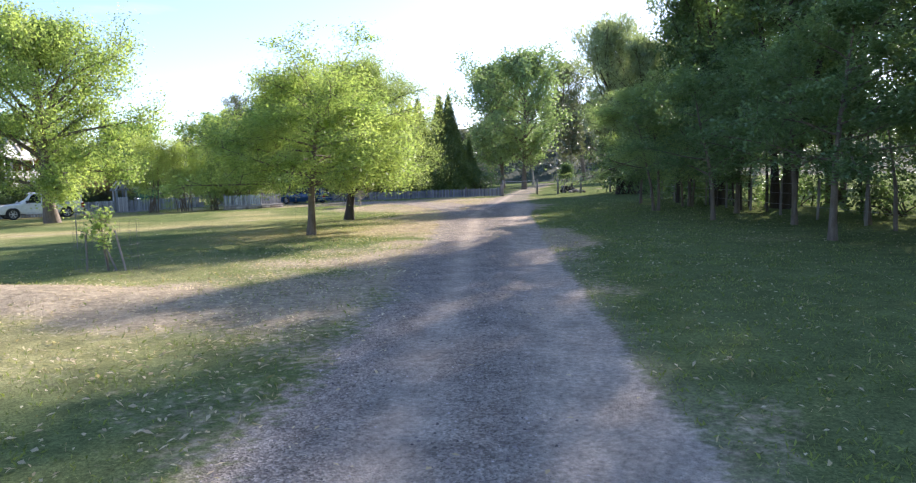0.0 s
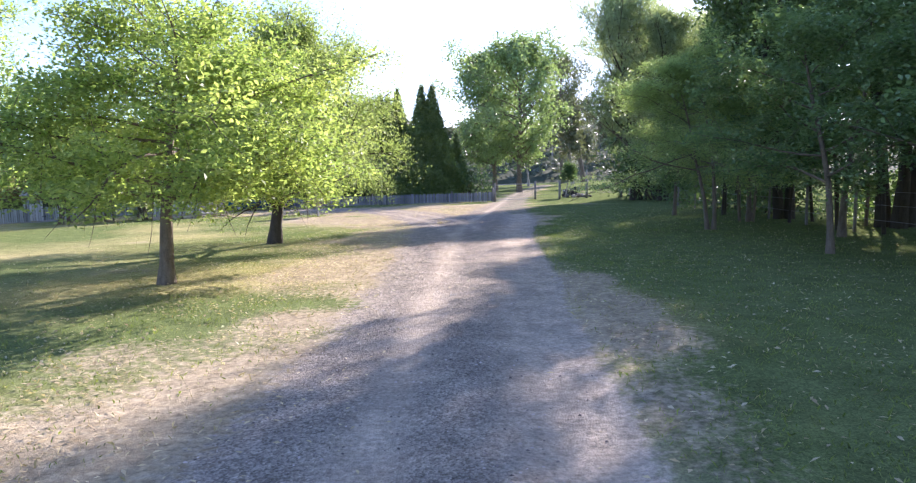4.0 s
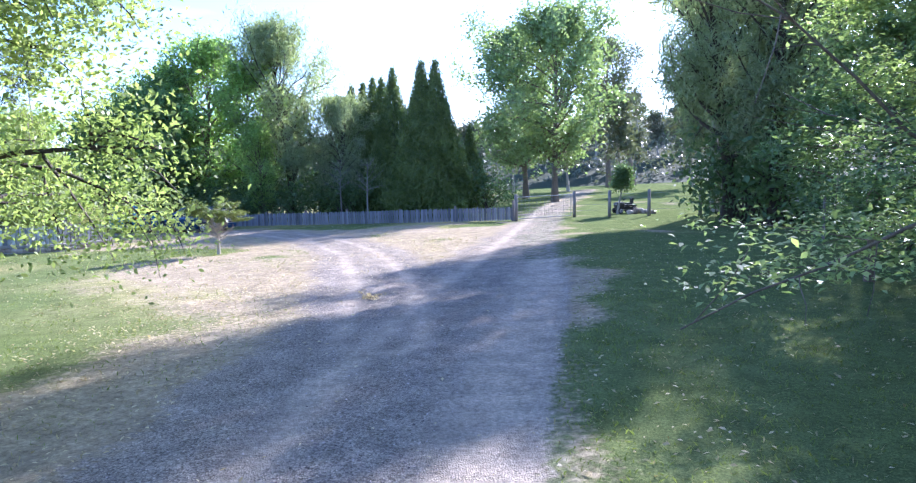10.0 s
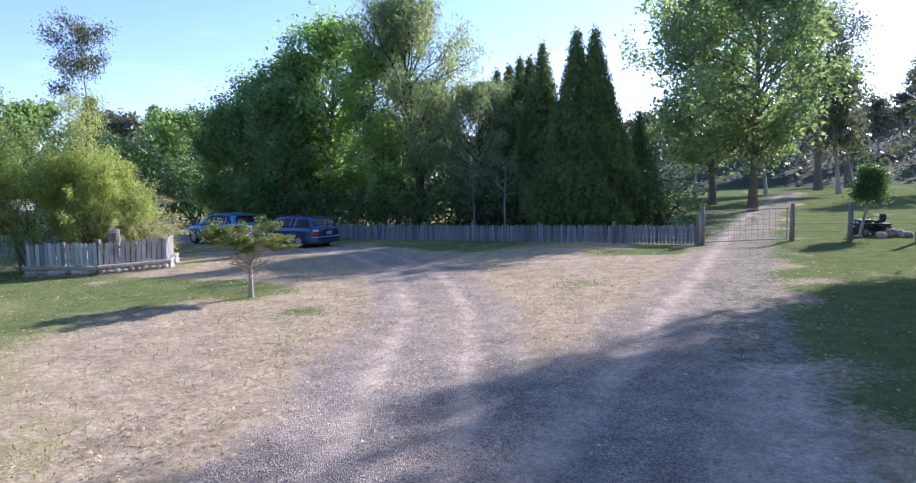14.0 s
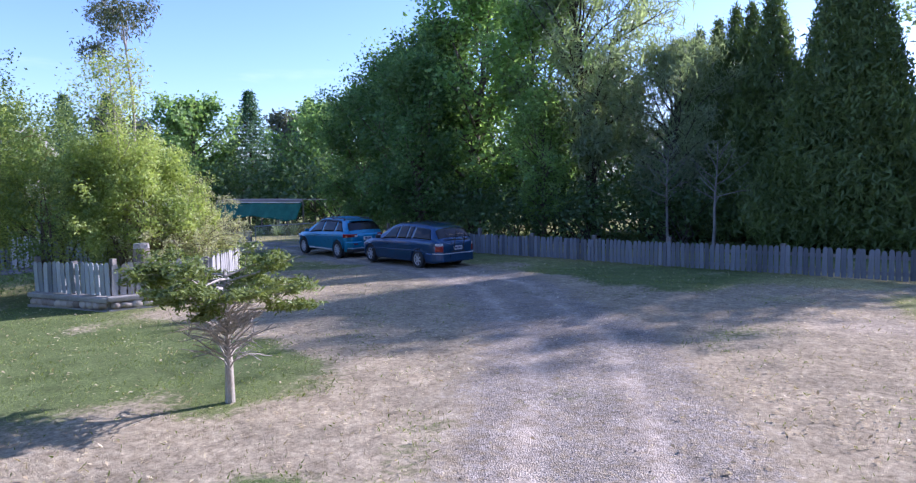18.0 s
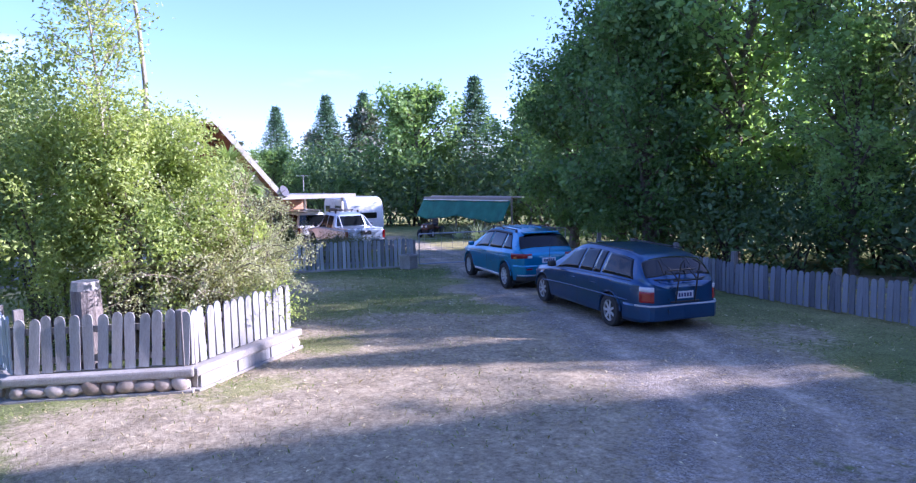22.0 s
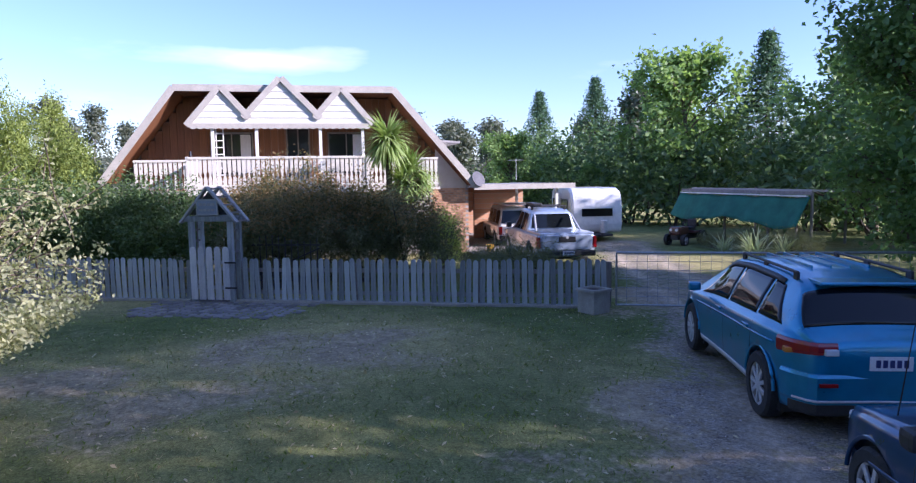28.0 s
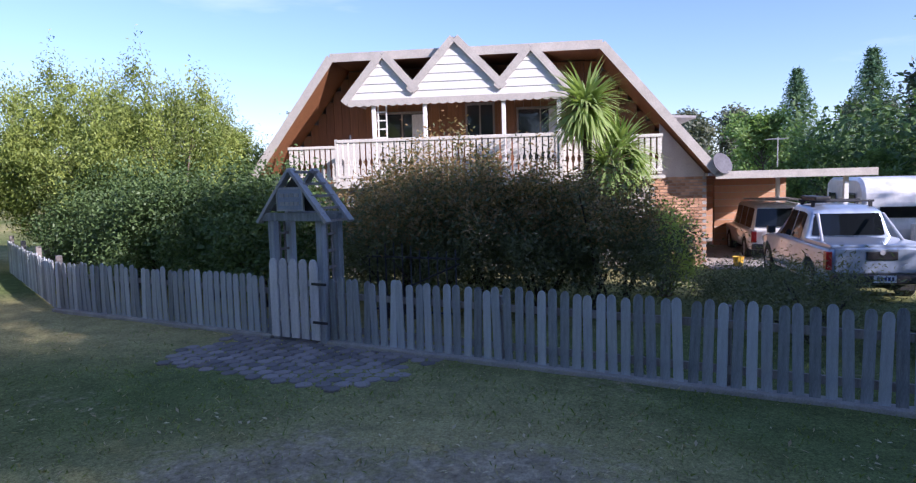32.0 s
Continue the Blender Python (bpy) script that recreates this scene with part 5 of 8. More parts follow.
# fallen twig on the drive
tw = thing("fallen_branch", spot(0.2, 31.0), "small fallen branch with dry leaves on the gravel", "branch", unit=0.7 * U)
rng = np.random.default_rng(27)
lines, spots = [], []
for i in range(7):
    a = rng.uniform(0, 6.28)
    p = branch_line(rng, (rng.normal() * 0.05, rng.normal() * 0.05, 0.03), (math.cos(a), math.sin(a), 0.15), 0.3, 4, 0, 0.2)
    p[:, 2] = np.clip(p[:, 2], 0.015, 0.12)
    lines.append((p, np.linspace(0.007, 0.003, 5)))
    spots += list(p[1:])
quads("twig", *tubes(lines, 5), BARK, tw)
quads("dry_foliage", *leaf_cards(rng, np.array(spots), 5, 0.035, (0.06, 0.025), 0, 0.3), LITTER, tw)

# stone heap beyond the paddock gate
rng = random.Random(31)
for i in range(7):
    k = new("field_stone", rocks[i % 5])
    x, y = 9.1 + rng.gauss(0, 0.5), 51.3 + rng.gauss(0, 0.35)
    s = rng.uniform(0.22, 0.5)
    k.matrix_basis = Matrix.Translation((U * x, U * y, U * (gz(x, y) + s * 0.25))) @ Matrix.Scale(U, 4) @ pose(0, 0, 0, rng.uniform(0, 40), rng.uniform(0, 40), rng.uniform(0, 360)) @ Matrix.Diagonal((s, s * 0.8, s * 0.65, 1))
    tagged(k, "pale field stone in a heap beside the paddock gate", "stone", "stone heap")

# ---- house ----
TRIM = worn("pale_grey_trim_paint", (0.42, 0.385, 0.33), (0.54, 0.50, 0.43), 3, 0.6, 0, 40, 0.1)
WHITEPAINT = worn("white_weatherboard_paint", (0.66, 0.65, 0.60), (0.78, 0.77, 0.72), 3, 0.55, 0, 40, 0.1)
RAILPAINT = worn("pinkish_white_rail_paint", (0.60, 0.555, 0.47), (0.74, 0.695, 0.60), 3, 0.6, 0, 40, 0.1)
CEDAR = worn("orange_cedar_cladding", (0.17, 0.07, 0.028), (0.32, 0.14, 0.055), 2.5, 0.6, 0, 30, 0.3, (8, 8, 0.6), 0.25)
ROOFING = worn("grey_roof_sheet", (0.30, 0.28, 0.27), (0.44, 0.42, 0.40), 2, 0.6, 0.2, 40, 0.1)
CREAM = worn("cream_panel", (0.50, 0.42, 0.35), (0.62, 0.54, 0.46), 3, 0.8)
WINDOWGLASS = glassy("dark_window_glass", (0.02, 0.025, 0.03))
CURTAIN = worn("white_curtain", (0.55, 0.55, 0.55), (0.75, 0.75, 0.74), 6, 0.9, 0, 30, 0.2, (8, 8, 1))


def brick_material():
    m, n, l, b = mat("orange_brick", 0.9)
    tc = n.new("ShaderNodeTexCoord")
    mp = n.new("ShaderNodeMapping")
    mp.inputs["Rotation"].default_value = (radians(90), 0, radians(90))
    l.new(tc.outputs["Object"], mp.inputs["Vector"])
    k = n.new("ShaderNodeTexBrick")
    k.inputs["Scale"].default_value = 1.0
    k.inputs["Brick Width"].default_value, k.inputs["Row Height"].default_value, k.inputs["Mortar Size"].default_value = 0.2, 0.072, 0.007
    k.inputs["Color1"].default_value, k.inputs["Color2"].default_value, k.inputs["Mortar"].default_value = (0.42, 0.20, 0.10, 1), (0.58, 0.34, 0.20, 1), (0.45, 0.40, 0.34, 1)
    l.new(mp.outputs["Vector"], k.inputs["Vector"])
    l.new(mixed(n, l, 0.25, k.outputs["Color"], noise_node(n, l, 14, 4, tc.outputs["Object"]).outputs["Color"], "OVERLAY"), b.inputs["Base Color"])
    bumped(n, l, b, k.outputs["Fac"], -0.5, 0.01)
    return m


BRICK = brick_material()
BRICKPIECE = worn("orange_brick_piece", (0.42, 0.20, 0.10), (0.60, 0.36, 0.22), 6, 0.9, 0, 60, 0.5, None, 0.5)
HX, HY, HG = -31.1, 46.4, -0.2
house = thing("chalet_house", (HX, HY, HG), "steep-roofed brick chalet with cedar upper storey and white balcony", "house")


def slope_board(name, a, b, x0, x1, thick, material, parent, label="", over=0.0):
    """A board between two points of a gable profile (y, z), from x0 to x1."""
    a, b = Vector((0, *a)), Vector((0, *b))
    d = (b - a).normalized()
    a, b = a - d * over, b + d * over
    nrm = Vector((0, -d.z, d.y))
    if nrm.z < 0:
        nrm = -nrm
    bm = bmesh.new()
    vs = [bm.verts.new((x, *(p + nrm * t).yz)) for x in (x0, x1) for p, t in ((a, 0), (b, 0), (b, thick), (a, thick))]
    for f in ((0, 1, 2, 3), (7, 6, 5, 4), (0, 4, 5, 1), (1, 5, 6, 2), (2, 6, 7, 3), (3, 7, 4, 0)):
        bm.faces.new([vs[i] for i in f])
    bmesh.ops.recalc_face_normals(bm, faces=bm.faces)
    return part(name, bm, material, parent, label)


EL, TL, TR, ER = (-5.35, 2.35), (-3.35, 5.0), (2.92, 5.0), (5.4, 2.1)
for a, b, nm in ((EL, TL, "roof_slope"), (TL, TR, "roof_top"), (TR, ER, "roof_slope")):
    r = slope_board(nm, a, b, -9, 0.42, 0.14, ROOFING, house, "grey sheet roof", 0.02)
    slope_board("fascia", (a[0], a[1] - 0.06), (b[0], b[1] - 0.06), 0.42, 0.464 if nm == "roof_top" else 0.46, 0.2, TRIM, r, "pale grey barge board", 0.06)
    slope_board("soffit", (a[0], a[1] - 0.04), (b[0], b[1] - 0.04), -1.0, 0.4, 0.02, CEDAR, r)
# upper wall: cedar boards, set back
n = 46
for i in range(n):
    y0, y1 = -4.9 + 9.9 * i / n, -4.9 + 9.9 * (i + 1) / n
    ym = (y0 + y1) / 2
    top = 4.93 if TL[0] < ym < TR[0] else (EL[1] + (ym - EL[0]) / (TL[0] - EL[0]) * (TL[1] - EL[1]) if ym < 0 else ER[1] + (ER[0] - ym) / (ER[0] - TR[0]) * (TR[1] - ER[1])) - 0.05
    if top > 2.1:
        part("cedar_board", boxed(-1.05, -1.0, y0 + 0.003, y1 - 0.003, 2.05, top), CEDAR, house)
part("back_wall", prism([(-5.3, 0), (5.35, 0), (5.35, 2.1), (2.9, 4.95), (-3.3, 4.95), (-5.3, 2.3)], 0.1, pose(-9, 0, 0, 0, 0, 90)), BRICK, house)
part("brick_wall", boxed(-0.24, 0.0, -5.2, 5.35, -0.1, 2.0), BRICK, house, "orange brick ground-floor wall")
for y in (-5.2, 5.2):
    part("side_wall", boxed(-9, -0.24, y, y + 0.15, -0.1, 2.05), BRICK, house)
part("floor_slab", boxed(-9, 0, -5.0, 5.2, 1.98, 2.06), CREAM, house)
# cream infill under the slope beyond the balcony
part("infill_panel", prism([(4.3, 2.0), (5.38, 2.0), (5.38, 2.02), (4.3, 3.25)], 0.04, pose(0.02, 0, 0, 0, 0, 90)), CREAM, house, "cream panel under the roof slope")
# bricks of the pier by the carport
bmesh_brick = bpy.data.meshes.new("brick")
bm = boxed(0.0, 0.012, -0.094, 0.094, -0.031, 0.031, 0.003)
bm.to_mesh(bmesh_brick)
bm.free()
bmesh_brick.materials.append(BRICKPIECE)
wall_piece = part("brick_pier", boxed(0.0, 0.012, 4.1, 5.36, -0.1, 2.0), CONCRETE, house, "orange face-brick pier beside the carport")
for r in range(29):
    for k in range(7):
        y = 4.2 + 0.195 * k + (0.097 if r % 2 else 0)
        if y > 5.3:
            continue
        o = new("brick", bmesh_brick)
        o.parent = wall_piece
        o.matrix_basis = pose(0.012, y, -0.05 + 0.072 * r)


def window(y0, y1, z0, z1, x, name, label, curtain=False):
    w = part(name, boxed(x, x + 0.02, y0, y1, z0, z1), WINDOWGLASS, house, label)
    for a in ((y0 - 0.05, y1 + 0.05, z1, z1 + 0.06), (y0 - 0.05, y1 + 0.05, z0 - 0.06, z0), (y0 - 0.05, y0, z0, z1), (y1, y1 + 0.05, z0, z1), ((y0 + y1) / 2 - 0.02, (y0 + y1) / 2 + 0.02, z0, z1)):
        part("frame", boxed(x - 0.01, x + 0.045, *a, 0.004), POSTWOOD, w)
    if curtain:
        part("curtain", boxed(x + 0.022, x + 0.026, y1 - 0.34, y1 - 0.03, z0 + 0.02, z1 - 0.02), CURTAIN, w)
    return w


window(-2.6, -1.4, 2.55, 3.8, -0.99, "window", "dark upstairs window", True)
window(-0.3, 0.35, 2.1, 3.95, -0.99, "glass_door", "glazed upstairs door")
window(1.0, 2.1, 2.55, 3.8, -0.99, "window", "dark upstairs window with pale curtain", True)
# verandah gables
ZIG = [(-2.95, 3.98), (-2.08, 5.0), (-1.38, 4.2), (-0.38, 5.28), (0.66, 4.2), (1.36, 5.0), (2.2, 4.02)]
for i, (a, b) in enumerate(zip(ZIG, ZIG[1:])):
    slope_board("gable_roof", a, b, -1.0, 0.66, 0.08, ROOFING, house, "small gable roof", 0.03)
    slope_board("barge_board", (a[0], a[1] - 0.06), (b[0], b[1] - 0.06), 0.66, 0.695 if i % 2 else 0.69, 0.17, TRIM, house, "pale grey barge board", 0.05)
for k in range(7):
    z0, z1 = 3.98 + 0.19 * k, 3.98 + 0.19 * (k + 1)
    for tip, lo, hi in ((ZIG[1], ZIG[0], ZIG[2]), (ZIG[3], ZIG[2], ZIG[4]), (ZIG[5], ZIG[4], ZIG[6])):
        def edge_y(e, z):
            return e[0] if z <= e[1] else e[0] + (tip[0] - e[0]) * (z - e[1]) / (tip[1] - e[1])
        if z0 >= tip[1] - 0.08:
            continue
        zt = min(z1, tip[1] - 0.05)
        outline = [(edge_y(lo, z0), z0), (edge_y(hi, z0), z0), (edge_y(hi, zt), zt), (edge_y(lo, zt), zt)]
        bm = bmesh.new()
        vs = [bm.verts.new((0.60 + (0.022 if j < 2 else 0.004), y, z)) for j, (y, z) in enumerate(outline)]
        vb = [bm.verts.new((0.585, y, z)) for y, z in outline]
        bm.faces.new(vs)
        bm.faces.new(vb[::-1])
        for j in range(4):
            bm.faces.new([vs[j], vb[j], vb[(j + 1) % 4], vs[(j + 1) % 4]])
        bmesh.ops.recalc_face_normals(bm, faces=bm.faces)
        part("weatherboard", bm, WHITEPAINT, house)
# scalloped valance
out = [(-2.95, 4.0)] + [(2.2, 4.0)]
pts = []
for i in range(26 * 6 + 1):
    q = i / (26 * 6)
    pts.append((2.2 - 5.15 * q, 3.87 - 0.035 * abs(math.sin(math.pi * 26 * q))))
part("valance", prism(out + pts, 0.02, pose(0.68, 0, 0, 0, 0, 90)), TRIM, house, "scalloped pale valance")
for y in (-2.35, -1.12, 0.72, 1.98):
    part("verandah_post", boxed(0.52, 0.61, y - 0.045, y + 0.045, 2.06, 3.98, 0.006), WHITEPAINT, house)
# lattice by the first post
for k in range(8):
    part("lattice_bar", boxed(0.5, 0.52, -2.3, -2.05, 2.3 + 0.2 * k, 2.33 + 0.2 * k), WHITEPAINT, house)
for k in range(2):
    part("lattice_bar", boxed(0.48, 0.5, -2.28 + 0.2 * k, -2.25 + 0.2 * k, 2.06, 3.9), WHITEPAINT, house)
# balcony
balcony = part("balcony_deck", boxed(0.0, 2.05, -2.85, 2.0, 1.98, 2.1, 0.01), RAILPAINT, house, "white-painted balcony deck")
for y in (-2.6, -0.4, 1.8):
    part("deck_post", boxed(1.85, 1.97, y - 0.06, y + 0.06, -0.05, 1.98), POSTWOOD, house)
part("deck_apron", boxed(2.05, 2.09, -2.85, 2.0, 1.94, 2.1), RAILPAINT, balcony)


def balustrade(p, q, parent):
    p, q = Vector(p), Vector(q)
    d = q - p
    ang = math.degrees(math.atan2(d.y, d.x))
    n = max(2, int(d.length / 0.125))
    base = Matrix.Translation(p) @ pose(0, 0, 0, 0, 0, ang)
    part("top_rail", boxed(0, d.length, -0.035, 0.035, 0.86, 0.93, 0.008, base), RAILPAINT, parent)
    part("bottom_rail", boxed(0, d.length, -0.025, 0.025, 0.1, 0.16, 0.004, base), RAILPAINT, parent)
    for i in range(n):
        x = (i + 0.5) * d.length / n
        me = bal_mesh
        o = new("baluster", me)
        o.parent = parent
        o.matrix_basis = base @ pose(x, 0, 0)


w2 = 0.047
bal_out = [(-w2, 0.05), (w2, 0.05), (w2, 0.34), (w2 * 0.55, 0.40), (w2 * 0.55, 0.46), (w2, 0.52), (w2, 0.86), (-w2, 0.86), (-w2, 0.52), (-w2 * 0.55, 0.46), (-w2 * 0.55, 0.40), (-w2, 0.34)]
bal_mesh = bpy.data.meshes.new("baluster")
bm = prism(bal_out, 0.018, Matrix.Translation((0, -0.009, 0)))
bm.to_mesh(bal_mesh)
bm.free()
bal_mesh.materials.append(RAILPAINT)
rail_front = part("balcony_rail", boxed(2.0, 2.06, -2.87, -2.80, 2.06, 3.0, 0.006), RAILPAINT, house, "pinkish-white cut-out balustrade")
balustrade((2.04, -2.82, 2.06), (2.04, 1.98, 2.06), rail_front)
balustrade((0.3, 2.0, 2.06), (2.04, 2.0, 2.06), rail_front)
balustrade((0.3, -2.84, 2.06), (2.04, -2.84, 2.06), rail_front)
balustrade((0.33, -4.6, 2.04), (0.33, -2.86, 2.04), rail_front)
balustrade((0.75, 2.02, 2.04), (0.75, 4.25, 2.04), rail_front)
part("corner_post", boxed(1.99, 2.08, 1.95, 2.05, 2.0, 3.02, 0.006), RAILPAINT, rail_front)
part("side_deck", boxed(0.0, 0.36, -4.65, -2.85, 1.98, 2.06), RAILPAINT, house)
part("side_deck", boxed(0.0, 0.8, 2.0, 4.3, 1.98, 2.06), RAILPAINT, house)
part("wall_lamp", rod(bmesh.new(), (0.34, -3.02, 3.0), (0.34, -3.02, 3.22), 0.05, 0.03, 8), DARKSTEEL, house, "small carriage lamp")
# dormer on the far slope
part("dormer", boxed(-5.5, -3.2, 3.3, 5.3, 2.6, 3.7, 0.01), WHITEPAINT, house, "cream dormer on the roof slope")
part("dormer_roof", boxed(-5.7, -3.0, 3.2, 5.5, 3.98, 4.05, 0.01, pose(0, 0, 0, -4, 0, 0)), ROOFING, house)
# satellite dish and aerials
dish = part("satellite_dish", rod(bmesh.new(), (0.3, 5.55, 2.22), (0.42, 5.62, 2.28), 0.03, 0.26, 20), DARKSTEEL, house, "small dark satellite dish")
part("arm", rod(bmesh.new(), (0.2, 5.5, 2.05), (0.3, 5.55, 2.25), 0.02), DARKSTEEL, dish)
for (x, y, z0, z1) in ((-5.0, 3.4, 4.3, 5.6), (-3.0, 7.9, 2.2, 3.0)):
    mast = part("aerial_mast", rod(bmesh.new(), (x, y, z0), (x, y, z1), 0.015), GALV, house)
    for k in range(6):
        part("element", rod(bmesh.new(), (x - 0.3 + 0.1 * k, y - 0.25, z1 - 0.05), (x - 0.3 + 0.1 * k, y + 0.25, z1 - 0.05), 0.006), GALV, mast)
# carport
part("carport_roof", boxed(-7.0, 0.42, 5.3, 8.85, 2.0, 2.07, 0.004), ROOFING, house, "flat carport roof")
part("carport_fascia", boxed(0.42, 0.46, 5.46, 8.87, 1.93, 2.1), TRIM, house, "pale carport fascia")
part("carport_fascia", boxed(-7.0, 0.42, 8.85, 8.89, 1.93, 2.1), TRIM, house)
for px, y in ((0.2, 8.3), (-3.0, 7.9), (-6.6, 8.6)):
    part("carport_post", boxed(px, px + 0.09, y - 0.045, y + 0.045, -0.1, 1.98), WHITEPAINT, house)
part("carport_wall", boxed(-7.0, -6.85, 5.3, 8.8, -0.1, 2.0), BRICK, house)
part("side_brick_wall", boxed(-4.6, -4.4, 6.6, 8.6, -0.15, 1.95), BRICK, house)
slab = boxed(-7.0, 0.9, 5.3, 8.9, -0.2, -0.05)
part("carport_slab", slab, CONCRETE, house)

# cabbage palm
pt = thing("cabbage_palm", spot(-27.5, 48.8), "cabbage palm with two spiky heads of green sword leaves", "palm", unit=0.9 * U)
rng = np.random.default_rng(77)
heads = [(np.array([0.0, 0.0, 3.65]), 480), (np.array([-0.25, 0.7, 2.75]), 440), (np.array([0.1, 0.45, 2.4]), 300)]
lines = [(np.array([[0, 0, -0.1], [0.05, 0.05, 1.5], [0, 0, 3.6]]), np.array([0.14, 0.1, 0.07])), (np.array([[0.05, 0.05, 1.3], [-0.1, 0.5, 2.0], [-0.25, 0.85, 2.7]]), np.array([0.09, 0.07, 0.06])), (np.array([[0.05, 0.05, 1.2], [0.1, 0.3, 1.9], [0.1, 0.45, 2.3]]), np.array([0.07, 0.06, 0.05]))]
quads("trunk", *tubes(lines, 8), BARK, pt, smooth=True)
V, F, o = [], [], 0
for c, nb in heads:
    for i in range(nb):
        a, e = rng.uniform(0, 6.28), rng.uniform(-0.7, 1.35)
        d = np.array([math.cos(a) * math.cos(e), math.sin(a) * math.cos(e), math.sin(e)])
        p = branch_line(rng, c, d, rng.uniform(0.75, 1.15), 4, -1.1, 0.02)
        s = np.cross(d, [0, 0, 1.0])
        s = s / (np.linalg.norm(s) + 1e-9)
        w = np.array([0.022, 0.042, 0.036, 0.02, 0.002])
        V.append(np.concatenate([p - s * w[:, None], p + s * w[:, None]]))
        for j in range(4):
            F.append([o + j, o + j + 1, o + j + 6, o + j + 5])
        o += 10
quads("leaf_head", np.concatenate(V), np.array(F), PALMLEAF, pt)

# hedge and shrubs before the house
hd = make_shrub("hedge_bush", spot(-24.95, 46.9), 111, DARKBARK, HEDGE, (0.95, 1.15, 2.1), "dense dark hedge bush with rusty young tips behind the picket fence", "hedge", "front hedge", clumps=210, per=84, spread=0.13, size=(0.07, 0.028), leaf2=HEDGE_RUST, ragged=0.45)
for i, (x, y, s) in enumerate([(-24.2, 46.0, 0.86), (-24.65, 48.0, 0.9), (-24.4, 48.9, 0.82), (-26.2, 45.9, 1.02)]):
    plant(hd, x, y, 77 * i, s)
hl = make_shrub("hedge_bush", spot(-25.3, 43.7), 112, DARKBARK, leafy("garden_hedge_leaves", (0.05, 0.095, 0.03), (0.17, 0.25, 0.085), 0.25), (0.95, 1.05, 2.05), "dense green hedge bush behind the picket fence", "hedge", "front hedge", clumps=210, per=90, spread=0.12, size=(0.075, 0.034), ragged=0.45)
for i, (x, y, s) in enumerate([(-25.9, 42.5, 1.0), (-26.4, 41.2, 1.0), (-27.3, 39.8, 1.0), (-28.3, 38.4, 0.95)]):
    plant(hl, x, y, 67 * i, s)
lb = make_shrub("privet_bush", spot(-29.5, 39.3), 113, BARK, leafy("privet_leaves", (0.075, 0.13, 0.03), (0.40, 0.46, 0.10), 0.25), (1.8, 1.7, 4.5), "tall bright yellow-green bush beside the house", "shrub", "tall bushes", clumps=420, per=84, spread=(0.10, 0.10, 0.15), size=(0.09, 0.03), droop=-0.9, ragged=0.26, lobes=85)
for i, (x, y, s) in enumerate([(-30.6, 36.4, 1.05), (-33.5, 38.3, 0.95), (-32.5, 34.0, 1.1), (-28.8, 33.5, 0.9)]):
    plant(lb, x, y, 87 * i, s)
make_shrub("lime_shrub", spot(-26.2, 50.0), 114, BARK, LIME, (0.5, 0.42, 1.45), "small bright clipped lime shrub against the brick pier", clumps=150, per=48, spread=0.09, size=(0.055, 0.03), ragged=0.08)
jb = make_shrub("juniper_bush", spot(-22.9, 51.0), 115, DARKBARK, HEDGE, (1.0, 0.8, 0.75), "low spreading juniper behind the pickets", "shrub", "junipers", clumps=110, per=84, spread=0.12, size=(0.06, 0.014), droop=-0.4)
plant(jb, -24.2, 50.8, 60, 0.85)
plant(jb, -22.2, 52.2, 160, 0.7)

# shade-cloth shelter in the yard
SHADE = worn("green_shade_cloth", (0.01, 0.10, 0.07), (0.03, 0.19, 0.13), 2, 0.9, 0, 80, 0.2)
sh = thing("shade_shelter", spot(-30.6, 61.95), "low shelter hung with green shade cloth", "shelter")
for y in (-0.4, 2.6):
    for x in (-3.6, -1.2, 1.2, 3.2):
        part("post", rod(bmesh.new(), (x, y, -0.1), (x, y, 1.9), 0.045, sides=7), POSTWOOD, sh)
part("roof_sheet", boxed(-3.4, 3.2, -0.5, 2.8, 1.86, 1.93, 0.0, pose(0, 0, 0, -2, 0, 0)), ROOFING, sh)
part("beam", boxed(-4.0, 3.3, -0.52, -0.44, 1.78, 1.88), POSTWOOD, sh)
nxs, nzs = 40, 8
V = []
for j in range(nzs + 1):
    for i in range(nxs + 1):
        q, r = i / nxs, j / nzs
        V.append((-4.0 + 7.3 * q, -0.55 - 0.45 * r - 0.03 * math.sin(q * 40) * r, 1.72 - (0.85 + 0.1 * math.sin(q * 9)) * r - 0.06 * math.sin(math.pi * 4 * q) ** 2))
F = [(j * (nxs + 1) + i, j * (nxs + 1) + i + 1, (j + 1) * (nxs + 1) + i + 1, (j + 1) * (nxs + 1) + i) for j in range(nzs) for i in range(nxs)]
cl = quads("shade_cloth", np.array(V), np.array(F), SHADE, sh, "sagging dark green shade cloth", smooth=True)
cl.modifiers.new("thick", "SOLIDIFY").thickness = 0.012
part("white_edge", boxed(-3.9, 3.2, -0.62, -0.54, 1.72, 1.765), WHITEPAINT, sh)
for i, (x, y, s) in enumerate([(-29.5, 59.6, 0.6), (-27.8, 60.0, 0.7), (-26.3, 60.3, 0.75)]):
    plant(jb, x, y, 70 * i, s)

# ---- vehicles ----


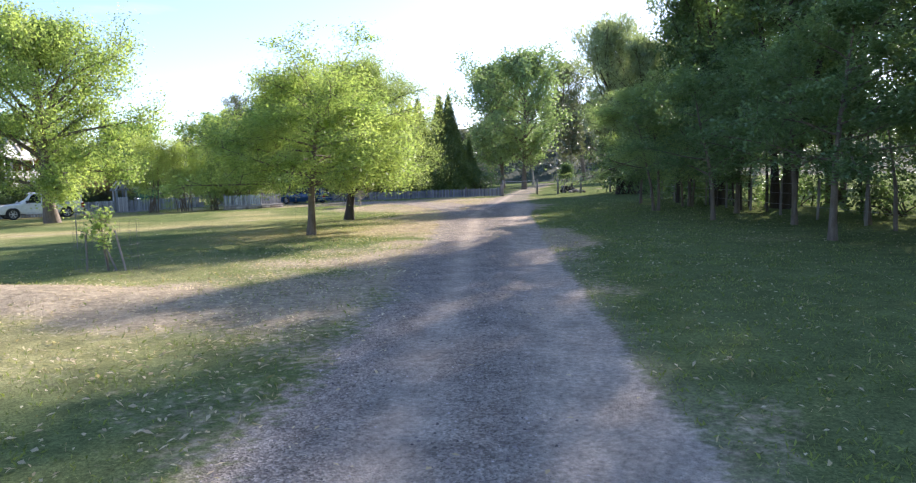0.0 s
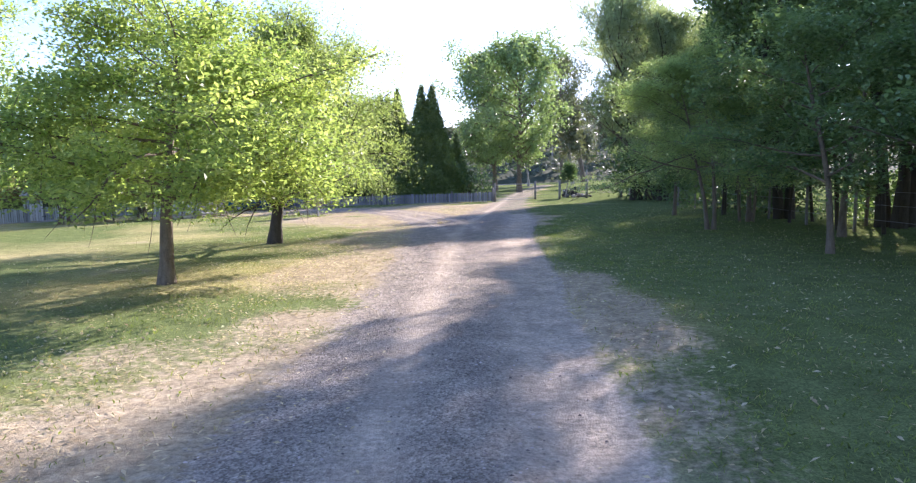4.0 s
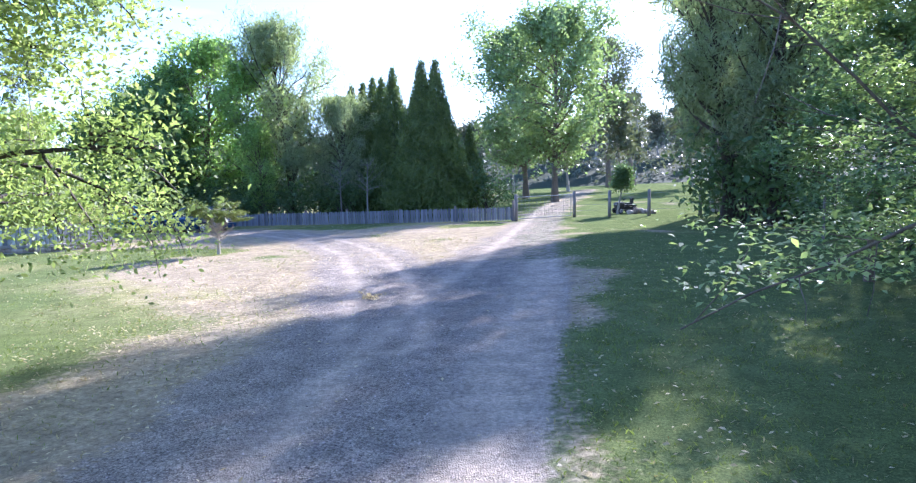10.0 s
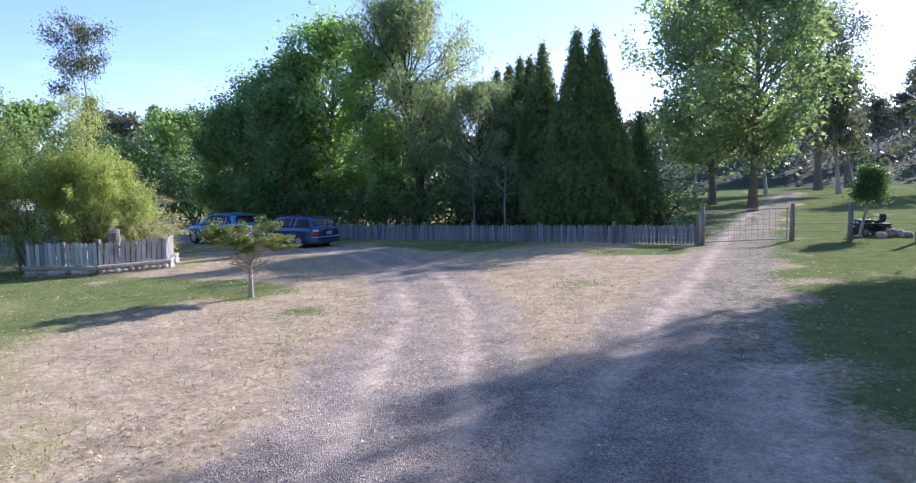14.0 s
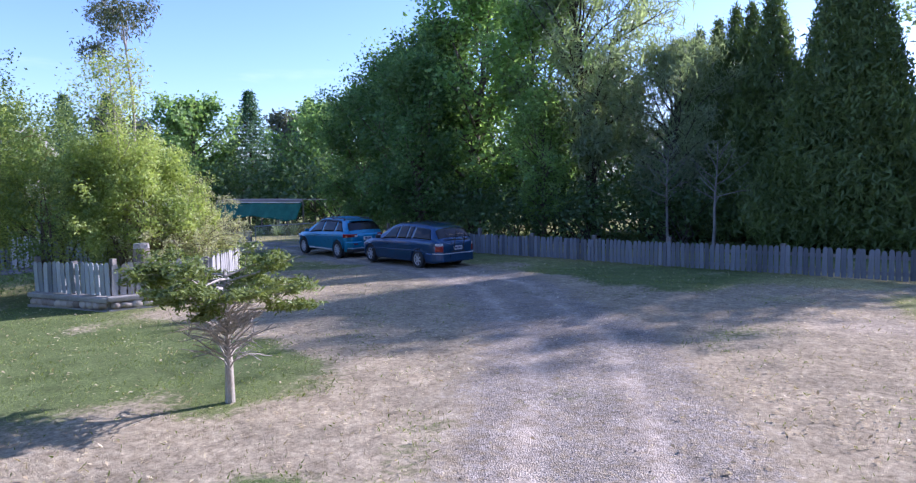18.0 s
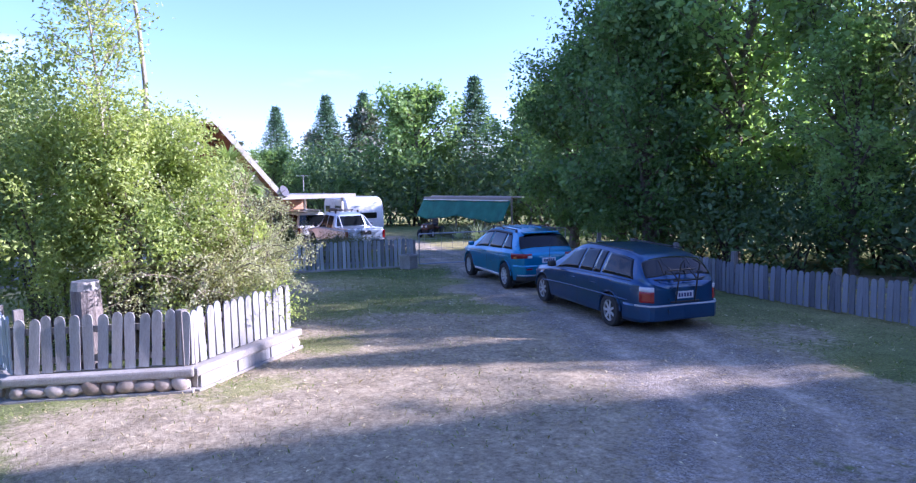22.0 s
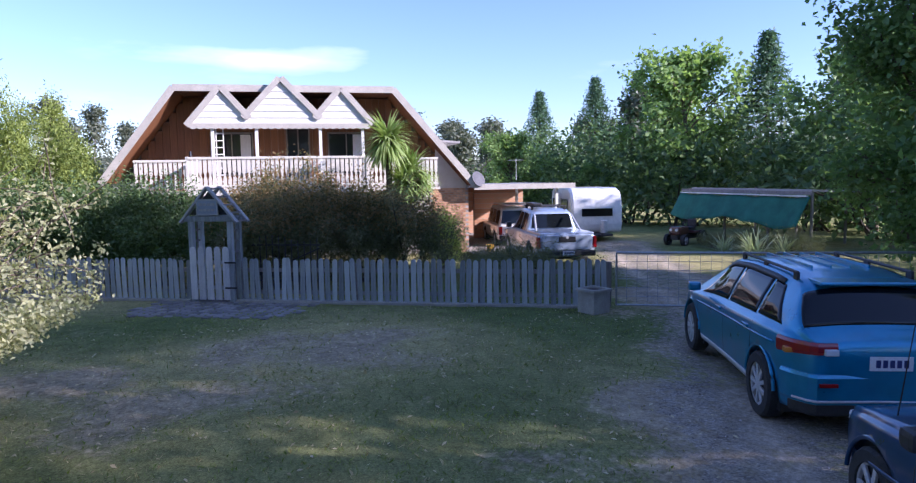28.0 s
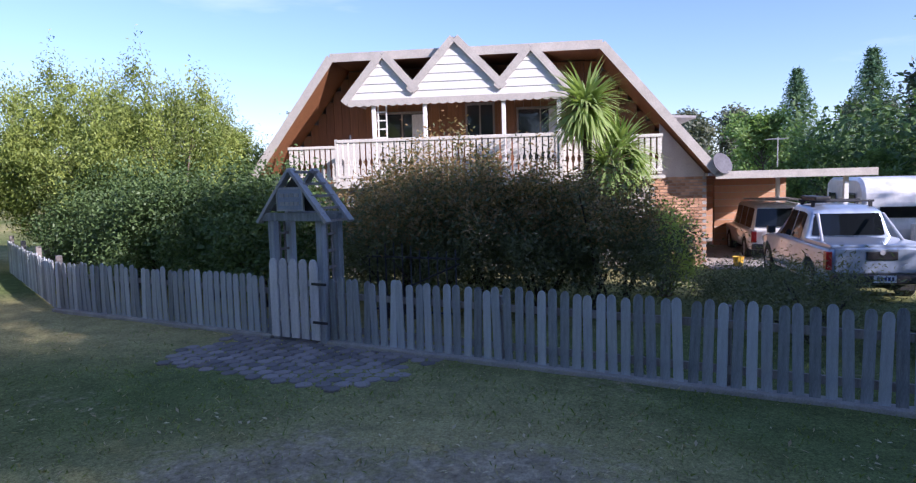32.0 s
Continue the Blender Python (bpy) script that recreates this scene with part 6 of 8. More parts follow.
def paint(name, c, metal=0.5, rough=0.28):
    m, n, l, b = mat(name, rough, metal)
    tc = n.new("ShaderNodeTexCoord")
    d = noise_node(n, l, 5, 5, tc.outputs["Object"])
    l.new(ramped(n, l, d.outputs["Fac"], [(0.3, tuple(0.85 * v for v in c)), (0.75, tuple(min(1, 1.12 * v) for v in c))]), b.inputs["Base Color"])
    r = n.new("ShaderNodeMapRange")
    r.inputs["To Min"].default_value, r.inputs["To Max"].default_value = rough - 0.08, rough + 0.15
    l.new(d.outputs["Fac"], r.inputs["Value"])
    l.new(r.outputs["Result"], b.inputs["Roughness"])
    b.inputs["Coat Weight"].default_value, b.inputs["Coat Roughness"].default_value = 0.8, 0.06
    return m


BLUE = paint("mid_blue_metallic_paint", (0.018, 0.235, 0.42))
NAVY = paint("deep_blue_metallic_paint", (0.007, 0.055, 0.15))
WHITECAR = paint("white_car_paint", (0.75, 0.75, 0.74), 0.0, 0.35)
SILVER = paint("silver_car_paint", (0.44, 0.52, 0.64), 0.55, 0.35)
RUBBER = worn("tyre_rubber", (0.018, 0.018, 0.018), (0.04, 0.04, 0.04), 10, 0.85, 0, 60, 0.3)
ALLOY = worn("alloy_wheel", (0.52, 0.52, 0.53), (0.70, 0.70, 0.71), 12, 0.4, 0.35, 60, 0.05)
TRIMBLACK = worn("black_car_plastic", (0.015, 0.015, 0.016), (0.035, 0.035, 0.036), 10, 0.5, 0, 80, 0.1)
CARGLASS = glassy("tinted_car_glass", (0.008, 0.01, 0.012), 0.05)
CARGLASS.node_tree.nodes["Principled BSDF"].inputs["Specular IOR Level"].default_value = 0.35
REDLENS = glassy("red_lens", (0.26, 0.008, 0.01), 0.12)
CLEARLENS = glassy("clear_lens", (0.65, 0.66, 0.68), 0.1)
AMBERLENS = glassy("amber_lens", (0.6, 0.2, 0.03), 0.12)
PLATE = worn("plate_white", (0.66, 0.67, 0.70), (0.76, 0.77, 0.80), 10, 0.4)
PLATEINK = worn("plate_ink", (0.02, 0.03, 0.12), (0.04, 0.05, 0.18), 10, 0.5)


def wheel(parent, x, y, r, width, spokes, side):
    t = bmesh.new()
    prof = [(r * 0.66, -width / 2), (r * 0.93, -width / 2), (r, -width * 0.36), (r, width * 0.36), (r * 0.93, width / 2), (r * 0.66, width / 2)]
    n = 28
    rings = [[t.verts.new((p * math.cos(6.2832 * i / n), w, p * math.sin(6.2832 * i / n))) for i in range(n)] for p, w in prof]
    for a, b in zip(rings, rings[1:] + rings[:1]):
        for i in range(n):
            t.faces.new([a[i], a[(i + 1) % n], b[(i + 1) % n], b[i]])
    bmesh.ops.recalc_face_normals(t, faces=t.faces)
    w = part("wheel", t, RUBBER, parent, smooth=False)
    w.matrix_basis = pose(x, y, r)
    rim = bmesh.new()
    out = side * width * 0.42
    rod(rim, (0, out * 0.6, 0), (0, out * 0.65, 0), r * 0.68, r * 0.68, 28)
    part("rim_barrel", rim, TRIMBLACK, w)
    ring = bmesh.new()
    rr = [[ring.verts.new((p * math.cos(6.2832 * i / n), q, p * math.sin(6.2832 * i / n))) for i in range(n)] for p, q in ((r * 0.68, out), (r * 0.6, out * 0.96), (r * 0.6, out * 0.5), (r * 0.68, out * 0.5))]
    for a, b in zip(rr, rr[1:] + rr[:1]):
        for i in range(n):
            ring.faces.new([a[i], a[(i + 1) % n], b[(i + 1) % n], b[i]])
    bmesh.ops.recalc_face_normals(ring, faces=ring.faces)
    part("rim", ring, ALLOY, w)
    for k in range(spokes):
        part("spoke", boxed(0.05, r * 0.63, -0.012, 0.012, -r * 0.07, r * 0.07, 0.006, pose(0, out * 0.92, 0, 0, 360 * k / spokes, 0)), ALLOY, w)
    part("hub_cap", rod(bmesh.new(), (0, out * 0.8, 0), (0, out * 1.02, 0), r * 0.2, r * 0.16, 14), ALLOY, w)
    return w


def loft(rings, closed_ends=True):
    bm = bmesh.new()
    rows = [[bm.verts.new(p) for p in r] for r in rings]
    for a, b in zip(rows, rows[1:]):
        m = len(a)
        for i in range(m):
            bm.faces.new([a[i], a[(i + 1) % m], b[(i + 1) % m], b[i]])
    if closed_ends:
        bm.faces.new(rows[0][::-1])
        bm.faces.new(rows[-1])
    bmesh.ops.recalc_face_normals(bm, faces=bm.faces)
    return bm


def car(name, place, turn, label, paint_m, L, W, zsill, belt, plan, roof, cabin, roof_w, axles, r, spokes, windows, glass_front, glass_rear, arch=1.18, group="parked vehicles", tail_bulge=0.0):
    """A car, x forward from its middle, y to its left. belt, plan, roof: (x, value) curves of shoulder height, half width and roof height."""
    t = thing(name, place, label, "car", group, turn, 1)
    f = lambda c, x: float(np.interp(x, [p[0] for p in c], [p[1] for p in c]))
    xs = np.unique(np.concatenate([np.linspace(-L / 2, L / 2, 61)] + [a + np.linspace(-r * arch, r * arch, 15) for a in axles]))
    rings = []
    for x in xs:
        hw, zb = f(plan, x), f(belt, x)
        e = min(1.0, (L / 2 - abs(x)) / 0.22)
        e = 1 - (1 - max(0, e)) ** 2
        lo = zsill + 0.1 * (1 - e)
        half = [(0.0, lo), (hw * 0.55, lo), (hw * 0.86, lo), (hw * 0.965, lo + 0.03), (hw * 0.985, lo + 0.12), (hw * 0.995, lo + 0.22)]
        half += [(hw * (1.0 - 0.02 * abs(q - 0.3)), lo + 0.22 + (zb - lo - 0.22) * q) for q in (0.2, 0.4, 0.6, 0.8, 0.93)]
        half += [(hw * 0.955, zb - 0.008), (hw * 0.90, zb), (hw * 0.6, zb + 0.02), (hw * 0.3, zb + 0.03), (0.0, zb + 0.032)]
        pts = []
        for y, z in half:
            if abs(y) > hw * 0.7:
                for a in axles:
                    d = math.hypot(x - a, z - r)
                    if d < r * arch:
                        k = r * arch / max(d, 1e-4)
                        nz = r + (z - r) * k if z > r else z
                        want = r + math.sqrt(max(0.0, (r * arch) ** 2 - (x - a) ** 2))
                        z = max(z, min(want, zb - 0.05))
            pts.append((y, z))
        rings.append([(x, y, z) for y, z in pts] + [(x, -y, z) for y, z in pts[-2:0:-1]])
    body = part("body", loft(rings), paint_m, t, smooth=True)
    # dark arch linings
    for a in axles:
        for s in (-1, 1):
            part("arch_lining", boxed(a - r * 1.12, a + r * 1.12, s * f(plan, a) * 0.45, s * f(plan, a) * 0.90, r * 0.5, r * 2.1), TRIMBLACK, body)
            wheel(t, a, s * (f(plan, a) - 0.10), r, 0.20, spokes, s)
    # cabin
    cx = np.linspace(cabin[0], cabin[1], 41)
    rings = []
    for x in cx:
        zb, zr = f(belt, x) - 0.02, f(roof, x)
        wb = f(plan, x) * 0.93
        wt = wb + (roof_w - wb) * min(1, max(0.0, (zr - zb) / 0.5))
        half = [(0.0, zb), (wb, zb)] + [(wb + (wt - wb) * q, zb + (zr - 0.05 - zb) * q) for q in (0.33, 0.66, 1.0)] + [(wt * 0.93, zr - 0.012), (wt * 0.6, zr + 0.012), (0, zr + 0.02)]
        rings.append([(x, y, z) for y, z in half] + [(x, -y, z) for y, z in half[-2:0:-1]])
    cab = part("cabin", loft(rings), paint_m, t, smooth=True)

    def side_point(x, q, s):
        zb, zr = f(belt, x) - 0.02, f(roof, x)
        wb = f(plan, x) * 0.93
        wt = wb + (roof_w - wb) * min(1, max(0.0, (zr - zb) / 0.5))
        return Vector((x, s * (wb + (wt - wb) * q + 0.006), zb + (zr - 0.05 - zb) * q))

    for (b0, b1, t0, t1) in windows:
        for s in (-1, 1):
            bm = bmesh.new()
            n = 8
            g = [[bm.verts.new(side_point(b0 + (t0 - b0) * q + (b1 + (t1 - b1) * q - b0 - (t0 - b0) * q) * i / n, 0.08 + 0.82 * q, s)) for i in range(n + 1)] for q in (0, 0.25, 0.5, 0.75, 1)]
            for a, b in zip(g, g[1:]):
                for i in range(n):
                    bm.faces.new([a[i], a[i + 1], b[i + 1], b[i]])
            bmesh.ops.recalc_face_normals(bm, faces=bm.faces)
            part("side_window", bm, CARGLASS, cab)
    for nm, (x0, z0, w0, x1, z1, w1) in (("windscreen", glass_front), ("rear_window", glass_rear)):
        bm = bmesh.new()
        sg_ = 1 if nm == "windscreen" else -1
        g = []
        for k in range(7):
            q = k / 6
            g.append([bm.verts.new((x0 + (x1 - x0) * q + sg_ * (0.035 - 0.05 * (i / 4 - 1) ** 2), (w0 + (w1 - w0) * q) * (i / 4 - 1), z0 + (z1 - z0) * q)) for i in range(9)])
        for a, b in zip(g, g[1:]):
            for i in range(8):
                bm.faces.new([a[i], a[i + 1], b[i + 1], b[i]])
        bmesh.ops.recalc_face_normals(bm, faces=bm.faces)
        gl = part(nm, bm, CARGLASS, cab)
        gl.modifiers.new("thick", "SOLIDIFY").thickness = 0.008
    return t, body, cab


def plate(parent, x, z, w=0.37):
    p = part("number_plate", boxed(x - 0.012, x, -w / 2, w / 2, z - 0.065, z + 0.065, 0.003), PLATE, parent, "white plate with dark blue bars")
    for k in range(5):
        part("plate_bar", boxed(x - 0.016, x - 0.0125, -w / 2 + 0.04 + 0.06 * k, -w / 2 + 0.08 + 0.06 * k, z - 0.035, z + 0.035), PLATEINK, p)


def heading(fx, fy):
    return math.degrees(math.atan2(fy, fx))


def place_car(rear_left, front_left, track_half, rear_axle_x):
    """Pose of a car's middle from its two left wheels."""
    a, b = Vector(rear_left), Vector(front_left)
    u = (b - a).normalized()
    right = Vector((u.y, -u.x))
    c = a + (right * track_half - u * rear_axle_x) / U
    return (c.x, c.y, gz(c.x, c.y)), math.degrees(math.atan2(u.y, u.x))


def curve(points):
    """A softened line through (x, value) points."""
    px, pv = [p[0] for p in points], [p[1] for p in points]
    return lambda x: float(np.mean(np.interp([x - 0.07, x - 0.035, x, x + 0.035, x + 0.07], px, pv)))


def shell_car(name, place, turn, label, paint_m, L, sill, belt, plan, roof, roof_w, axles, r, spokes, arch=1.2):
    """A car whose body, glass and lamps all lie on one curved skin; x forward from its middle, y to its left."""
    t = thing(name, place, label, "car", "parked vehicles", turn, 1)
    belt, plan, roof = curve(belt), curve(plan), curve(roof)

    def half(x):
        w, zb = plan(x), belt(x)
        h = max(roof(x) - zb, 0.03)
        end = max(0.0, 1 - (L / 2 - abs(x)) / 0.3)
        lo = sill + 0.13 * end * end
        pts = [(0.0, lo), (w * 0.6, lo), (w * 0.88, lo)]
        for q, k in ((0.0, 0.955), (0.08, 0.975), (0.2, 0.985), (0.34, 0.992), (0.5, 1.0), (0.66, 1.003), (0.8, 0.998), (0.92, 0.982), (1.0, 0.962)):
            pts.append((w * k, lo + 0.02 + (zb - lo - 0.02) * q))
        wb = w * 0.945
        wt = wb - (wb - roof_w) * min(1.0, h / 0.48)
        edge = 0.06 * min(1.0, h / 0.3)
        for q in (0.0, 0.25, 0.5, 0.75, 1.0):
            pts.append((wb + (wt - wb) * q + 0.03 * math.sin(math.pi * q) * min(1.0, h), zb + 0.005 + (h - edge) * q))
        pts += [(wt - 0.03, zb + h - edge * 0.35), (wt * 0.82, zb + h), (wt * 0.5, zb + h + 0.018), (0.0, zb + h + 0.024)]
        return pts

    def at(x, v, side):
        p = half(x)
        i = min(len(p) - 2, int(v))
        q = v - i
        return Vector((x, side * (p[i][0] + (p[i + 1][0] - p[i][0]) * q), p[i][1] + (p[i + 1][1] - p[i][1]) * q))

    xs = np.unique(np.concatenate([np.linspace(-L / 2, L / 2, 71)] + [a + np.linspace(-r * arch, r * arch, 21) for a in axles]).round(4))
    rings = []
    for x in xs:
        pts = []
        for y, z in half(x):
            if y > plan(x) * 0.7:
                for a in axles:
                    if abs(x - a) < r * arch:
                        z = max(z, min(r + math.sqrt((r * arch) ** 2 - (x - a) ** 2), belt(x) - 0.05))
            pts.append((y, z))
        rings.append([(x, y, z) for y, z in pts] + [(x, -y, z) for y, z in pts[-2:0:-1]])
    for sgn, ring in ((-1, rings[0]), (1, rings[-1])):   # bulging ends
        mz = sum(p[2] for p in ring) / len(ring)
        more = [[(ring[0][0] + sgn * d, p[1] * k, mz + (p[2] - mz) * k) for p in ring] for d, k in ((0.025, 0.93), (0.045, 0.7), (0.05, 0.3))]
        rings = more[::-1] + rings if sgn < 0 else rings + more
    body = part("body", loft(rings), paint_m, t, smooth=True)
    for a in axles:
        for sd in (-1, 1):
            part("arch_lining", boxed(a - r * 1.12, a + r * 1.12, sd * plan(a) * 0.45, sd * plan(a) * 0.90, r * 0.5, r * 2.1), TRIMBLACK, body)
            arc = [(a + r * arch * math.cos(k), sd * (plan(a) * 0.985), r + r * arch * math.sin(k)) for k in np.linspace(0.12, math.pi - 0.12, 23)]
            quads("arch_lip", *tubes([(np.array(arc), np.full(23, 0.018))], 8), paint_m, body, smooth=True)
            wheel(t, a, sd * (plan(a) - 0.09), r, 0.20, spokes, sd)

    def skin(nm, corners, v0, v1, material, parent, out=0.006, label="", n=12, m=6, both=False):
        """A piece of the skin: (x at v0 rear, front, x at v1 rear, front); both=True: across the car over the top."""
        b0, b1, t0, t1 = corners
        for sd in ((1,) if both else (-1, 1)):
            bm = bmesh.new()
            vs = [v0 + (v1 - v0) * k / m for k in range(m + 1)]
            cols = [(v, 1) for v in vs] + ([(v, -1) for v in vs[-2::-1]] if both else [])
            g = []
            for v, e in cols:
                q = (v - v0) / (v1 - v0)
                lo, hi = b0 + (t0 - b0) * q, b1 + (t1 - b1) * q
                row = []
                for k in range(n + 1):
                    x = lo + (hi - lo) * k / n
                    s1 = e if both else sd
                    p = at(x, v, s1)
                    nrm = (at(x + 0.01, v, s1) - at(x - 0.01, v, s1)).cross(at(x, min(20, v + 0.1), s1) - at(x, max(0, v - 0.1), s1))
                    nrm = (-nrm if nrm.dot(p - Vector((x, 0, 0.75))) < 0 else nrm).normalized() if nrm.length > 1e-9 else Vector((0, 0, 1))
                    row.append(bm.verts.new(p + nrm * out))
                g.append(row)
            for a, b in zip(g, g[1:]):
                for k in range(n):
                    bm.faces.new([a[k], a[k + 1], b[k + 1], b[k]])
            bmesh.ops.recalc_face_normals(bm, faces=bm.faces)
            part(nm, bm, material, parent, label, smooth=True).modifiers.new("thick", "SOLIDIFY").thickness = 0.01

    def wrap(nm, x_side, y_back, z0, z1, out, material, parent, label="", sides=(-1, 1), slope=0.0):
        """A strip that runs from the flank round the rear corner; y_back=0: right across the tail."""
        def line(sd):
            flank = [(x, sd * plan(x)) for x in np.linspace(x_side, -L / 2, 12)]
            tail = [(-L / 2 - 0.03 * (1 - k) - 0.012, sd * plan(-L / 2) * (1 - k * 1.0)) for k in np.linspace(0.08, 1, 12)]
            return flank + [(x, y) for x, y in tail if abs(y) >= y_back - 1e-6]
        runs = [line(1) + line(-1)[::-1][1:]] if y_back == 0 else [line(sd) for sd in sides]
        for run in runs:
            p = np.array(run)
            d = np.gradient(p, axis=0)
            nrm = np.stack([d[:, 1], -d[:, 0]], 1)
            nrm /= np.linalg.norm(nrm, axis=1)[:, None] + 1e-9
            mid = np.array([x_side + 0.6, 0.0])
            nrm *= np.sign(np.sum(nrm * (p - mid), 1))[:, None]
            far = np.linspace(0, 1, len(p)) if y_back else np.abs(np.linspace(-1, 1, len(p)))
            rings = []
            for (x, y), (nx_, ny_), q in zip(p, nrm, far):
                zt, zl = z1, z0 + slope * (q if y_back else 0)
                e = min(0.03, (zt - zl) * 0.3)
                rings.append([(x + nx_ * o, y + ny_ * o, z) for o, z in ((-0.05, zl), (out - e * 0.4, zl), (out, zl + e), (out, zt - e), (out - e * 0.4, zt), (-0.05, zt))])
            part(nm, loft(rings), material, parent, label, smooth=False)

    return t, body, skin, wrap, half


# mid-blue compact SUV
pl, tn = place_car((-14.82, 50.70), (-16.95, 51.35), 0.78, -1.38)
suv, body, skin, wrap, half = shell_car("compact_suv", pl, tn, "bright blue compact SUV parked on the drive, tail outward", BLUE, 4.24, 0.25,
    [(-2.12, 0.92), (-1.9, 0.99), (-1.2, 0.97), (0.2, 0.91), (1.0, 0.88), (1.7, 0.81), (2.0, 0.71), (2.12, 0.63)],
    [(-2.12, 0.66), (-2.02, 0.77), (-1.8, 0.845), (-1.38, 0.885), (0.0, 0.865), (1.29, 0.885), (1.75, 0.83), (2.0, 0.7), (2.12, 0.55)],
    [(-2.12, 0.94), (-2.0, 1.03), (-1.74, 1.38), (-1.55, 1.44), (-1.1, 1.485), (-0.3, 1.5), (0.25, 1.46), (0.5, 1.39), (1.25, 0.94), (1.8, 0.85), (2.12, 0.67)],
    0.575, (-1.38, 1.29), 0.335, 9)
skin("side_window", (-1.72, -1.14, -1.36, -1.12), 12.5, 15.6, CARGLASS, body, n=6)
skin("side_window", (-1.08, -0.16, -1.06, -0.2), 12.4, 15.7, CARGLASS, body)
skin("side_window", (-0.09, 0.92, -0.13, 0.42), 12.4, 15.7, CARGLASS, body)
skin("window_visor", (-1.3, 0.5, -1.3, 0.42), 15.55, 16.0, TRIMBLACK, body, 0.012, "dark weather shield over the windows", m=2)
skin("windscreen", (0.56, 1.16, 0.56, 1.16), 17.2, 20, CARGLASS, body, both=True)
skin("rear_window", (-1.98, -1.74, -1.98, -1.72), 16.6, 20, CARGLASS, body, both=True, n=8)
for x in (-0.12, -1.12, 0.98):
    skin("door_seam", (x - 0.004, x + 0.004, x - 0.004, x + 0.004), 4, 12, TRIMBLACK, body, 0.001, n=1, m=10)
skin("crease", (-1.7, 1.1, -1.7, 1.1), 9.0, 9.25, BLUE, body, 0.010, n=20, m=2)
skin("sill_strip", (-0.95, 0.85, -0.95, 0.85), 3.2, 4.3, ALLOY, body, 0.008, m=2)
wrap("rear_bumper", -1.86, 0, 0.38, 0.66, 0.03, BLUE, body)
wrap("bumper_insert", -1.95, 0, 0.27, 0.4, 0.012, TRIMBLACK, body)
wrap("bumper_strip", -2.0, 0, 0.405, 0.425, 0.036, ALLOY, body, "silver line across the bumper")
wrap("tail_lamp", -1.78, 0.42, 0.80, 0.95, 0.016, REDLENS, body, "red wrap-round tail lamp", slope=0.05)
for sd in (-1, 1):
    part("indicator_lens", boxed(-1.99, -1.9, sd * 0.74, sd * 0.85, 0.82, 0.87, 0.01), AMBERLENS, body)
    part("reversing_lens", boxed(-2.2, -2.12, sd * 0.46, sd * 0.58, 0.84, 0.90, 0.01), CLEARLENS, body)
    part("reflector", boxed(-2.205, -2.15, sd * 0.46, sd * 0.62, 0.55, 0.585, 0.004), REDLENS, body)
    rl = part("roof_rail", rod(bmesh.new(), (-1.45, sd * 0.54, 1.5), (0.15, sd * 0.54, 1.52), 0.017), TRIMBLACK, body)
    for x in (-1.42, -0.6, 0.12):
        part("rail_foot", boxed(x - 0.05, x + 0.05, sd * 0.54 - 0.014, sd * 0.54 + 0.014, 1.42, 1.505, 0.005), TRIMBLACK, rl)
    part("door_mirror", boxed(0.74, 0.88, sd * 0.89, sd * 1.05, 0.94, 1.06, 0.04), BLUE, body)
    part("head_lamp", boxed(1.7, 1.98, sd * 0.5, sd * 0.76, 0.68, 0.8, 0.04), CLEARLENS, body)
    for x in (-0.95, 0.02):
        part("door_handle", boxed(x - 0.09, x + 0.09, sd * 0.865, sd * 0.895, 0.85, 0.88, 0.01), BLUE, body)
for k in range(4):
    part("roof_rib", boxed(-1.15, 0.1, -0.3 + 0.19 * k, -0.28 + 0.19 * k, 1.49, 1.532, 0.004), BLUE, body)
part("rear_spoiler", boxed(-1.80, -1.5, -0.47, 0.47, 1.415, 1.455, 0.018), BLUE, body)
part("tow_bar", boxed(-2.32, -2.1, -0.03, 0.03, 0.3, 0.36), TRIMBLACK, body)
part("tow_hitch", boxed(-2.35, -2.31, -0.045, 0.045, 0.285, 0.375, 0.005), ALLOY, body)
plate(body, -2.17, 0.77)

# deep-blue station wagon
K = 0.94
pl, tn = place_car((-10.62, 49.25), (-12.80, 49.93), 0.79 * K, -1.42 * K)
wag, body, skin, wrap, half = shell_car("station_wagon", pl, tn, "dark blue station wagon with a bicycle rack on the tailgate", NAVY, 4.9, 0.20,
    [(-2.45, 0.88), (-2.2, 0.95), (-1.4, 0.96), (0.4, 0.91), (1.1, 0.87), (1.8, 0.78), (2.2, 0.68), (2.45, 0.55)],
    [(-2.45, 0.66), (-2.36, 0.77), (-2.1, 0.855), (-1.5, 0.905), (0.0, 0.9), (1.4, 0.9), (1.9, 0.85), (2.2, 0.74), (2.45, 0.5)],
    [(-2.45, 0.93), (-2.34, 1.02), (-2.1, 1.33), (-1.95, 1.4), (-1.5, 1.46), (-0.5, 1.495), (0.1, 1.46), (0.38, 1.39), (1.2, 0.92), (1.8, 0.83), (2.25, 0.71), (2.45, 0.57)],
    0.60, (-1.42, 1.52), 0.315, 7)
skin("side_window", (-2.08, -1.06, -1.86, -1.06), 12.4, 15.7, CARGLASS, body)
skin("side_window", (-0.98, -0.72, -0.98, -0.72), 12.3, 15.8, CARGLASS, body, n=4)
